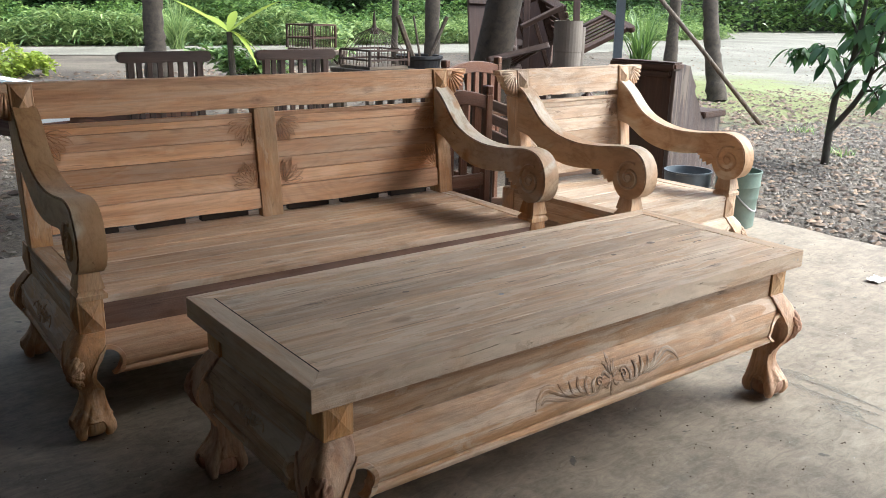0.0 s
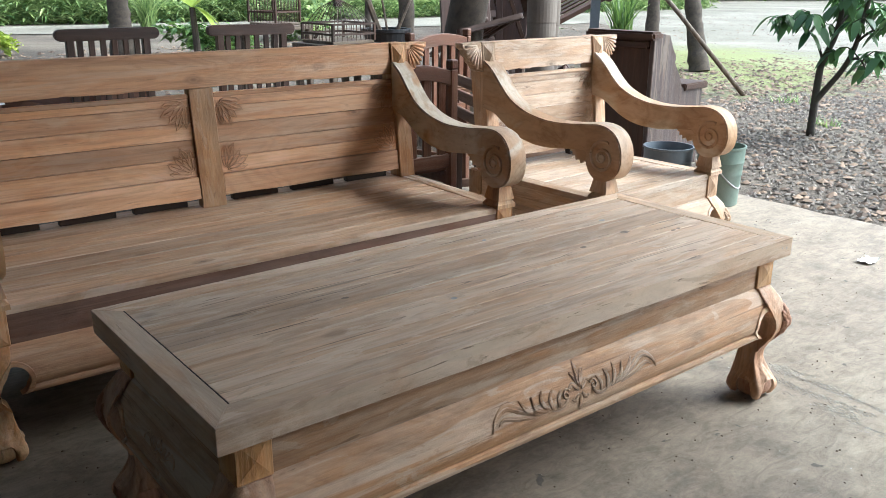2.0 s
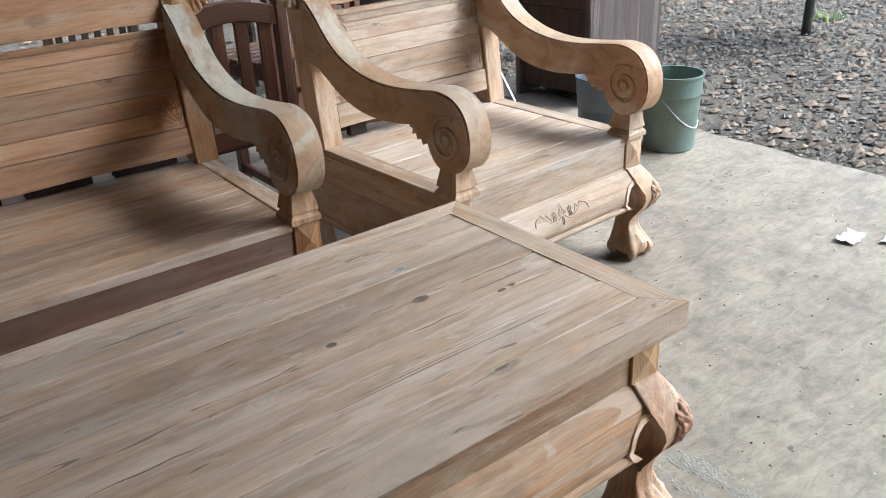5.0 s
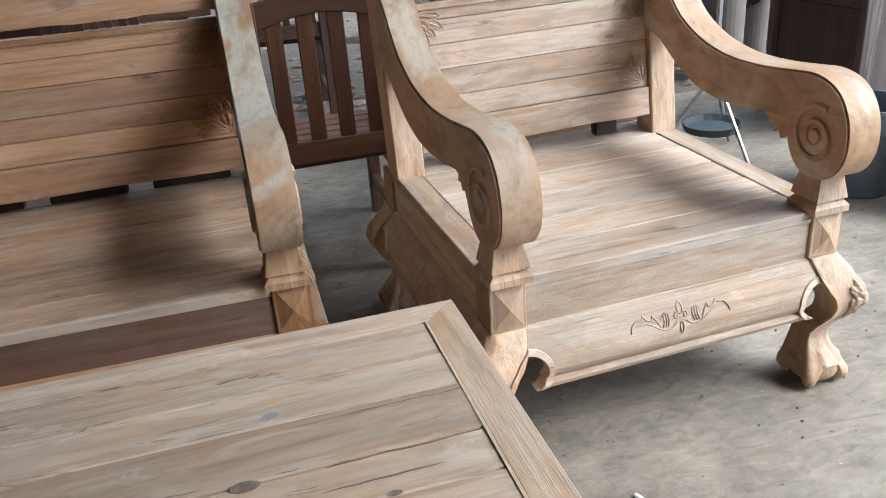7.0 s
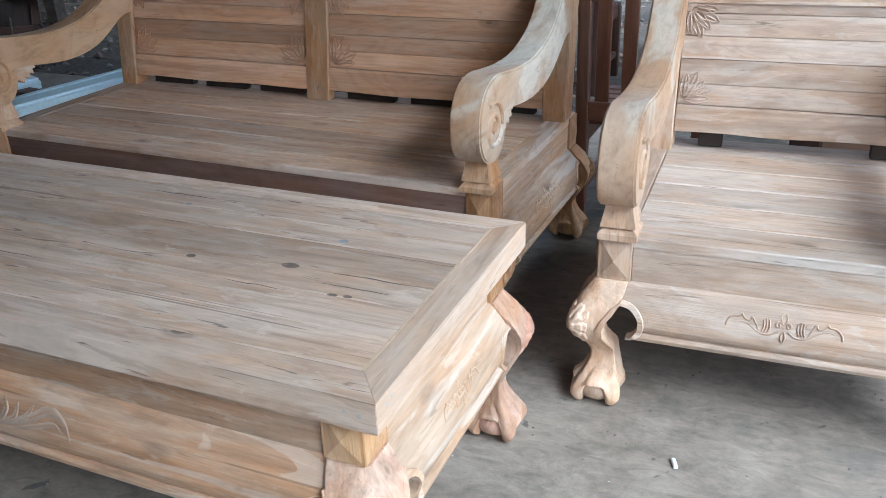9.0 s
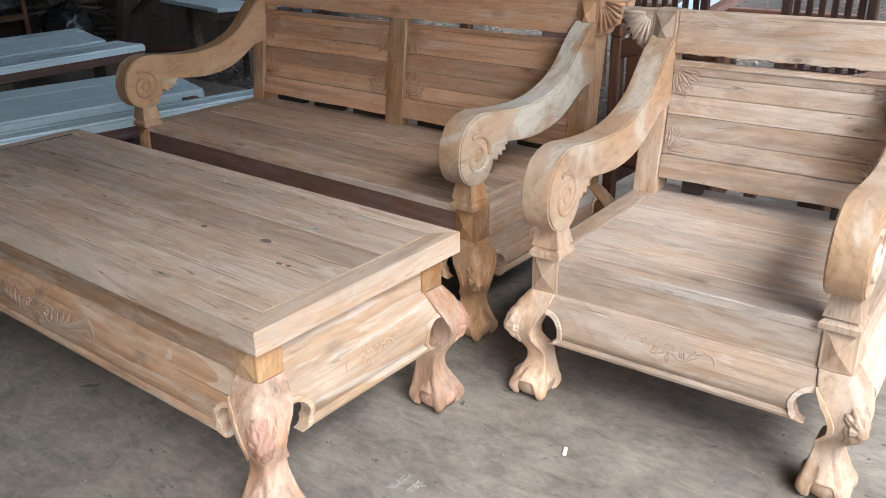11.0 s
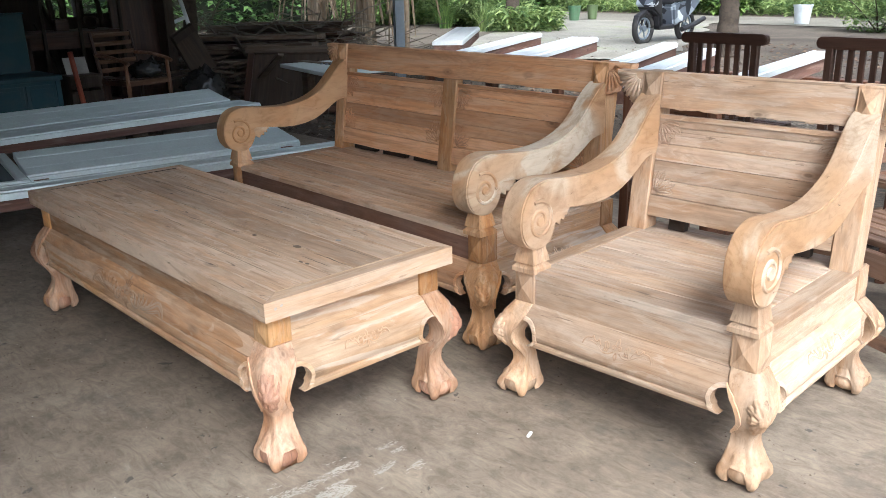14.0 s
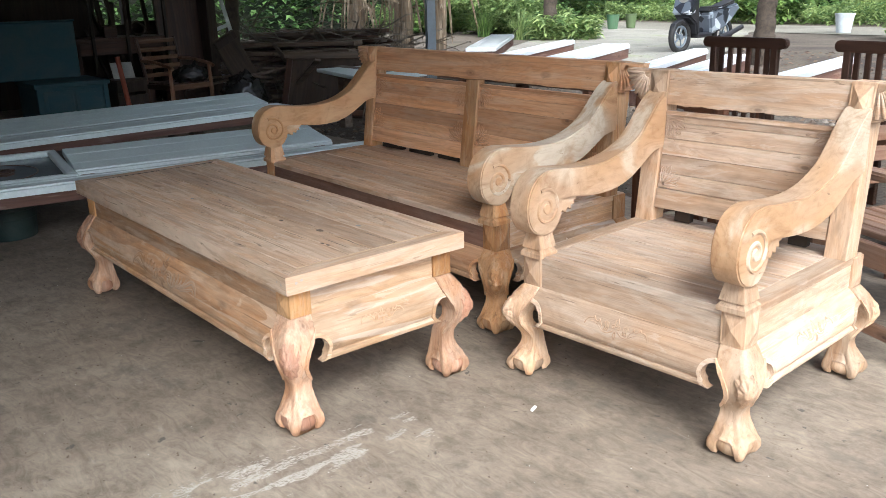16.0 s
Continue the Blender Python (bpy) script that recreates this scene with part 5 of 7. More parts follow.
slat_bench(Matrix.Translation((2.51, 1.524, 0)) @ Matrix.Rotation(radians(67.5), 4, "Z"))


# ---- door frames lying behind and beside the sofa ----
def moulded(length, width, thick):
    """A long moulded board along y, with a stepped face."""
    w, t = width / 2, thick
    prof = [(-w, 0), (-w, t * 0.72), (-w + 0.012, t * 0.8), (-w + 0.014, t), (-w * 0.42, t), (-w * 0.4, t - 0.003), (-w * 0.32, t - 0.003), (-w * 0.3, t - 0.002), (w * 0.34, t - 0.002), (w * 0.36, t - 0.004), (w * 0.44, t - 0.004), (w * 0.46, t), (w - 0.014, t), (w - 0.012, t * 0.8), (w, t * 0.72), (w, 0)]
    return prism(prof, "y", 0, length)


def door_leaf(m, stiles, rails, glass, label):
    """A primed door leaf lying flat: moulded stiles (x, width, tilt, y0, y1), rails (x0, x1, y) and a glazed end."""
    e = root("door_leaf", m, label, "door", "primed door leaves")
    for x, w, tilt, y0, y1 in stiles:
        q = Matrix.Translation((x, y0, 0)) @ Matrix.Rotation(tilt, 4, "Y")
        o = part("stile", moulded(y1 - y0, w, 0.04), blue_paint, e)
        o.matrix_basis = q
        o = part("core", box(-w / 2 + 0.006, w / 2 - 0.006, 0.002, y1 - y0 - 0.002, -0.05, -0.001, 0.002), bare_red, e, "unpainted red-brown timber below the primed face")
        o.matrix_basis = q
    for x0, x1, y in rails:
        part("cross_rail", box(x0, x1, y, y + 0.07, -0.07, -0.01, 0.003), bare_red, e)
    if glass:
        x0, x1, y0, y1 = glass
        pan = part("glazed_panel", box(x0 + 0.02, x1 - 0.02, y0, y1, 0.0, 0.014, 0.002), pane_grey, e, "grey glazed panel with an etched ornament")
        for q in ((x0, x0 + 0.05, y0, y1), (x1 - 0.05, x1, y0, y1), (x0 + 0.05, x1 - 0.05, y0, y0 + 0.05), (x0 + 0.05, x1 - 0.05, y1 - 0.05, y1)):
            part("panel_moulding", box(*q, 0.0145, 0.045, 0.008), blue_paint, pan)
        orn = bmesh.new()
        mx, my = (x0 + x1) / 2, (y0 + y1) / 2
        ring = [(mx + 0.24 * math.cos(t), my + 0.2 * math.sin(t), 0.0148) for t in [math.tau * k / 28 for k in range(29)]]
        tube(ring, 0.004, 5, orn)
        for s in (-1, 1):
            tube(spline([(mx, my, 0.0148), (mx + 0.03, my + s * 0.08, 0.0148), (mx + 0.08, my + s * 0.05, 0.0148), (mx + 0.05, my + s * 0.01, 0.0148)], 5), 0.011, 5, orn)
            tube(spline([(mx, my, 0.0148), (mx - 0.04, my + s * 0.09, 0.0148), (mx - 0.09, my + s * 0.04, 0.0148)], 5), 0.011, 5, orn)
        part("etched_ornament", orn, dark_wood, pan)
    return e


bare_red = wood("bare_red_wood", "y", (0.08, 0.045, 0.035), (0.14, 0.08, 0.062), (0.2, 0.12, 0.095), pale_amount=0.2, rough=0.75)
pane_grey = painted("frosted_pane", (0.16, 0.19, 0.21), 0.25, amount=0.2)
LEAF_A = Matrix.Translation((-0.62, 0.55, 0.275)) @ Matrix.Rotation(radians(-9), 4, "Z")
LEAF_B = Matrix.Translation((-2.2, 1.2, 0.275)) @ Matrix.Rotation(radians(3), 4, "Z")
door_leaf(LEAF_A, ((-0.06, 0.15, 0.0, -1.0, 2.0), (-0.62, 0.44, 0.12, -0.3, 1.12)), ((-0.42, -0.13, 1.0), (-0.42, -0.13, -0.28)), (-0.95, -0.14, -1.0, -0.32), "pale blue primed door leaf with a glazed end, lying on blocks")
door_leaf(LEAF_B, ((-0.1, 0.3, 0.0, -1.9, 1.1), (-0.68, 0.34, 0.2, -1.9, 1.2)), ((-0.52, -0.25, 1.0), (-0.52, -0.25, 0.1)), None, "pale blue primed door leaf lying on blocks beside another")


def bearer(x0, x1, y, z0, z1, label="rough timber bearer carrying the door leaves"):
    return tagged(part("timber_bearer", box(x0, x1, y, y + 0.1, z0, z1, 0.004), grey_wood), label, "timber", "timber bearers")


for q, spots in ((LEAF_A, ((-0.06, -0.8), (-0.06, 0.6), (-0.06, 1.7), (-0.6, -0.1), (-0.6, 0.9), (-0.85, -0.85))), (LEAF_B, ((-0.1, -1.6), (-0.1, 0.2), (-0.1, 0.9), (-0.66, -1.6), (-0.66, 0.6)))):
    for x, y in spots:
        p = q @ Vector((x, y, 0))
        bearer(p.x - 0.07, p.x + 0.07, p.y - 0.05, 0.0, 0.275 - (0.053 if (x, y) != (-0.85, -0.85) else 0.001), "short block of rough timber under a door leaf")

# long white jamb boards stacked on cross timbers behind the sofa
JAMBS = ((-4.37, 6.55, 0.3, -40.5), (-2.88, 6.1, 0.14, -25.5), (-2.04, 5.85, 0.28, -23), (-0.98, 5.69, 0.14, -20.5), (-0.39, 5.31, 0.17, -18), (0.42, 5.51, 0.13, -10.3))
for x, y, w, ang in JAMBS:
    e = root("jamb_board", Matrix.Translation((x, y, 0.53)) @ Matrix.Rotation(radians(180 - ang), 4, "Z"), "white primed moulded door jamb lying on cross timbers", "timber", "white jamb boards")
    part("face", moulded(2.3, w, 0.045), white_paint, e)
    part("core", box(-w / 2 + 0.012, w / 2 - 0.012, 0.003, 2.297, -0.09, -0.001, 0.002), bare_red, e, "bare red-brown timber body")
for y in (4.15, 5.0):
    e = root("cross_timber", Matrix.Translation((0, y, 0)), "red-brown cross timber on short legs", "timber", "cross timbers")
    part("beam", box(-3.6, 1.4, -0.05, 0.05, 0.35, 0.438, 0.004), red_wood, e)
    for x in (-3.4, -1.7, 0.0, 1.2):
        part("leg", box(x, x + 0.08, -0.04, 0.04, GZ, 0.38, 0.004), red_wood_z, e)

e = root("door_panel", Matrix.Translation((-2.95, 2.95, 0.47)) @ Matrix.Rotation(radians(-12), 4, "Z"), "pale blue painted door panel with metal fittings, lying flat", "door")
part("panel", box(0, 0.95, 0, 0.6, 0, 0.03, 0.004), blue_paint, e)
for k in range(3):
    part("fitting", lathe([(0.012, 0.03), (0.014, 0.034), (0.008, 0.042)], 10, None, 0.3 + 0.05 * k, 0.25 + 0.02 * k), steel, e)
e2 = root("trestle", Matrix.Translation((-2.6, 3.2, GZ)), "rough timber trestle under a door panel", "trestle")
part("top", box(-0.4, 0.4, -0.05, 0.05, 0.44, 0.535, 0.003), grey_wood, e2)
for x in (-0.35, 0.27):
    part("leg", box(x, x + 0.08, -0.04, 0.04, 0, 0.44, 0.003), grey_wood, e2)


# ---- dark corner of the shed ----
def teal_cabinet(m):
    e = root("teal_cabinet", m, "teal painted cupboard with a tall backboard inside the shed", "cabinet")
    part("base", box(0, 0.61, 0, 0.58, 0.0, 0.38, 0.006), teal_paint, e)
    part("base_top", box(-0.02, 0.63, -0.02, 0.6, 0.38, 0.42, 0.006), teal_paint, e)
    for x in (0.05, 0.315):
        d = part("door", box(x, x + 0.25, -0.012, -0.001, 0.03, 0.35, 0.004), teal_paint, e)
        part("door_panel", box(x + 0.03, x + 0.22, -0.016, -0.0122, 0.06, 0.32, 0.003), teal_paint, d)
    part("corner_post", box(0.566, 0.609, -0.016, -0.001, 0.0, 0.379, 0.003), teal_paint, e)
    part("backboard", box(-0.4, 0.54, 0.48, 0.54, 0.42, 0.925, 0.006), teal_paint, e)
    part("backboard_cap", box(-0.41, 0.55, 0.47, 0.55, 0.925, 0.94, 0.004), teal_paint, e)
    return e


teal_cabinet(Matrix.Translation((-4.51, 1.09, 0)) @ Matrix.Rotation(radians(90), 4, "Z"))


def plain_armchair(m, label):
    e = root("wooden_armchair", m, label, "armchair")
    for s in (-1, 1):
        part("back_post", tube([(s * 0.27, 0.5, 0.0), (s * 0.27, 0.5, 0.4), (s * 0.27, 0.62, 0.92)], 0.022, 8), dark_wood_z, e)
        part("front_leg", tube([(s * 0.29, 0.0, 0.0), (s * 0.29, 0.0, 0.3), (s * 0.29, 0.01, 0.6)], [0.02, 0.026, 0.018], 8), mid_wood_z, e)
        part("arm_rest", tube(spline([(s * 0.27, 0.56, 0.66), (s * 0.29, 0.3, 0.655), (s * 0.3, 0.02, 0.61), (s * 0.3, -0.06, 0.58)], 5), 0.022, 8), mid_wood, e)
        part("side_rail", box(*sorted((s * 0.25, s * 0.29)), 0.0, 0.5, 0.33, 0.39, 0.003), dark_wood, e)
    for k in range(5):
        z = 0.46 + 0.1 * k
        y = 0.5 + (z - 0.4) * 0.23
        part("back_slat", box(-0.26, 0.26, y - 0.01, y + 0.01, z, z + 0.05, 0.004), mid_wood, e)
    part("front_rail", box(-0.27, 0.27, -0.012, 0.012, 0.33, 0.39, 0.003), mid_wood, e)
    for k in range(6):
        part("seat_slat", box(-0.27, 0.27, 0.02 + 0.08 * k, 0.08 + 0.08 * k, 0.39, 0.405, 0.003), dark_wood, e)
    return e


mid_wood = wood("brown_wood", "x", (0.09, 0.05, 0.03), (0.15, 0.085, 0.05), (0.2, 0.12, 0.075), pale_amount=0.2)
mid_wood_z = wood("brown_wood_z", "z", (0.12, 0.06, 0.035), (0.19, 0.1, 0.058), (0.25, 0.14, 0.085), pale_amount=0.2)
plain_armchair(Matrix.Translation((-4.5, 2.5, 0)) @ Matrix.Rotation(radians(104), 4, "Z") @ Matrix.Scale(0.8, 4), "old brown slatted wooden armchair among stored furniture")


# thick leaning board with a ledge at each end
def leaning_board(m, w, h, t, mat, label, name="plywood_sheet"):
    e = root(name, m, label, "panel", "leaning panels")
    part("board", box(-w / 2, w / 2, -t / 2, t / 2, 0, h, 0.004), mat, e)
    for z in (0.0, h - 0.08):
        part("ledge", box(-w / 2 + 0.003, w / 2 - 0.003, -t / 2 - 0.02, -t / 2 - 0.0005, z, z + 0.08, 0.004), mat, e)
    return e


def aim(x, y, z, yaw, lean_x=0, lean_y=0):
    return Matrix.Translation((x, y, z)) @ Matrix.Rotation(radians(yaw), 4, "Z") @ Matrix.Rotation(radians(lean_x), 4, "X") @ Matrix.Rotation(radians(lean_y), 4, "Y")


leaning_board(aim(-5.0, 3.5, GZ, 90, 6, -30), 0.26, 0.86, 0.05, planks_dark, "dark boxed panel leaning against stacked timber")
leaning_board(aim(-5.68, 2.97, 0.0, 90, -5), 0.5, 1.45, 0.04, dark_wood_z, "large dark board leaning in the shed")

e = root("work_table", aim(-5.3, 1.7, 0, 90), "dark old work table with uprights and clutter on top", "table")
part("top", box(-0.03, 0.95, -0.03, 0.52, 0.7, 0.74, 0.005), dark_wood, e)
part("apron", box(0.03, 0.89, 0.0, 0.02, 0.58, 0.7, 0.003), dark_wood, e)
for x in (0.0, 0.86):
    for y in (0.0, 0.44):
        part("leg", box(x, x + 0.06, y, y + 0.06, 0, 0.7, 0.003), dark_wood_z, e)
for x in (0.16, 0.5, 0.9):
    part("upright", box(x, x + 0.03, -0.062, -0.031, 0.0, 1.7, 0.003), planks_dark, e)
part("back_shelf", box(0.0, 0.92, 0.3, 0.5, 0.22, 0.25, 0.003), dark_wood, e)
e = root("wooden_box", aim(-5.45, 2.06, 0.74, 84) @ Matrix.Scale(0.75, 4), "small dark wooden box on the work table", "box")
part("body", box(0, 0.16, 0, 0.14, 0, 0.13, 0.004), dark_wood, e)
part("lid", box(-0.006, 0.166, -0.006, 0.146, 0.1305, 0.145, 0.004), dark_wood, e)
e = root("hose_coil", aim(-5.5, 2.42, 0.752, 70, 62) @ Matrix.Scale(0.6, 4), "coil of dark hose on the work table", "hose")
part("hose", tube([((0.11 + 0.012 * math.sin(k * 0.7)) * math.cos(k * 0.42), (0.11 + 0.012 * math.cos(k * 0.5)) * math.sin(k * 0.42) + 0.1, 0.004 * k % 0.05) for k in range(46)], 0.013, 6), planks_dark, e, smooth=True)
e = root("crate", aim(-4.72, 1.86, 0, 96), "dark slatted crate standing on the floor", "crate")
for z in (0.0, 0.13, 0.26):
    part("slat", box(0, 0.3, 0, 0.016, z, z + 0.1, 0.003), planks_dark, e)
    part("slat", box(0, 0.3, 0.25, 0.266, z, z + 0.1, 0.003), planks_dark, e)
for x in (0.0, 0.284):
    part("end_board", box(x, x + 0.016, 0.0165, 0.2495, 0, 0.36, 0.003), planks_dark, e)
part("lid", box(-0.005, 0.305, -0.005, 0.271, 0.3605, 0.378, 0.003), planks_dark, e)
e = root("cardboard_sheet", aim(-4.86, 1.99, 0.381, 84, -32), "pale creased cardboard sheet propped on a crate", "cardboard")
part("sheet", box(-0.1, 0.1, -0.002, 0.002, 0, 0.17, 0.0), painted("pale_card", (0.42, 0.4, 0.36), 0.85, amount=0.35), e)

bag_plastic = painted("black_plastic", (0.02, 0.021, 0.022), 0.22, amount=0.25, scale=20)
for x, y, z, q, k in ((-4.62, 2.56, 0.324, (0.15, 0.17, 0.085), 1), (-4.3, 2.93, GZ, (0.22, 0.2, 0.22), 2)):
    bm = blob((0, 0, 0), q, None, 40, 26)
    for v in bm.verts:
        d = v.co.normalized()
        v.co *= 1 + 0.3 * noise.noise(d * 2.3 + Vector((k, 0, 0))) + 0.3 * abs(noise.noise(d * 5.0 + Vector((0, k, 0)))) - 0.16 * abs(noise.noise(d * 11.0))
        v.co.z = max(v.co.z, -q[2] * 0.72)
    e = root("plastic_bag", aim(x, y, z + q[2] * 0.72, 20 * k), "crumpled shiny black plastic bag full of scrap", "bag", "black bags")
    part("bag", bm, bag_plastic, e, smooth=True)
    part("knot", tube(spline([(0, 0, q[2] * 0.85), (0.02, 0.01, q[2] * 1.1), (0.05, 0.03, q[2] * 1.3)], 4), [0.03, 0.024, 0.018, 0.014, 0.016, 0.02, 0.026, 0.03, 0.03], 8), bag_plastic, e, smooth=True)

e = root("window_frame", aim(-6.3, 3.9, GZ, 90, 8, -18), "white painted window frame leaning by the timber heap", "frame")
for x in (-0.16, 0.12):
    part("stile", box(x, x + 0.04, -0.015, 0.015, 0, 1.3, 0.003), white_paint, e)
for z in (0.0, 0.55, 0.8, 1.26):
    part("rail", box(-0.1195, 0.1195, -0.013, 0.013, z, z + 0.04, 0.003), white_paint, e)
for k, (x, y, z, yaw, w) in enumerate(((-6.55, 4.2, GZ, 84, 0.8), (-6.62, 4.26, GZ + 0.17, 95, 0.7), (-6.5, 4.3, GZ + 0.34, 80, 0.62), (-6.0, 4.5, GZ, 70, 0.6))):
    e = root("drawer", aim(x, y, z, yaw), "old dark wooden drawer stacked on the timber heap", "drawer", "stacked drawers")
    part("bottom", box(0.012, w - 0.012, 0.012, 0.388, 0.01, 0.02, 0), planks_dark, e)
    for y0 in (0.0, 0.388):
        part("side", box(0, w, y0, y0 + 0.012, 0, 0.15, 0.002), dark_wood if y0 else grey_wood, e)
    for x0 in (0.0, w - 0.012):
        part("end_board", box(x0, x0 + 0.012, 0.0125, 0.3875, 0, 0.15, 0.002), dark_wood, e)

e = root("orange_pole", aim(-4.36, 1.84, 0, 0, 6, -2), "short rusty orange pole standing upright", "pole")
part("pole", tube([(0, 0, 0), (0, 0, 0.62)], 0.022, 10), painted("rust_orange", (0.3, 0.06, 0.025), 0.6, amount=0.4), e)

rnd = random.Random(21)


def timber_pile(x, y, yaw, n, lx, spread, label):
    e = root("timber_pile", aim(x, y, GZ, yaw), label, "timber pile", "timber piles")
    z = 0.0
    for k in range(n):
        t = rnd.uniform(0.02, 0.05)
        w = rnd.uniform(0.1, 0.3)
        o = part("board", box(-lx / 2 * rnd.uniform(0.6, 1), lx / 2 * rnd.uniform(0.6, 1), -w / 2, w / 2, 0, t, 0.003), grey_wood if k % 3 else dark_wood, e)
        o.matrix_basis = Matrix.Translation((rnd.uniform(-0.1, 0.1), rnd.uniform(-spread, spread), z)) @ Matrix.Rotation(radians(rnd.uniform(-9, 9)), 4, "Z") @ Matrix.Rotation(radians(rnd.uniform(-3, 3)), 4, "Y")
        if k % 3 == 2:
            z += 0.045
    return e


timber_pile(-5.2, 4.1, 35, 42, 1.9, 0.3, "heap of grey weathered boards and offcuts")
timber_pile(-6.4, 5.2, 20, 45, 2.2, 0.4, "heap of grey weathered boards and offcuts")
timber_pile(-7.8, 4.4, 50, 36, 2.0, 0.4, "heap of dark old boards and offcuts")
# old timber frame, leaning
e = root("old_trestle", aim(-3.45, 3.4, GZ, 38, -28), "empty weathered wooden frame leaning over rubble", "frame")
part("upper_rail", box(-0.55, 0.55, -0.03, 0.03, 0.6, 0.67, 0.004), grey_wood, e)
part("lower_rail", box(-0.5, 0.5, -0.03, 0.03, 0.02, 0.08, 0.004), dark_wood, e)
for x in (-0.52, 0.46):
    part("upright", box(x, x + 0.06, -0.028, 0.028, 0.08, 0.6, 0.004), dark_wood_z, e)
part("panel", box(-0.46, 0.46, -0.006, 0.006, 0.08, 0.6, 0.0), planks_dark, e)

# loose sticks and offcuts leaning about in the dark corner
rnd = random.Random(63)
for k in range(7):
    x, y = rnd.uniform(-6.2, -5.9), rnd.uniform(2.3, 3.1)
    h, w = rnd.uniform(0.5, 1.5), rnd.uniform(0.02, 0.09)
    # near-black instead of grey: the corner's shade is put into the colour
    o = tagged(part("timber_offcut", box(-w / 2, w / 2, -0.012, 0.012, 0, h, 0.003), planks_dark), "rough timber offcut leaning in the shed, darkened for the shade there", "timber", "leaning offcuts")
    o.matrix_world = aim(x, y, 0.015, rnd.uniform(0, 180), rnd.uniform(-26, 26), rnd.uniform(-20, 20))
for k in range(26):
    x, y = rnd.uniform(-7.0, -3.2), rnd.uniform(3.2, 4.4)
    h, w = rnd.uniform(0.5, 1.4), rnd.uniform(0.02, 0.08)
    o = tagged(part("timber_offcut", box(-w / 2, w / 2, -0.012, 0.012, -h / 2, h / 2, 0.003), grey_wood), "broken grey board lying on the timber heap", "timber", "heaped offcuts")
    o.matrix_world = aim(x, y, GZ + rnd.uniform(0.25, 0.5), rnd.uniform(0, 180), rnd.uniform(60, 105), rnd.uniform(-15, 15))

# ---- things by the slab's edge ----
# greyer and lighter than the desk's other wood
desk_side = wood("desk_side_wood", "z", (0.035, 0.024, 0.021), (0.068, 0.052, 0.048), (0.105, 0.082, 0.078), pale_amount=0.2, rough=0.5)
def bucket(m, r, h, mat, label, handle=True):
    e = root("bucket", m, label, "bucket", "paint buckets")
    prof = [(r * 0.84, 0.0), (r * 0.88, h * 0.02), (r * 0.93, h * 0.5), (r * 0.955, h * 0.52), (r * 0.95, h * 0.56), (r * 0.97, h * 0.72), (r * 1.0, h * 0.74), (r * 0.985, h * 0.78), (r, h * 0.96), (r * 1.035, h * 0.97), (r * 1.035, h), (r * 0.97, h), (r * 0.95, h * 0.9), (r * 0.85, h * 0.06)]
    soft_smooth(part("body", lathe(prof, 32), mat, e), 30)
    if handle:
        pts = [(r * math.cos(a), -r * 1.0 * abs(math.sin(a)) * 0.9, h * 0.72 - h * 0.42 * math.sin(a)) for a in [math.pi * k / 14 for k in range(15)]]
        part("wire_handle", tube(pts, 0.004, 6), galv, e)
    return e


galv = painted("galvanised_wire", (0.5, 0.5, 0.5), 0.35, 0.8, amount=0.2)
green_pail = painted("green_pail", (0.13, 0.18, 0.145), 0.5, grime=(0.3, 0.3, 0.27), amount=0.4)
blue_pail = painted("grey_blue_pail", (0.09, 0.112, 0.135), 0.4, grime=(0.22, 0.23, 0.235), amount=0.45)
bucket(aim(3.28, 1.325, 0, 20), 0.115, 0.3, green_pail, "green metal paint bucket with wire handle on the floor")
bucket(aim(3.175, 1.57, 0, 60), 0.125, 0.27, blue_pail, "grey-blue metal paint bucket, empty", False)

paper = painted("white_paper", (0.75, 0.74, 0.7), 0.8, amount=0.1)
bucket(aim(-1.12, -0.02, 0, 10), 0.14, 0.2, painted("dark_pail", (0.012, 0.035, 0.032), 0.6), "dark green pail standing under a door leaf", False)
e = root("old_desk", aim(3.47, 1.94, GZ + 0.03, -83.8), "dark old desk with scrolled side panels and moulded crown", "desk")
for x in (0.0, -0.42):
    part("side_panel", prism([(0.0, 0.0), (0.58, 0.0), (0.58, 0.46), (0.34, 0.48), (0.3, 0.56), (0.24, 0.63), (0.245, 0.67), (0.2, 0.72), (0.16, 0.79), (0.06, 0.805), (0.0, 0.805)], "x", x - 0.03, x, 0.004), desk_side, e)
part("body", box(-0.418, -0.032, 0.02, 0.56, 0.05, 0.44, 0.004), dark_wood_z, e)
part("writing_top", box(-0.46, 0.015, 0.36, 0.62, 0.4605, 0.5, 0.006, 2), dark_wood, e)
part("backboard", box(-0.418, -0.032, 0.012, 0.05, 0.44, 0.72, 0.004), dark_wood_z, e)
part("crown", box(-0.45, 0.012, -0.035, 0.07, 0.7655, 0.812, 0.012, 2), dark_wood, e)
part("lower_crown", box(-0.418, -0.032, -0.018, 0.05, 0.7205, 0.765, 0.01, 2), dark_wood, e)
e = root("paint_packet", aim(2.45, 1.62, 0.3755, 35), "small printed white, red and blue packet lying on a chair", "packet")
part("packet", box(-0.06, 0.06, -0.035, 0.035, 0.0, 0.03, 0.004), paper, e)
part("red_band", box(-0.02, 0.01, -0.0365, 0.0365, 0.0035, 0.0315, 0.0), painted("red_print", (0.5, 0.06, 0.06), 0.6), e)
part("blue_band", box(0.02, 0.055, -0.0365, 0.0365, 0.0035, 0.0315, 0.0), painted("blue_print", (0.08, 0.25, 0.5), 0.6), e)
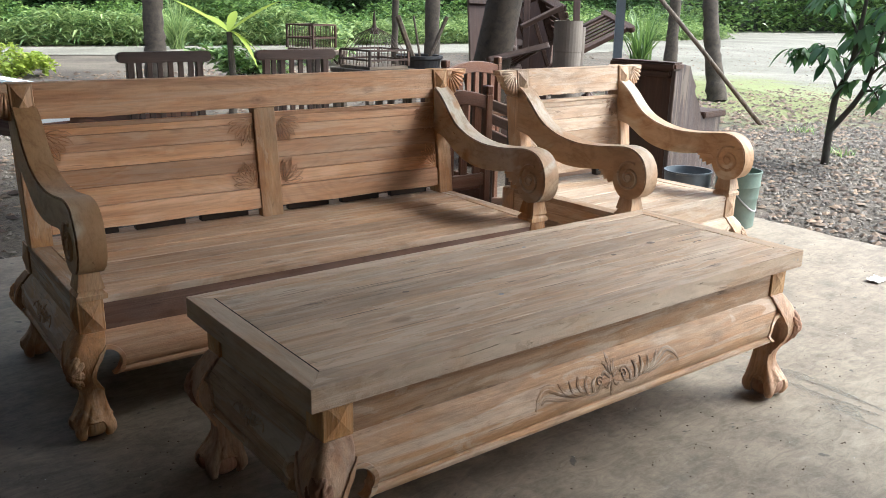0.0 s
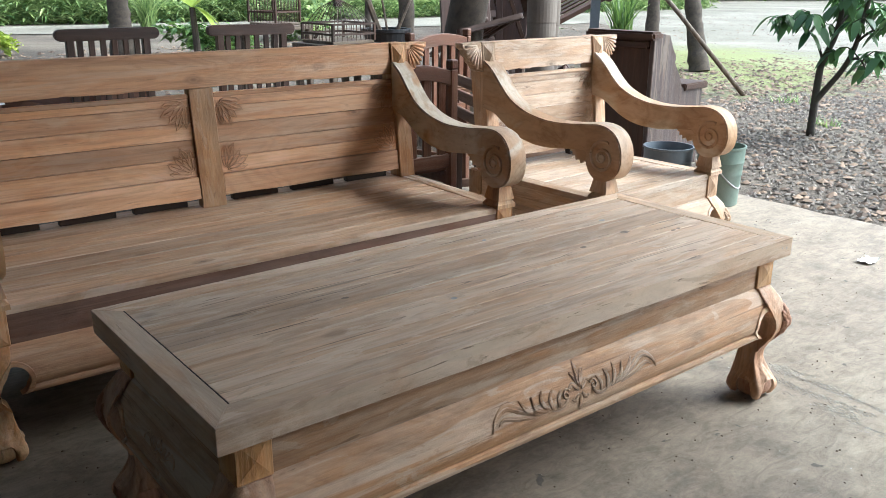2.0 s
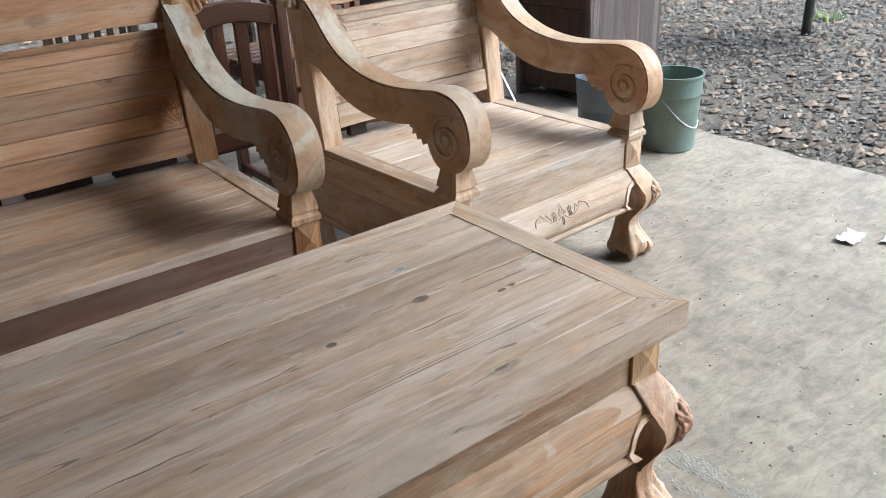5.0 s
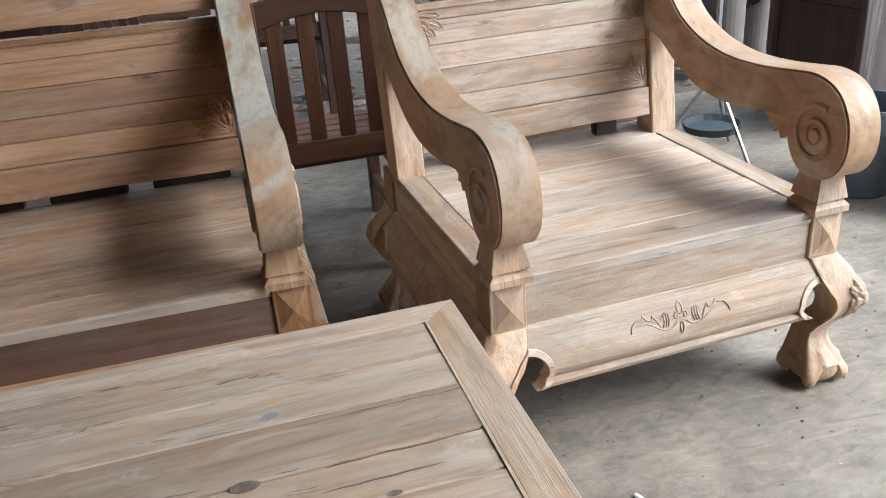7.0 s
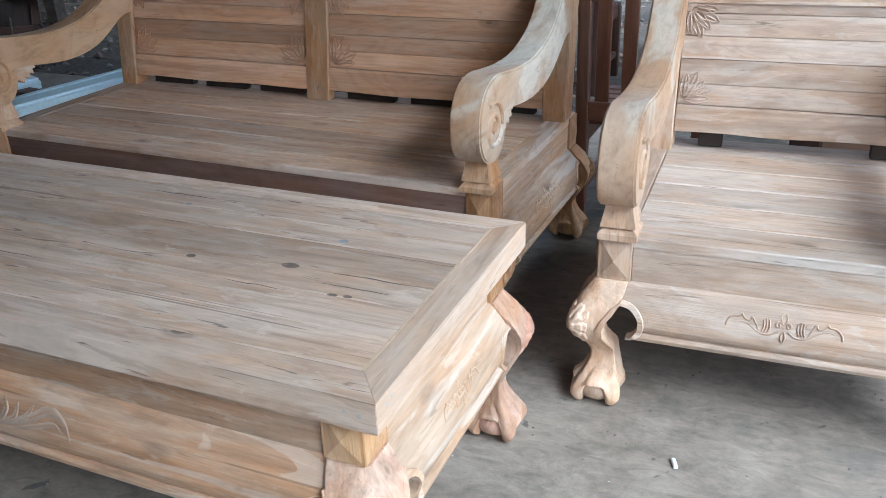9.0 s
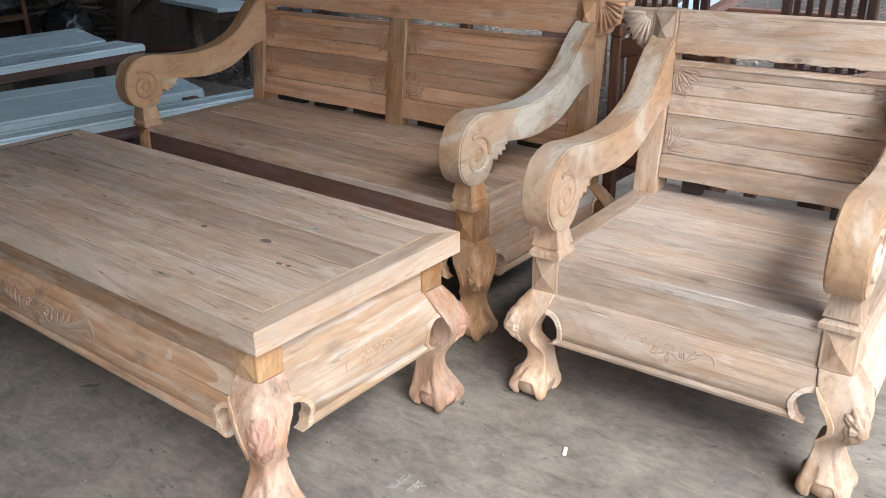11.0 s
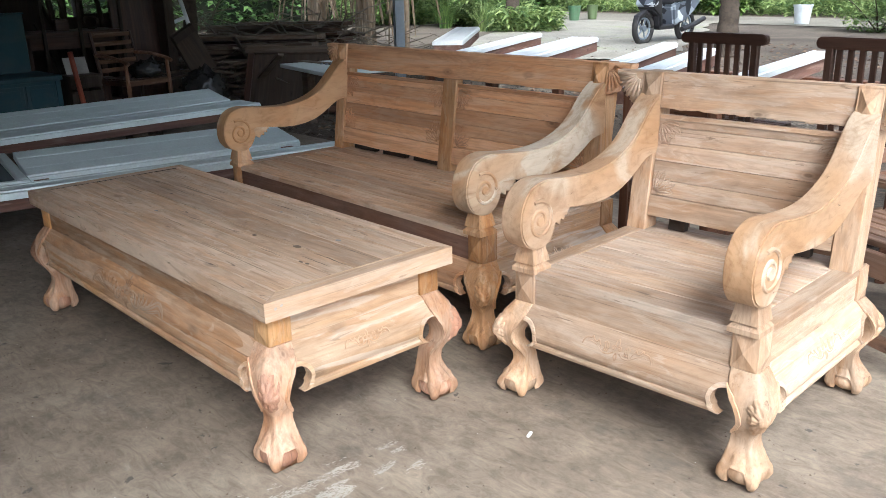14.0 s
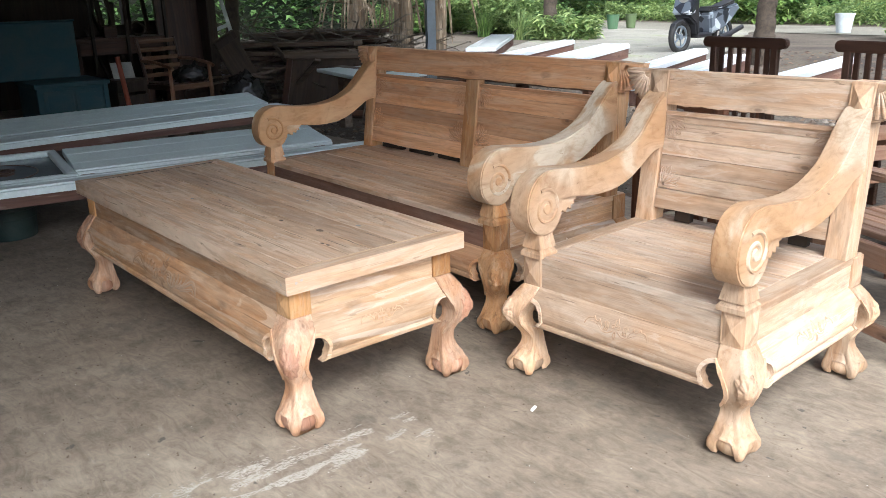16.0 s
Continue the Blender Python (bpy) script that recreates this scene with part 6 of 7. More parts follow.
e = root("spray_stand", aim(2.93, 1.98, 0, 15), "thin metal stand with splayed legs, paint-stained", "stand")
for a in (0.4, 2.5, 4.6):
    part("leg", tube([(0.0, 0.0, 0.3), (0.2 * math.cos(a), 0.2 * math.sin(a), 0.006)], 0.007, 6), galv, e)
part("pole", tube([(0, 0, 0.28), (0, 0, 0.8)], 0.01, 8), galv, e)
part("pan", lathe([(0.07, 0.1), (0.09, 0.104), (0.1, 0.13), (0.094, 0.13), (0.08, 0.112)], 18), painted("blue_stained_tin", (0.03, 0.04, 0.045), 0.75), e)



def scrap(x, y, s, seed, z=0.0):
    r = random.Random(seed)
    bm = bmesh.new()
    n = 5
    g = [[bm.verts.new((s * (i / n - 0.5) * r.uniform(0.9, 1.1), s * 0.6 * (j / n - 0.5) * r.uniform(0.8, 1.2), 0.003 + r.uniform(0, s * 0.12))) for j in range(n + 1)] for i in range(n + 1)]
    for i in range(n):
        for j in range(n):
            bm.faces.new((g[i][j], g[i + 1][j], g[i + 1][j + 1], g[i][j + 1]))
    o = tagged(part("paper_scrap", bm, paper), "crumpled scrap of white paper on the concrete", "paper", "paper scraps")
    o.matrix_world = Matrix.Translation((x, y, z)) @ Matrix.Rotation(r.uniform(0, 6), 4, "Z")


scrap(2.955, 0.385, 0.1, 1)
scrap(3.03, 0.29, 0.085, 2)
bm = box(-0.014, 0.014, -0.0045, 0.0045, 0.0, 0.007, 0.002)
o = tagged(part("chalk_stub", bm, paper), "small stub of white chalk on the floor", "chalk")
o.matrix_world = aim(1.903, 0.574, 0, 112)

# smear of dried plaster on the floor, in broken streaks
rnd = random.Random(77)
vs, fs = [], []
for k in range(5200):
    t = rnd.random()
    off = rnd.gauss(0, 0.03) if rnd.random() < 0.5 else rnd.choice((-0.045, 0.03, 0.048)) + rnd.gauss(0, 0.008)
    cx = 1.665 + 0.075 * t + off * 1.15
    cy = -0.42 + 0.72 * t - off * 0.15
    if noise.noise(Vector((cx * 30, cy * 9, 4.0))) < -0.08 + 0.3 * t * t:
        continue
    ln, wd = rnd.uniform(0.002, 0.012), rnd.uniform(0.0008, 0.0026)
    a = 1.45 + rnd.gauss(0, 0.3)
    n = 6
    b0 = len(vs)
    for q in range(n):
        th = math.tau * q / n
        u, w = ln * math.cos(th) * rnd.uniform(0.5, 1), wd * math.sin(th) * rnd.uniform(0.5, 1)
        vs.append((cx + u * math.cos(a) - w * math.sin(a), cy + u * math.sin(a) + w * math.cos(a), 0.0003))
    vs.append((cx, cy, 0.001))
    fs += [(b0 + q, b0 + (q + 1) % n, b0 + n) for q in range(n)]
raw("plaster_smear", vs, fs, painted("dried_plaster", (0.42, 0.385, 0.33), 0.9, amount=0.3), "smear of dried pale plaster on the concrete floor", "plaster", "stuff")
vs, fs = [], []
for k in range(900):
    cx, cy = rnd.uniform(-0.6, 3.3), rnd.uniform(-1.0, 1.0)
    s = rnd.uniform(0.0015, 0.005)
    b0 = len(vs)
    vs += [(cx + s, cy, 0.0005), (cx - s * 0.6, cy + s * 0.8, 0.0005), (cx - s * 0.5, cy - s * 0.8, 0.0005), (cx, cy, s * 0.9)]
    fs += [(b0, b0 + 1, b0 + 3), (b0 + 1, b0 + 2, b0 + 3), (b0 + 2, b0, b0 + 3)]
raw("wood_crumbs", vs, fs, painted("crumbs", (0.16, 0.12, 0.09), 0.9), "scattered crumbs and grit on the floor", "grit", "stuff")


vs, fs = [], []
for k in range(90):
    cx, cy = rnd.uniform(-0.4, 3.3), rnd.uniform(-1.0, 1.0)
    s = rnd.uniform(0.0008, 0.0022)
    b0 = len(vs)
    n = 6
    vs += [(cx + s * rnd.uniform(0.6, 1.2) * math.cos(math.tau * q / n), cy + s * rnd.uniform(0.6, 1.2) * math.sin(math.tau * q / n), 0.0003) for q in range(n)] + [(cx, cy, 0.0012)]
    fs += [(b0 + q, b0 + (q + 1) % n, b0 + n) for q in range(n)]
raw("paint_specks", vs, fs, paper, "tiny white paint specks on the concrete", "paint", "stuff")


# ---- planters, cages and heaped furniture ----
clay = painted("grey_brown_pipe", (0.2, 0.165, 0.135), 0.8, grime=(0.11, 0.09, 0.075), amount=0.5)
for x, y, r, h in ((3.62, 2.98, 0.095, 1.05), (3.98, 3.28, 0.085, 1.0)):
    e = root("pipe_planter", Matrix.Translation((x, y, GZ)), "tall grey-brown pipe standing on end", "pipe", "standing pipes")
    part("pipe", lathe([(r, 0), (r, h * 0.8), (r * 1.03, h * 0.81), (r * 1.03, h), (r * 0.92, h), (r * 0.9, h * 0.1)], 28), clay, e, smooth=False)


def bird_cage(m, w, h, dome, label):
    e = root("bird_cage", m, label, "cage", "bird cages")
    part("floor_tray", box(-w / 2, w / 2, -w / 2, w / 2, 0, 0.02, 0.003), grey_wood, e)
    for x in (-1, 1):
        for y in (-1, 1):
            part("post", box(x * w / 2 - 0.008, x * w / 2 + 0.008, y * w / 2 - 0.008, y * w / 2 + 0.008, 0.02, h, 0.001), dark_wood_z, e)
    bm = bmesh.new()
    for k in range(1, 9):
        u = -w / 2 + w * k / 9
        for p, q in (((u, -w / 2), (u, -w / 2)), ((u, w / 2), (u, w / 2)), ((-w / 2, u), (-w / 2, u)), ((w / 2, u), (w / 2, u))):
            tube([(*p, 0.02), (*q, h)], 0.002, 4, bm)
        if dome:
            for s in (-1, 1):
                tube([(u, s * w / 2, h), (u * 0.6, s * w * 0.3, h + 0.09), (u * 0.15, 0, h + 0.14)], 0.002, 4, bm)
    tagged(part("wires", bm, dark_wood, e), kind="stuff")
    for z in (h * 0.5, h):
        fr = bmesh.new()
        for s in (-1, 1):
            box(-w / 2, w / 2, s * w / 2 - 0.006, s * w / 2 + 0.006, z - 0.006, z + 0.006, 0, 1, fr)
            box(s * w / 2 - 0.006, s * w / 2 + 0.006, -w / 2 + 0.007, w / 2 - 0.007, z - 0.006, z + 0.006, 0, 1, fr)
        part("hoop", fr, dark_wood, e)
    if dome:
        part("finial", tube([(0, 0, h + 0.1), (0, 0, h + 0.16), (0, 0, h + 0.25)], [0.03, 0.012, 0.003], 8), dark_wood, e)
    return e


def stool(m, w, h, label):
    e = root("rough_stool", m, label, "stool", "rough stools")
    part("top", box(-w / 2, w / 2, -w / 2, w / 2, h - 0.03, h, 0.004), grey_wood, e)
    for x in (-1, 1):
        for y in (-1, 1):
            part("leg", box(x * (w / 2 - 0.03) - 0.02, x * (w / 2 - 0.03) + 0.02, y * (w / 2 - 0.03) - 0.02, y * (w / 2 - 0.03) + 0.02, 0, h - 0.03, 0.003), grey_wood, e)


stool(aim(2.59, 4.71, GZ, 20), 0.4, 0.78, "rough grey stool carrying a bird cage")
bird_cage(aim(2.59, 4.71, GZ + 0.78, 20), 0.26, 0.19, False, "small dark square bird cage on a stool")
stool(aim(2.45, 3.6, GZ, 5), 0.42, 0.725, "rough grey stool carrying a domed cage")
bird_cage(aim(2.45, 3.6, GZ + 0.725, 5), 0.32, 0.12, True, "domed wire bird cage on a stool")
black = painted("black_plastic", (0.02, 0.02, 0.024), 0.45, amount=0.2)
stool(aim(2.83, 3.62, GZ, 35), 0.36, 0.58, "rough grey stool carrying a black pot")
e = root("black_pot", aim(2.83, 3.62, GZ + 0.58, 0), "black plastic pot holding sticks and boards", "pot")
part("body", lathe([(0.11, 0), (0.15, 0.19), (0.165, 0.2), (0.165, 0.22), (0.14, 0.22), (0.1, 0.03)], 26), black, e)
for k, (dx, dy, r) in enumerate(((0.16, -0.1, 0.014), (-0.14, 0.06, 0.02), (0.05, 0.14, 0.008))):
    part("stick", tube([(0.02 * k, 0, 0.04), (dx, dy, 0.48)], r, 6), grey_wood, e)

bark = painted("bark", (0.075, 0.056, 0.04), 0.9, grime=(0.025, 0.02, 0.015), amount=0.9, scale=16.0, relief=0.9)
heap_label = "dark stained chair thrown onto a heap of old furniture"
for k, (x, y, z, yaw, lx, ly) in enumerate(((3.75, 3.6, 0.05, 30, 150, 20), (4.05, 3.85, 0.22, 100, 60, -30), (3.75, 4.05, 0.15, 200, -70, 40), (3.55, 3.75, 0.0, 60, 10, 0), (4.2, 4.3, 0.0, 160, 12, 0))):
    c = copy_thing(b1, aim(x, y, GZ + z + (0.45 if abs(lx) > 40 else 0), yaw, lx, ly))
    tagged(c, heap_label if abs(lx) > 40 else "dark stained chair standing among old furniture", "chair", "heaped chairs")
for k, (x, y, w, h, yaw, l1) in enumerate(((3.9, 4.0, 0.4, 1.3, -30, -22), (4.3, 4.3, 0.6, 1.5, -60, -15))):
    leaning_board(aim(x, y, GZ, yaw, l1), w, h, 0.06, dark_wood_z, "dark stained board leaning on a heap of furniture")
e = root("leaning_log", Matrix.Translation((3.33, 3.55, GZ)), "thick dark tree log leaning over a heap of furniture", "log")
part("log", tube(spline([(0, 0, 0), (0.05, -0.03, 0.6), (0.13, -0.09, 1.2), (0.3, -0.14, 2.2)], 6), [0.15 - 0.002 * k for k in range(19)], 14), bark, e, smooth=True)
e = root("window_frame", aim(3.95, 3.45, GZ, -40, -18), "empty dark wooden window frame leaning on a heap", "frame")
for x in (-0.22, 0.17):
    part("stile", box(x, x + 0.05, -0.02, 0.02, 0, 1.3, 0.003), dark_wood_z, e)
for z in (0.0, 0.65, 1.25):
    part("rail", box(-0.169, 0.169, -0.018, 0.018, z, z + 0.05, 0.003), dark_wood, e)


# ---- plants ----
leaf_dark = leafy("leaf_dark", (0.016, 0.045, 0.014), (0.11, 0.2, 0.055), 0.42)
leaf_mid = leafy("leaf_mid", (0.03, 0.085, 0.02), (0.23, 0.34, 0.09), 0.42, 0.35)
leaf_light = leafy("leaf_light", (0.07, 0.15, 0.04), (0.42, 0.52, 0.2), 0.42, 0.4)
leaf_yellow = leafy("leaf_yellow", (0.28, 0.38, 0.06), (0.45, 0.52, 0.08), through=0.4)
leaf_blue = leafy("leaf_bluegreen", (0.03, 0.085, 0.03), (0.12, 0.23, 0.07), 0.45, 0.3)
dry_leaf = leafy("dead_leaves", (0.05, 0.033, 0.024), (0.26, 0.18, 0.12), 0.8, 0.05)
gravel = leafy("gravel_stones", (0.06, 0.05, 0.042), (0.24, 0.205, 0.17), 0.85, 0.0)


def leaf_mesh(points, normals_up, rng, lo, hi, slim=0.35, droop=0.3):
    """Vertices and faces of folded leaves at points; directions random, upness 0..1."""
    n = len(points)
    P = np.asarray(points)
    az = rng.uniform(0, math.tau, n)
    el = rng.uniform(-0.6, 0.9, n) * (1 - normals_up) + 0.4 * normals_up
    L = rng.uniform(lo, hi, n)
    d = np.stack([np.cos(az) * np.cos(el), np.sin(az) * np.cos(el), np.sin(el)], 1)
    s = np.stack([-np.sin(az), np.cos(az), rng.uniform(-0.5, 0.5, n)], 1)
    s /= np.linalg.norm(s, axis=1, keepdims=True)
    up = np.cross(d, s)
    W = (L * slim * rng.uniform(0.7, 1.2, n))[:, None]
    Lc = L[:, None]
    base = P
    midp = P + d * Lc * 0.5 - up * Lc * 0.06
    tip = P + d * Lc - np.array([0, 0, 1.0]) * Lc * droop
    left = P + d * Lc * 0.45 + s * W + up * Lc * 0.05
    right = P + d * Lc * 0.45 - s * W + up * Lc * 0.05
    V = np.stack([base, left, tip, right, midp], 1).reshape(-1, 3)
    i = np.arange(n)[:, None] * 5
    F = np.concatenate([i + [0, 1, 4], i + [1, 2, 4], i + [2, 3, 4], i + [3, 0, 4]], 0)
    return V.tolist(), F.tolist()


def cloud(rng, n, center, size, lumps=9):
    """Points in a lumpy mass."""
    c = np.asarray(center)
    sz = np.asarray(size)
    L = rng.uniform(-0.75, 0.75, (lumps, 3)) * sz
    k = rng.integers(0, lumps, n)
    v = rng.normal(0, 1, (n, 3))
    v /= np.linalg.norm(v, axis=1, keepdims=True)
    r = rng.uniform(0.3, 1.0, (n, 1)) ** 0.5
    return c + L[k] + v * r * sz * 0.45


def bush(name, x, y, size, n, mat, lo, hi, seed, label, zc=None, z0=GZ, slim=0.35):
    rng = np.random.default_rng(seed)
    zc = size[2] if zc is None else zc
    p = cloud(rng, n, (0, 0, zc), size)
    p[:, 2] = np.abs(p[:, 2]) + 0.02
    e = root(name, Matrix.Translation((x, y, z0)), label, name.replace("_", " "), name + "s")
    bm = bmesh.new()
    for k in range(7):
        a = math.tau * k / 7 + 0.3
        tube(spline([(0.02 * math.cos(a), 0.02 * math.sin(a), 0), (size[0] * 0.3 * math.cos(a), size[1] * 0.3 * math.sin(a), zc * 0.7), (size[0] * 0.6 * math.cos(a), size[1] * 0.6 * math.sin(a), zc * 1.25)], 4), [0.014] * 5 + [0.008] * 4, 5, bm)
    tagged(part("stems", bm, bark, e), kind="stuff")
    V, F = leaf_mesh(p, 0.2, rng, lo, hi, slim)
    raw("crown", V, F, mat, "", "", "stuff", "", e)
    return e


# hedge beyond the road, in overlapping stretches
rng = np.random.default_rng(12)


def hedge(name, path, depth, height, n, mat, lo, hi, label, base=0.0, slim=0.35):
    P = np.asarray(path, float)
    seg = rng.integers(0, len(P) - 1, n)
    t = rng.uniform(0, 1, (n, 1))
    a = P[seg] + (P[seg + 1] - P[seg]) * t
    d = P[seg + 1] - P[seg]
    q = np.stack([-d[:, 1], d[:, 0]], 1)
    q /= np.linalg.norm(q, axis=1, keepdims=True)
    across = rng.uniform(0, 1, (n, 1))
    xy = a + q * across * depth
    wave = 0.55 + 0.45 * np.array([noise.noise(Vector((x * 0.55, y * 0.55, 1.7))) for x, y in xy])
    z = GZ + base + rng.uniform(0, 1, n) ** 0.8 * height * wave * 1.4
    V, F = leaf_mesh(np.column_stack([xy, z]), 0.2, rng, lo, hi, slim)
    raw(name, V, F, mat, label, "hedge", "stuff")


hedge("tall_grass", [(-30, 25), (-13, 22.2), (3.2, 20.8), (8.2, 19.7), (12, 19.2), (20, 19.0), (30, 19.5)], 1.8, 0.8, 60000, leaf_light, 0.08, 0.34, "bright wild grass and weeds along the road", 0, 0.1)
hedge("weeds", [(-30, 26.2), (-13, 23.4), (3.4, 22.0), (8.6, 20.9), (12.4, 20.4), (21, 20.2), (31, 20.8)], 2.4, 1.3, 70000, leaf_mid, 0.05, 0.17, "dense green weeds and shrubs behind the road", 0)
hedge("thicket", [(-34, 29), (-12, 25.5), (4, 24), (12.5, 22.6), (22, 22.2), (33, 23)], 3.0, 6.0, 80000, leaf_dark, 0.1, 0.27, "dark green thicket closing the view", 0)
hedge("thicket_west", [(-16, -2), (-16, 9), (-17.5, 18), (-15, 25)], 3.0, 4.6, 30000, leaf_dark, 0.1, 0.26, "dark green thicket behind the timber", 0)
hedge("yard_shrubs", [(28, 26), (44, 25.5), (56, 20), (60, 2), (52, -16)], 3.5, 4.6, 32000, leaf_mid, 0.16, 0.42, "green shrubs at the far side of the yard", 0)
hedge("verge", [(-17, 13.6), (-13.5, 14.6), (-11.4, 14.3), (-9.8, 12.8)], 1.4, 0.75, 14000, leaf_light, 0.1, 0.3, "bright green grassy verge beside the driveway", 0, 0.14)
# near-black block behind the thicket: puts shade into its gaps and blocks low sky
backdrop_edge = [(-17.8, -4), (-17.8, 10), (-19.5, 19), (-17, 28), (3, 26.6), (12.5, 25.2), (24, 25), (34, 26), (46, 29), (60, 24), (66, 2), (60, -20), (80, -20), (80, 45), (-34, 45), (-34, -4)]
tagged(part("backdrop", prism(backdrop_edge, "z", GZ - 0.1, 13.0), painted("wood_shade", (0.012, 0.022, 0.01), 1.0, amount=0.3, scale=0.8)), "near-black block for the shade between distant trees", "trees", "", "structure")


def trunk(name, x, y, h, r, mat, label, rings=0, bend=0.1, seed=1):
    e = root(name, Matrix.Translation((x, y, GZ)), label, "tree", "trees")
    rr = random.Random(seed)
    n = 90 if rings else 60
    pts, rad = [], []
    for k in range(n + 1):
        t = k / n
        pts.append((bend * t * t + 0.012 * rr.uniform(-1, 1), bend * 0.5 * math.sin(t * 2), h * t))
        w = 0.8 * r * (1.25 - 0.25 * min(1, t * 8)) * (1 - 0.35 * t)
        rad.append(w * (1 + (0.07 * (k % 4 == 3) + 0.03 * (k % 4 == 2) if rings else 0) + rr.uniform(-0.03, 0.03)))
    soft_smooth(part("trunk", tube(pts, rad, 22), mat, e), 50)
    bm = bmesh.new()
    top = Vector(pts[-1])
    for k in range(6):
        a = math.tau * k / 6 + 0.4
        tube(spline([pts[int(n * 0.75)], top + Vector((0.7 * math.cos(a), 0.7 * math.sin(a), 0.2)), top + Vector((1.5 * math.cos(a), 1.5 * math.sin(a), 0.8))], 4), [r * 0.4, r * 0.36, r * 0.33, r * 0.3, r * 0.26, r * 0.22, r * 0.18, r * 0.14, r * 0.1], 6, bm)
    part("limbs", bm, mat, e)
    g = np.random.default_rng(seed)
    V, F = leaf_mesh(cloud(g, 1500, (top.x, top.y, h + 0.6), (1.7, 1.7, 0.9), 12), 0.2, g, 0.15, 0.35)
    raw("crown", V, F, leaf_mid, "", "", "stuff", "", e)
    return e


trunk("tree", 3.4, 10.62, 5.2, 0.175, bark, "tree with a straight dark brown trunk", 1, 0.1, seed=1)
trunk("tree", 5.9, 7.63, 5.5, 0.125, bark, "tree with a speckled brown trunk", 0, -0.15, seed=2)
trunk("tree", 8.9, 5.4, 4.6, 0.13, bark, "young palm-like tree with a ringed shaggy trunk", 1, 1.3, seed=3)
trunk("tree", 14.8, 10.8, 5.5, 0.16, bark, "tree with a thin grey-brown trunk", 0, 0.05, seed=4)
trunk("tree", -10.1, 13.6, 5.0, 0.19, bark, "tree with a slim dark trunk by the driveway", 1, 0.1, seed=5)
trunk("tree", -3.15, 10.6, 5.0, 0.17, bark, "tree with a straight ringed trunk by the driveway", 1, 0.05, seed=6)
trunk("tree", -6.45, 3.9, 4.8, 0.11, bark, "tree with a dark trunk beside the shed", 0, 0.35, seed=7)
trunk("tree", 6.07, 8.73, 5.0, 0.06, bark, "slender pale sapling trunk", 0, -0.3, seed=8)

# dry banana stems beyond the timber
dry = wood("dry_stem", "z", (0.06, 0.045, 0.03), (0.12, 0.095, 0.065), (0.19, 0.155, 0.11), pale_amount=0.4, rough=0.9)
rnd = random.Random(31)
for k, (x, y) in enumerate(((-9.9, 8.2), (-9.2, 8.6), (-8.6, 8.3), (-9.5, 9.0), (-7.7, 8.3), (-10.6, 8.6))):
    e = root("banana_plant", Matrix.Translation((x, y, GZ)), "dry brown banana stem with hanging dead leaves", "banana plant", "dry banana stems")
    part("stem", tube([(0, 0, 0), (0.05, 0.02, 0.8), (rnd.uniform(-0.2, 0.2), 0, 2.2)], [0.13, 0.1, 0.07], 12), dry, e)
    bm = bmesh.new()
    for q in range(14):
        a = rnd.uniform(0, math.tau)
        z = rnd.uniform(0.7, 2.0)
        r = rnd.uniform(0.2, 0.55)
        tube(spline([(0, 0, z), (r * math.cos(a), r * math.sin(a), z + 0.1), (1.5 * r * math.cos(a), 1.5 * r * math.sin(a), z - rnd.uniform(0.4, 1.0))], 4), [0.012, 0.02, 0.026, 0.03, 0.03, 0.026, 0.02, 0.014, 0.005], 5, bm, 0.25)
    tagged(part("dead_leaf", bm, dry, e), kind="stuff")


sapling_bark = painted("sapling_bark", (0.05, 0.04, 0.03), 0.9, grime=(0.07, 0.08, 0.045), amount=0.6, scale=14.0, relief=0.8)


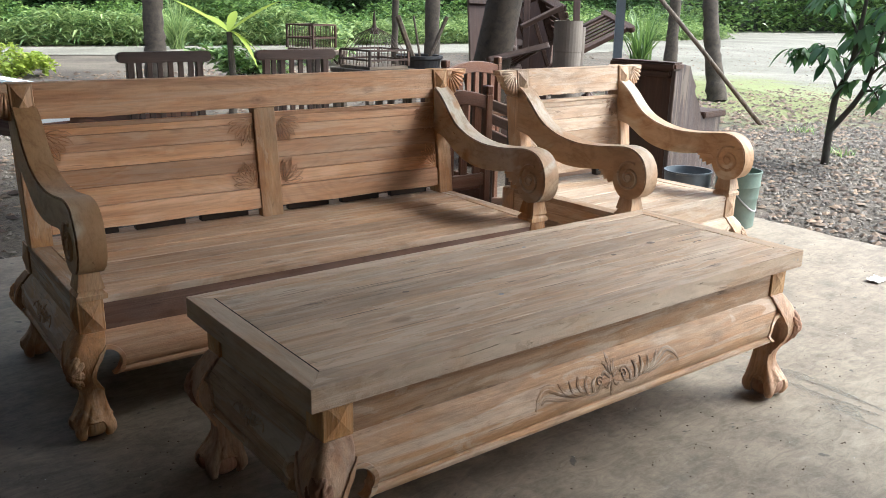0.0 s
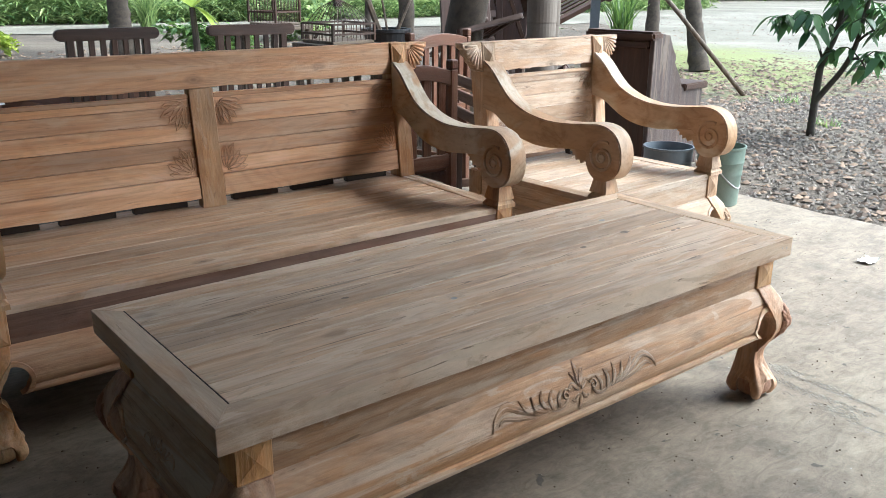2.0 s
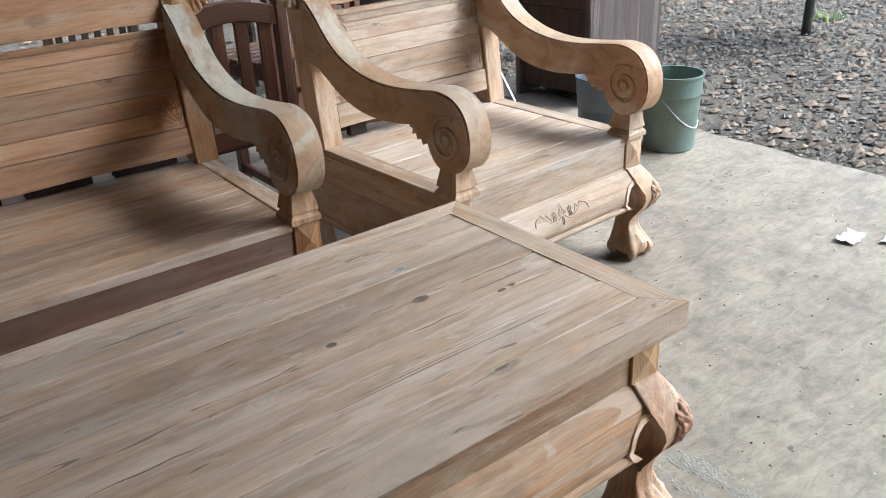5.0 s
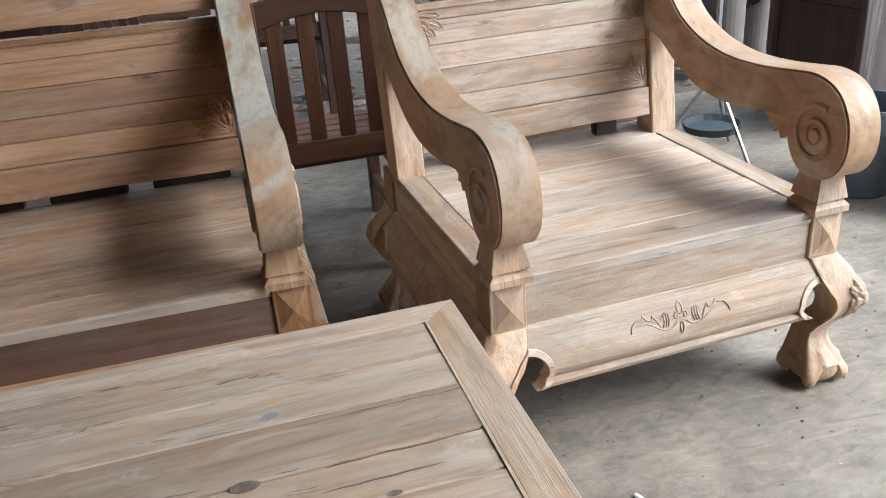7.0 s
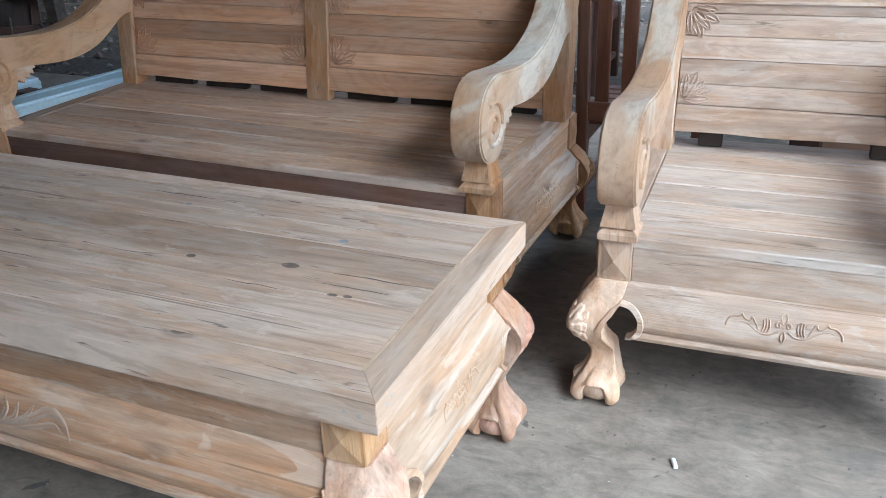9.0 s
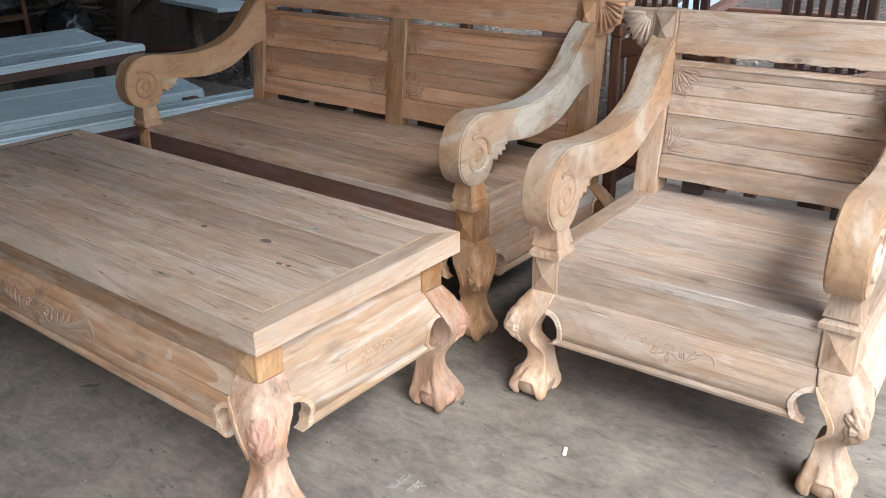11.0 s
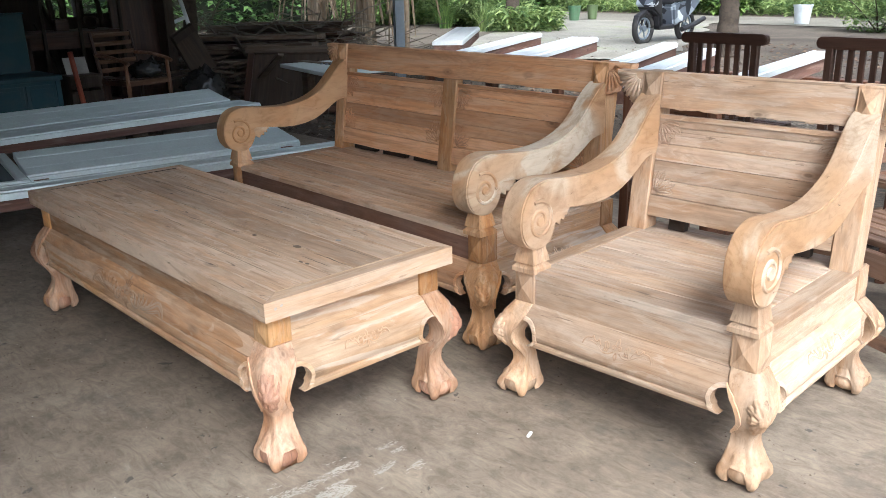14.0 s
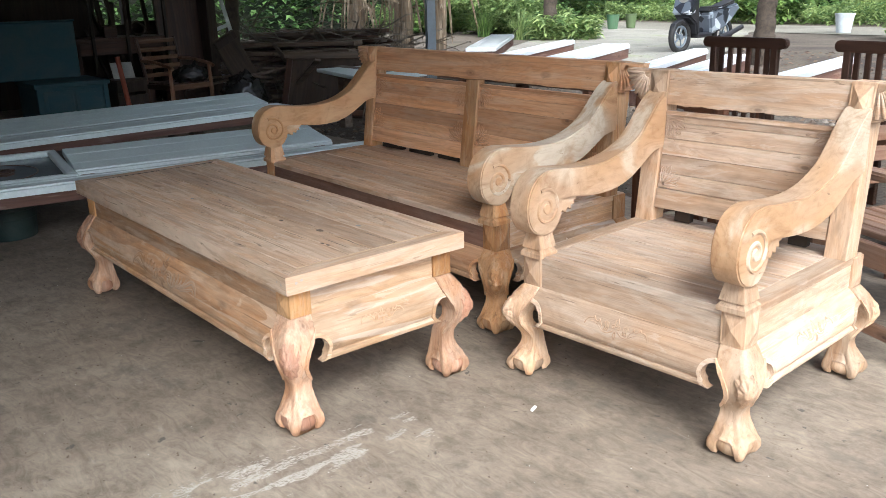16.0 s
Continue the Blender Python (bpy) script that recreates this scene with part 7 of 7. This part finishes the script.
def sapling(m, label):
    """The young tree at the slab's edge: forked trunk, drooping leaves."""
    e = root("sapling", m, label, "tree", "trees")
    rr = random.Random(9)
    part("trunk", tube(spline([(0, 0, 0), (0.003, 0.008, 0.371), (0.015, 0.016, 0.542), (0.081, 0.024, 0.751), (0.105, 0.032, 1.008), (0.124, 0.016, 1.34), (0.13, 0, 2.005)], 5), [0.031 - 0.0007 * k for k in range(31)], 12), sapling_bark, e, smooth=True)
    tips = []
    limbs = ([(0, 0, 0.257), (0.062, -0.016, 0.352), (0.155, -0.04, 0.504), (0.217, -0.048, 0.675), (0.26, -0.016, 0.979), (0.322, 0.016, 1.245), (0.347, 0.032, 1.815)], [(0.015, 0.016, 0.561), (-0.056, 0, 0.713), (-0.167, -0.048, 0.808), (-0.31, -0.08, 0.865)],
             [(0.105, 0.032, 0.96), (0.031, 0.08, 1.103), (-0.093, 0.16, 1.226), (-0.26, 0.2, 1.264)], [(0.217, -0.048, 0.694), (0.31, -0.16, 0.789), (0.422, -0.24, 0.789)], [(0.26, -0.016, 0.979), (0.347, 0.112, 1.112), (0.459, 0.16, 1.15)],
             [(0.124, 0.016, 1.245), (0.186, -0.16, 1.397), (0.211, -0.336, 1.435)], [(0.124, 0.016, 1.34), (0.05, -0.12, 1.53), (-0.062, -0.24, 1.625)], [(0.341, 0.016, 1.34), (0.422, -0.12, 1.53), (0.527, -0.16, 1.577)], [(0.124, 0, 1.625), (0.198, 0.16, 1.767), (0.223, 0.32, 1.777)],
             [(0.087, 0.024, 0.789), (0.149, 0.16, 0.884), (0.186, 0.288, 0.884)], [(0.186, -0.044, 0.58), (0.26, -0.064, 0.58), (0.31, -0.08, 0.504)])
    for q, pts in enumerate(limbs):
        sp = spline(pts, 5)
        k = len(sp) - 1
        r0, r1 = (0.024, 0.01) if q == 0 else (0.011, 0.004)
        part("limb", tube(sp, [r0 + (r1 - r0) * i / k for i in range(k + 1)], 8), sapling_bark, e, smooth=True)
        lo = k // 2 if q else int(k * 0.62)
        tips += [sp[i] + Vector((rr.uniform(-0.05, 0.05), rr.uniform(-0.05, 0.05), rr.uniform(-0.03, 0.05))) for i in range(lo, k + 1)]
        for j in range(3 if q else 5):
            b0 = sp[lo + (k - lo) * j // (3 if q else 5)]
            a, r = 2.4 * (j + 3 * q), 0.14 + 0.05 * ((j + q) % 3)
            tw = spline([b0, b0 + Vector((0.5 * r * math.cos(a), 0.5 * r * math.sin(a), 0.08)), b0 + Vector((r * math.cos(a), r * math.sin(a), 0.05))], 4)
            part("twig", tube(tw, [0.006 - 0.0005 * i for i in range(len(tw))], 5), sapling_bark, e, smooth=True)
            tips += tw[4:] + [tw[-1]] * 2
    bm = bmesh.new()
    for t in tips:
        for q in range(6):
            if rr.random() < 0.24:
                a = rr.uniform(0, math.tau)
                d = Vector((math.cos(a), math.sin(a), 0))
                s = Vector((-d.y, d.x, 0))
                ln = rr.uniform(0.08, 0.19)
                w = ln * rr.uniform(0.16, 0.22)
                tw = rr.uniform(-0.5, 0.5)
                o = t + Vector((rr.uniform(-0.03, 0.03), rr.uniform(-0.03, 0.03), 0))
                rows = []
                for u, ww, dz in ((0.0, 0.05, 0), (0.15, 0.15, 0.0), (0.4, 0.95, -0.1), (0.65, 1.0, -0.32), (0.87, 0.55, -0.6), (1.0, 0.03, -0.8)):
                    c = o + d * ln * u * 0.8 + Vector((0, 0, ln * dz))
                    side = (s + Vector((0, 0, tw))).normalized() * w * ww
                    rows.append((bm.verts.new(c + side + Vector((0, 0, 0.1 * w))), bm.verts.new(c), bm.verts.new(c - side + Vector((0, 0, 0.1 * w)))))
                for r0, r1 in zip(rows, rows[1:]):
                    bm.faces.new((r0[0], r0[1], r1[1], r1[0]))
                    bm.faces.new((r0[1], r0[2], r1[2], r1[1]))
    tagged(part("leaves", bm, leaf_blue, e, smooth=True), kind="stuff")
    return e


sapling(Matrix.Translation((5.68, 2.14, GZ)) @ Matrix.Rotation(radians(-62), 4, "Z"), "young tree with a forked trunk and drooping dark leaves")
pole_wood = wood("old_bamboo", "z", (0.07, 0.05, 0.036), (0.12, 0.088, 0.064), (0.18, 0.14, 0.105), pale_amount=0.2, rough=0.7)
e = root("leaning_pole", Matrix.Translation((0, 0, 0)), "long brown bamboo pole leaning against a tree", "pole")
part("pole", tube([(7.3, 3.74, GZ), (6.95, 4.35, 0.75), (6.58, 4.95, 1.5)], 0.024, 8), pole_wood, e, smooth=True)


def banana(m, leaves, h, label):
    """A young banana plant with broad blades."""
    e = root("banana_plant", m, label, "banana plant", "banana plants")
    part("stem", tube([(0, 0, 0), (0.02, 0, h * 0.5), (0, 0, h)], [0.045, 0.035, 0.028], 10), bark, e)
    for az, ln, rise, drop in leaves:
        d = Vector((math.cos(az), math.sin(az), 0))
        s = Vector((-d.y, d.x, 0))
        bm = bmesh.new()
        rows = []
        for k in range(11):
            u = k / 10
            c = Vector((0, 0, h)) + d * ln * u + Vector((0, 0, rise * u - drop * u * u))
            w = 0.15 * math.sin(math.pi * min(1, 0.06 + u * 0.95)) ** 0.7 * ln + 0.004
            rows.append((bm.verts.new(c + s * w + Vector((0, 0, 0.25 * w))), bm.verts.new(c), bm.verts.new(c - s * w + Vector((0, 0, 0.25 * w)))))
        for r0, r1 in zip(rows, rows[1:]):
            bm.faces.new((r0[0], r0[1], r1[1], r1[0]))
            bm.faces.new((r0[1], r0[2], r1[2], r1[1]))
        part("blade", bm, leaf_yellow, e, smooth=True)
    return e


banana(Matrix.Translation((2.93, 7.04, GZ)), ((2.48, 0.55, 0.34, 0.04), (-0.66, 0.52, 0.36, 0.05), (-0.4, 0.36, -0.05, 0.3), (2.0, 0.36, 0.26, 0.1), (-0.9, 0.3, 0.0, 0.34), (0.9, 0.3, 0.3, 0.1)), 0.83, "young banana plant with bright yellow-green blades")


def blades(name, x, y, n, h, spread, mat, seed, label, w=0.012):
    r = np.random.default_rng(seed)
    V, F = [], []
    for k in range(n):
        a = r.uniform(0, math.tau)
        ln = h * r.uniform(0.6, 1.1)
        out = spread * r.uniform(0.2, 1.0)
        d = np.array([math.cos(a), math.sin(a)])
        s = np.array([-d[1], d[0]]) * w
        b0 = len(V)
        ox, oy = r.normal(0, 0.06, 2)
        for u in (0, 0.35, 0.7, 1.0):
            c = np.array([ox, oy]) + d * out * u ** 1.6
            z = ln * (u - 0.25 * u * u * out / spread)
            ww = 1 - u * 0.95
            V += [(c[0] + s[0] * ww, c[1] + s[1] * ww, z), (c[0] - s[0] * ww, c[1] - s[1] * ww, z)]
        for q in range(3):
            i = b0 + 2 * q
            F.append((i, i + 1, i + 3, i + 2))
    o = raw(name, V, F, mat, label, "grass", "stuff", "grass clumps")
    o.matrix_world = Matrix.Translation((x, y, GZ))
    return o


blades("grass_clump", 6.61, 18.5, 200, 1.35, 1.0, leaf_light, 3, "tall clump of arching pale grass", 0.016)
blades("grass_clump", -10.7, 13.3, 140, 0.8, 0.6, leaf_light, 4, "clump of arching green grass by the driveway", 0.014)
blades("grass_clump", -12.4, 13.7, 140, 0.8, 0.7, leaf_mid, 5, "clump of arching green grass", 0.014)
blades("grass_clump", 12.04, 9.34, 90, 1.3, 0.7, leaf_mid, 6, "leafy strap-leaved plant behind the post", 0.03)
blades("grass_clump", 6.2, 2.3, 36, 0.1, 0.14, leaf_light, 7, "tuft of low green grass on the soil", 0.006)
blades("grass_clump", 7.2, 3.2, 36, 0.1, 0.16, leaf_light, 8, "tuft of low green grass on the soil", 0.006)
bush("bush", 1.97, 12.44, (0.5, 0.4, 0.22), 900, leaf_yellow, 0.06, 0.14, 5, "low yellow-green bush by the road")
bush("bush", 4.54, 10.16, (0.6, 0.5, 0.26), 900, leaf_mid, 0.08, 0.18, 6, "low leafy green bush")
bush("bush", 7.7, 13.02, (0.9, 0.6, 0.4), 1100, leaf_light, 0.08, 0.18, 7, "low leafy green bush near the trees")
bush("bush", 13.5, 13.6, (1.1, 0.7, 0.55), 1300, leaf_light, 0.1, 0.22, 8, "leafy light green bush near the road")
bush("bush", -3.3, 16.6, (1.3, 0.9, 0.55), 4200, leaf_light, 0.05, 0.12, 9, "light green leafy bush beside the driveway")
bush("bush", -1.6, 15.6, (1.2, 0.8, 0.5), 3600, leaf_light, 0.05, 0.12, 10, "light green leafy bush beside the driveway")
bush("bush", -9.6, 22.0, (1.3, 0.7, 0.35), 1500, leaf_mid, 0.12, 0.28, 11, "broad-leaved green plants beyond the driveway")
bush("bush", -12.8, 14.4, (1.4, 0.8, 0.5), 5200, leaf_light, 0.05, 0.15, 13, "bright green shrub behind the jamb boards")
bush("bush", -15.2, 13.8, (1.4, 0.8, 0.6), 4200, leaf_mid, 0.06, 0.16, 14, "green shrub behind the timber")
bush("bush", 10.2, 10.2, (0.8, 0.7, 0.5), 1200, leaf_mid, 0.1, 0.25, 15, "green shrub behind the heap of furniture")


def flower_pot(x, y, r, h, mat, label):
    e = root("flower_pot", Matrix.Translation((x, y, GZ + 0.021)), label, "pot", "flower pots")
    part("pot", lathe([(r * 0.75, 0), (r, h * 0.9), (r * 1.06, h * 0.9), (r * 1.06, h), (r * 0.9, h), (r * 0.6, h * 0.2)], 20), mat, e)
    g = np.random.default_rng(int(abs(x * 100)))
    V, F = leaf_mesh(cloud(g, 120, (0, 0, h * 1.3), (r, r, r * 0.8), 5), 0.4, g, 0.06, 0.16, 0.22)
    raw("plant", V, F, leaf_light, "", "", "stuff", "", e)


flower_pot(-5.6, 18.3, 0.2, 0.42, painted("white_blue_tin", (0.55, 0.6, 0.62), 0.5), "white and blue tin used as a flower pot")
flower_pot(-11.5, 17.6, 0.17, 0.38, painted("green_pot", (0.07, 0.16, 0.08), 0.5), "green plastic flower pot with a leafy plant")
flower_pot(-11.4, 18.25, 0.15, 0.38, painted("green_pot_old", (0.1, 0.15, 0.06), 0.6), "old green flower pot with a leafy plant")


# ---- parked scooter ----
def scooter(m):
    e = root("scooter", m, "parked scooter with grey, white and black camouflage panels", "scooter")
    tyre = painted("tyre_rubber", (0.02, 0.02, 0.02), 0.8, amount=0.2)
    camo, n, l, b = mat_new("camouflage", 0.3)
    v, _ = coords(n, l, (1, 1, 1))
    vo = n.new("ShaderNodeTexVoronoi")
    vo.inputs["Scale"].default_value = 7.0
    l.new(v, vo.inputs["Vector"])
    rp = ramp(n, [(0.0, (0.02, 0.022, 0.03)), (0.35, (0.12, 0.14, 0.17)), (0.6, (0.3, 0.34, 0.38)), (0.8, (0.5, 0.53, 0.56))])
    rp.color_ramp.interpolation = "CONSTANT"
    l.new(vo.outputs["Color"], rp.inputs[0])
    l.new(rp.outputs[0], b.inputs["Base Color"])
    for x in (0.0, 1.25):
        ring = [(x + 0.24 * math.cos(a), 0, 0.29 + 0.24 * math.sin(a)) for a in [math.tau * k / 28 for k in range(29)]]
        wh = part("wheel", tube([(x, -0.04, 0.29), (x, 0.04, 0.29)], 0.05, 12), steel, e)
        part("tyre", tube(ring, 0.048, 10), tyre, wh, smooth=True)
        rim = [(x + 0.18 * math.cos(a), 0, 0.29 + 0.18 * math.sin(a)) for a in [math.tau * k / 24 for k in range(25)]]
        part("rim", tube(rim, 0.02, 8), steel, wh, smooth=True)
        bm = bmesh.new()
        for k in range(5):
            a = math.tau * k / 5
            tube([(x, 0, 0.29), (x + 0.18 * math.cos(a), 0, 0.29 + 0.18 * math.sin(a))], 0.014, 6, bm)
        part("spokes", bm, steel, wh)
    part("front_mudguard", prism([(-0.26, 0.34), (-0.2, 0.52), (0.0, 0.6), (0.2, 0.5), (0.14, 0.47), (0.0, 0.54), (-0.15, 0.46)], "y", -0.06, 0.06, 0.01), black, e)
    part("fork", tube([(0.0, 0.06, 0.29), (0.16, 0.05, 0.75), (0.22, 0.0, 1.0)], 0.022, 8), black, e)
    part("front_shield", prism([(0.02, 0.62), (0.1, 0.95), (0.2, 1.06), (0.28, 1.0), (0.32, 0.6), (0.36, 0.32), (0.26, 0.3), (0.22, 0.5)], "y", -0.17, 0.17, 0.03, seg=2), black, e)
    part("front_fairing", prism([(-0.02, 0.66), (0.06, 0.92), (0.18, 1.06), (0.24, 1.0), (0.14, 0.66)], "y", -0.2, 0.2, 0.03, seg=2), camo, e)
    part("headlight", blob((0.08, 0, 0.9), (0.05, 0.12, 0.06)), galv, e)
    part("handlebar", tube([(0.26, -0.34, 1.03), (0.24, 0, 1.06), (0.26, 0.34, 1.03)], 0.018, 8), black, e)
    for s in (-1, 1):
        part("mirror", blob((0.2, s * 0.3, 1.2), (0.015, 0.06, 0.04)), black, e)
    part("floorboard", box(0.28, 0.72, -0.16, 0.16, 0.26, 0.34, 0.02), black, e)
    part("body_panel", prism([(0.68, 0.3), (0.62, 0.66), (0.8, 0.74), (1.45, 0.82), (1.55, 0.74), (1.3, 0.52), (1.0, 0.36)], "y", -0.16, 0.16, 0.04, seg=2), camo, e)
    part("seat", prism([(0.62, 0.68), (0.66, 0.78), (1.0, 0.78), (1.4, 0.88), (1.42, 0.82), (0.95, 0.7)], "y", -0.14, 0.14, 0.03, seg=2), black, e)
    part("exhaust", tube([(0.9, -0.18, 0.24), (1.2, -0.2, 0.3), (1.55, -0.2, 0.4)], 0.045, 10), black, e)
    return e


scooter(Matrix.Translation((-5.46, 11.9, GZ - 0.025)) @ Matrix.Rotation(radians(88), 4, "Z"))

# ---- litter on the soil ----
rng = np.random.default_rng(5)


def litter(name, n, x0, x1, y0, y1, lo, hi, mat, label, category, flat, test):
    p = np.column_stack([rng.uniform(x0, x1, n), rng.uniform(y0, y1, n)])
    p = p[[test(x, y) for x, y in p]]
    n = len(p)
    s = rng.uniform(lo, hi, n) * rng.uniform(0.6, 1.2, n)
    az = rng.uniform(0, math.tau, n)
    V = np.zeros((n, 6, 3))
    for k in range(5):
        a = az + math.tau * k / 5 + rng.uniform(-0.3, 0.3, n)
        r = s * rng.uniform(0.6, 1.1, n)
        V[:, k, 0] = p[:, 0] + r * np.cos(a)
        V[:, k, 1] = p[:, 1] + r * np.sin(a) * 0.75
        V[:, k, 2] = GZ + 0.0005 + rng.uniform(0, 1, n) * s * flat * 0.6
    V[:, 5, :2] = p
    V[:, 5, 2] = GZ + s * flat * rng.uniform(0.6, 1.3, n)
    i = np.arange(n)[:, None] * 6
    F = np.concatenate([i + [k, (k + 1) % 5, 5] for k in range(5)], 0)
    raw(name, V.reshape(-1, 3).tolist(), F.tolist(), mat, label, category, "stuff")


def open_ground(x, y):
    return (x > 3.57 or y > 2.8) and not (x < -6.4 and y < 2.3)


litter("gravel", 17000, 3.55, 8.0, -1.5, 3.6, 0.008, 0.026, gravel, "grey-brown gravel and chips on the soil", "gravel", 0.8, open_ground)
litter("leaf_litter", 10000, 3.57, 11.5, -2.5, 6.0, 0.02, 0.05, dry_leaf, "dead brown leaves lying on the soil", "leaves", 0.5, open_ground)
litter("leaf_litter", 7000, -8, 8.5, 2.8, 13, 0.02, 0.06, dry_leaf, "dead leaves and chips behind the shed", "leaves", 0.5, open_ground)
litter("rubble", 9000, -9, 1, 2.8, 7.5, 0.01, 0.032, gravel, "rubble and wood chips behind the sofa", "rubble", 0.8, open_ground)
litter("leaf_litter", 5000, 9.5, 24, 0, 17, 0.015, 0.045, dry_leaf, "dead leaves scattered over the sandy yard", "leaves", 0.4, open_ground)

# brushwood, fronds and splinters on the timber heaps
rnd = random.Random(91)
bm = bmesh.new()
for k in range(420):
    x, y = rnd.uniform(-8.6, -3.4), rnd.uniform(3.5, 6.6)
    z = GZ + rnd.uniform(0.05, 0.25 + 0.7 * math.exp(-((x + 6.2) ** 2) / 3 - ((y - 4.9) ** 2) / 1.6))
    a, ln, up = rnd.uniform(0, math.tau), rnd.uniform(0.3, 1.1), rnd.uniform(-0.25, 0.45)
    p0 = Vector((x, y, z))
    d = Vector((math.cos(a), math.sin(a), up)) * ln
    p1 = p0 + d * 0.5 + Vector((rnd.uniform(-0.05, 0.05), rnd.uniform(-0.05, 0.05), rnd.uniform(0, 0.08)))
    p2 = p0 + d
    p2.z = max(p2.z, GZ + 0.01)
    r = rnd.uniform(0.003, 0.012)
    tube([p0, p1, p2], [r, r * 0.9, r * 0.4], 4, bm)
tagged(part("brushwood", bm, painted("dry_brushwood", (0.16, 0.135, 0.105), 0.9, grime=(0.05, 0.04, 0.03), amount=0.7, scale=3.0)), "dry sticks and splinters heaped over old boards", "brushwood", "", "stuff")
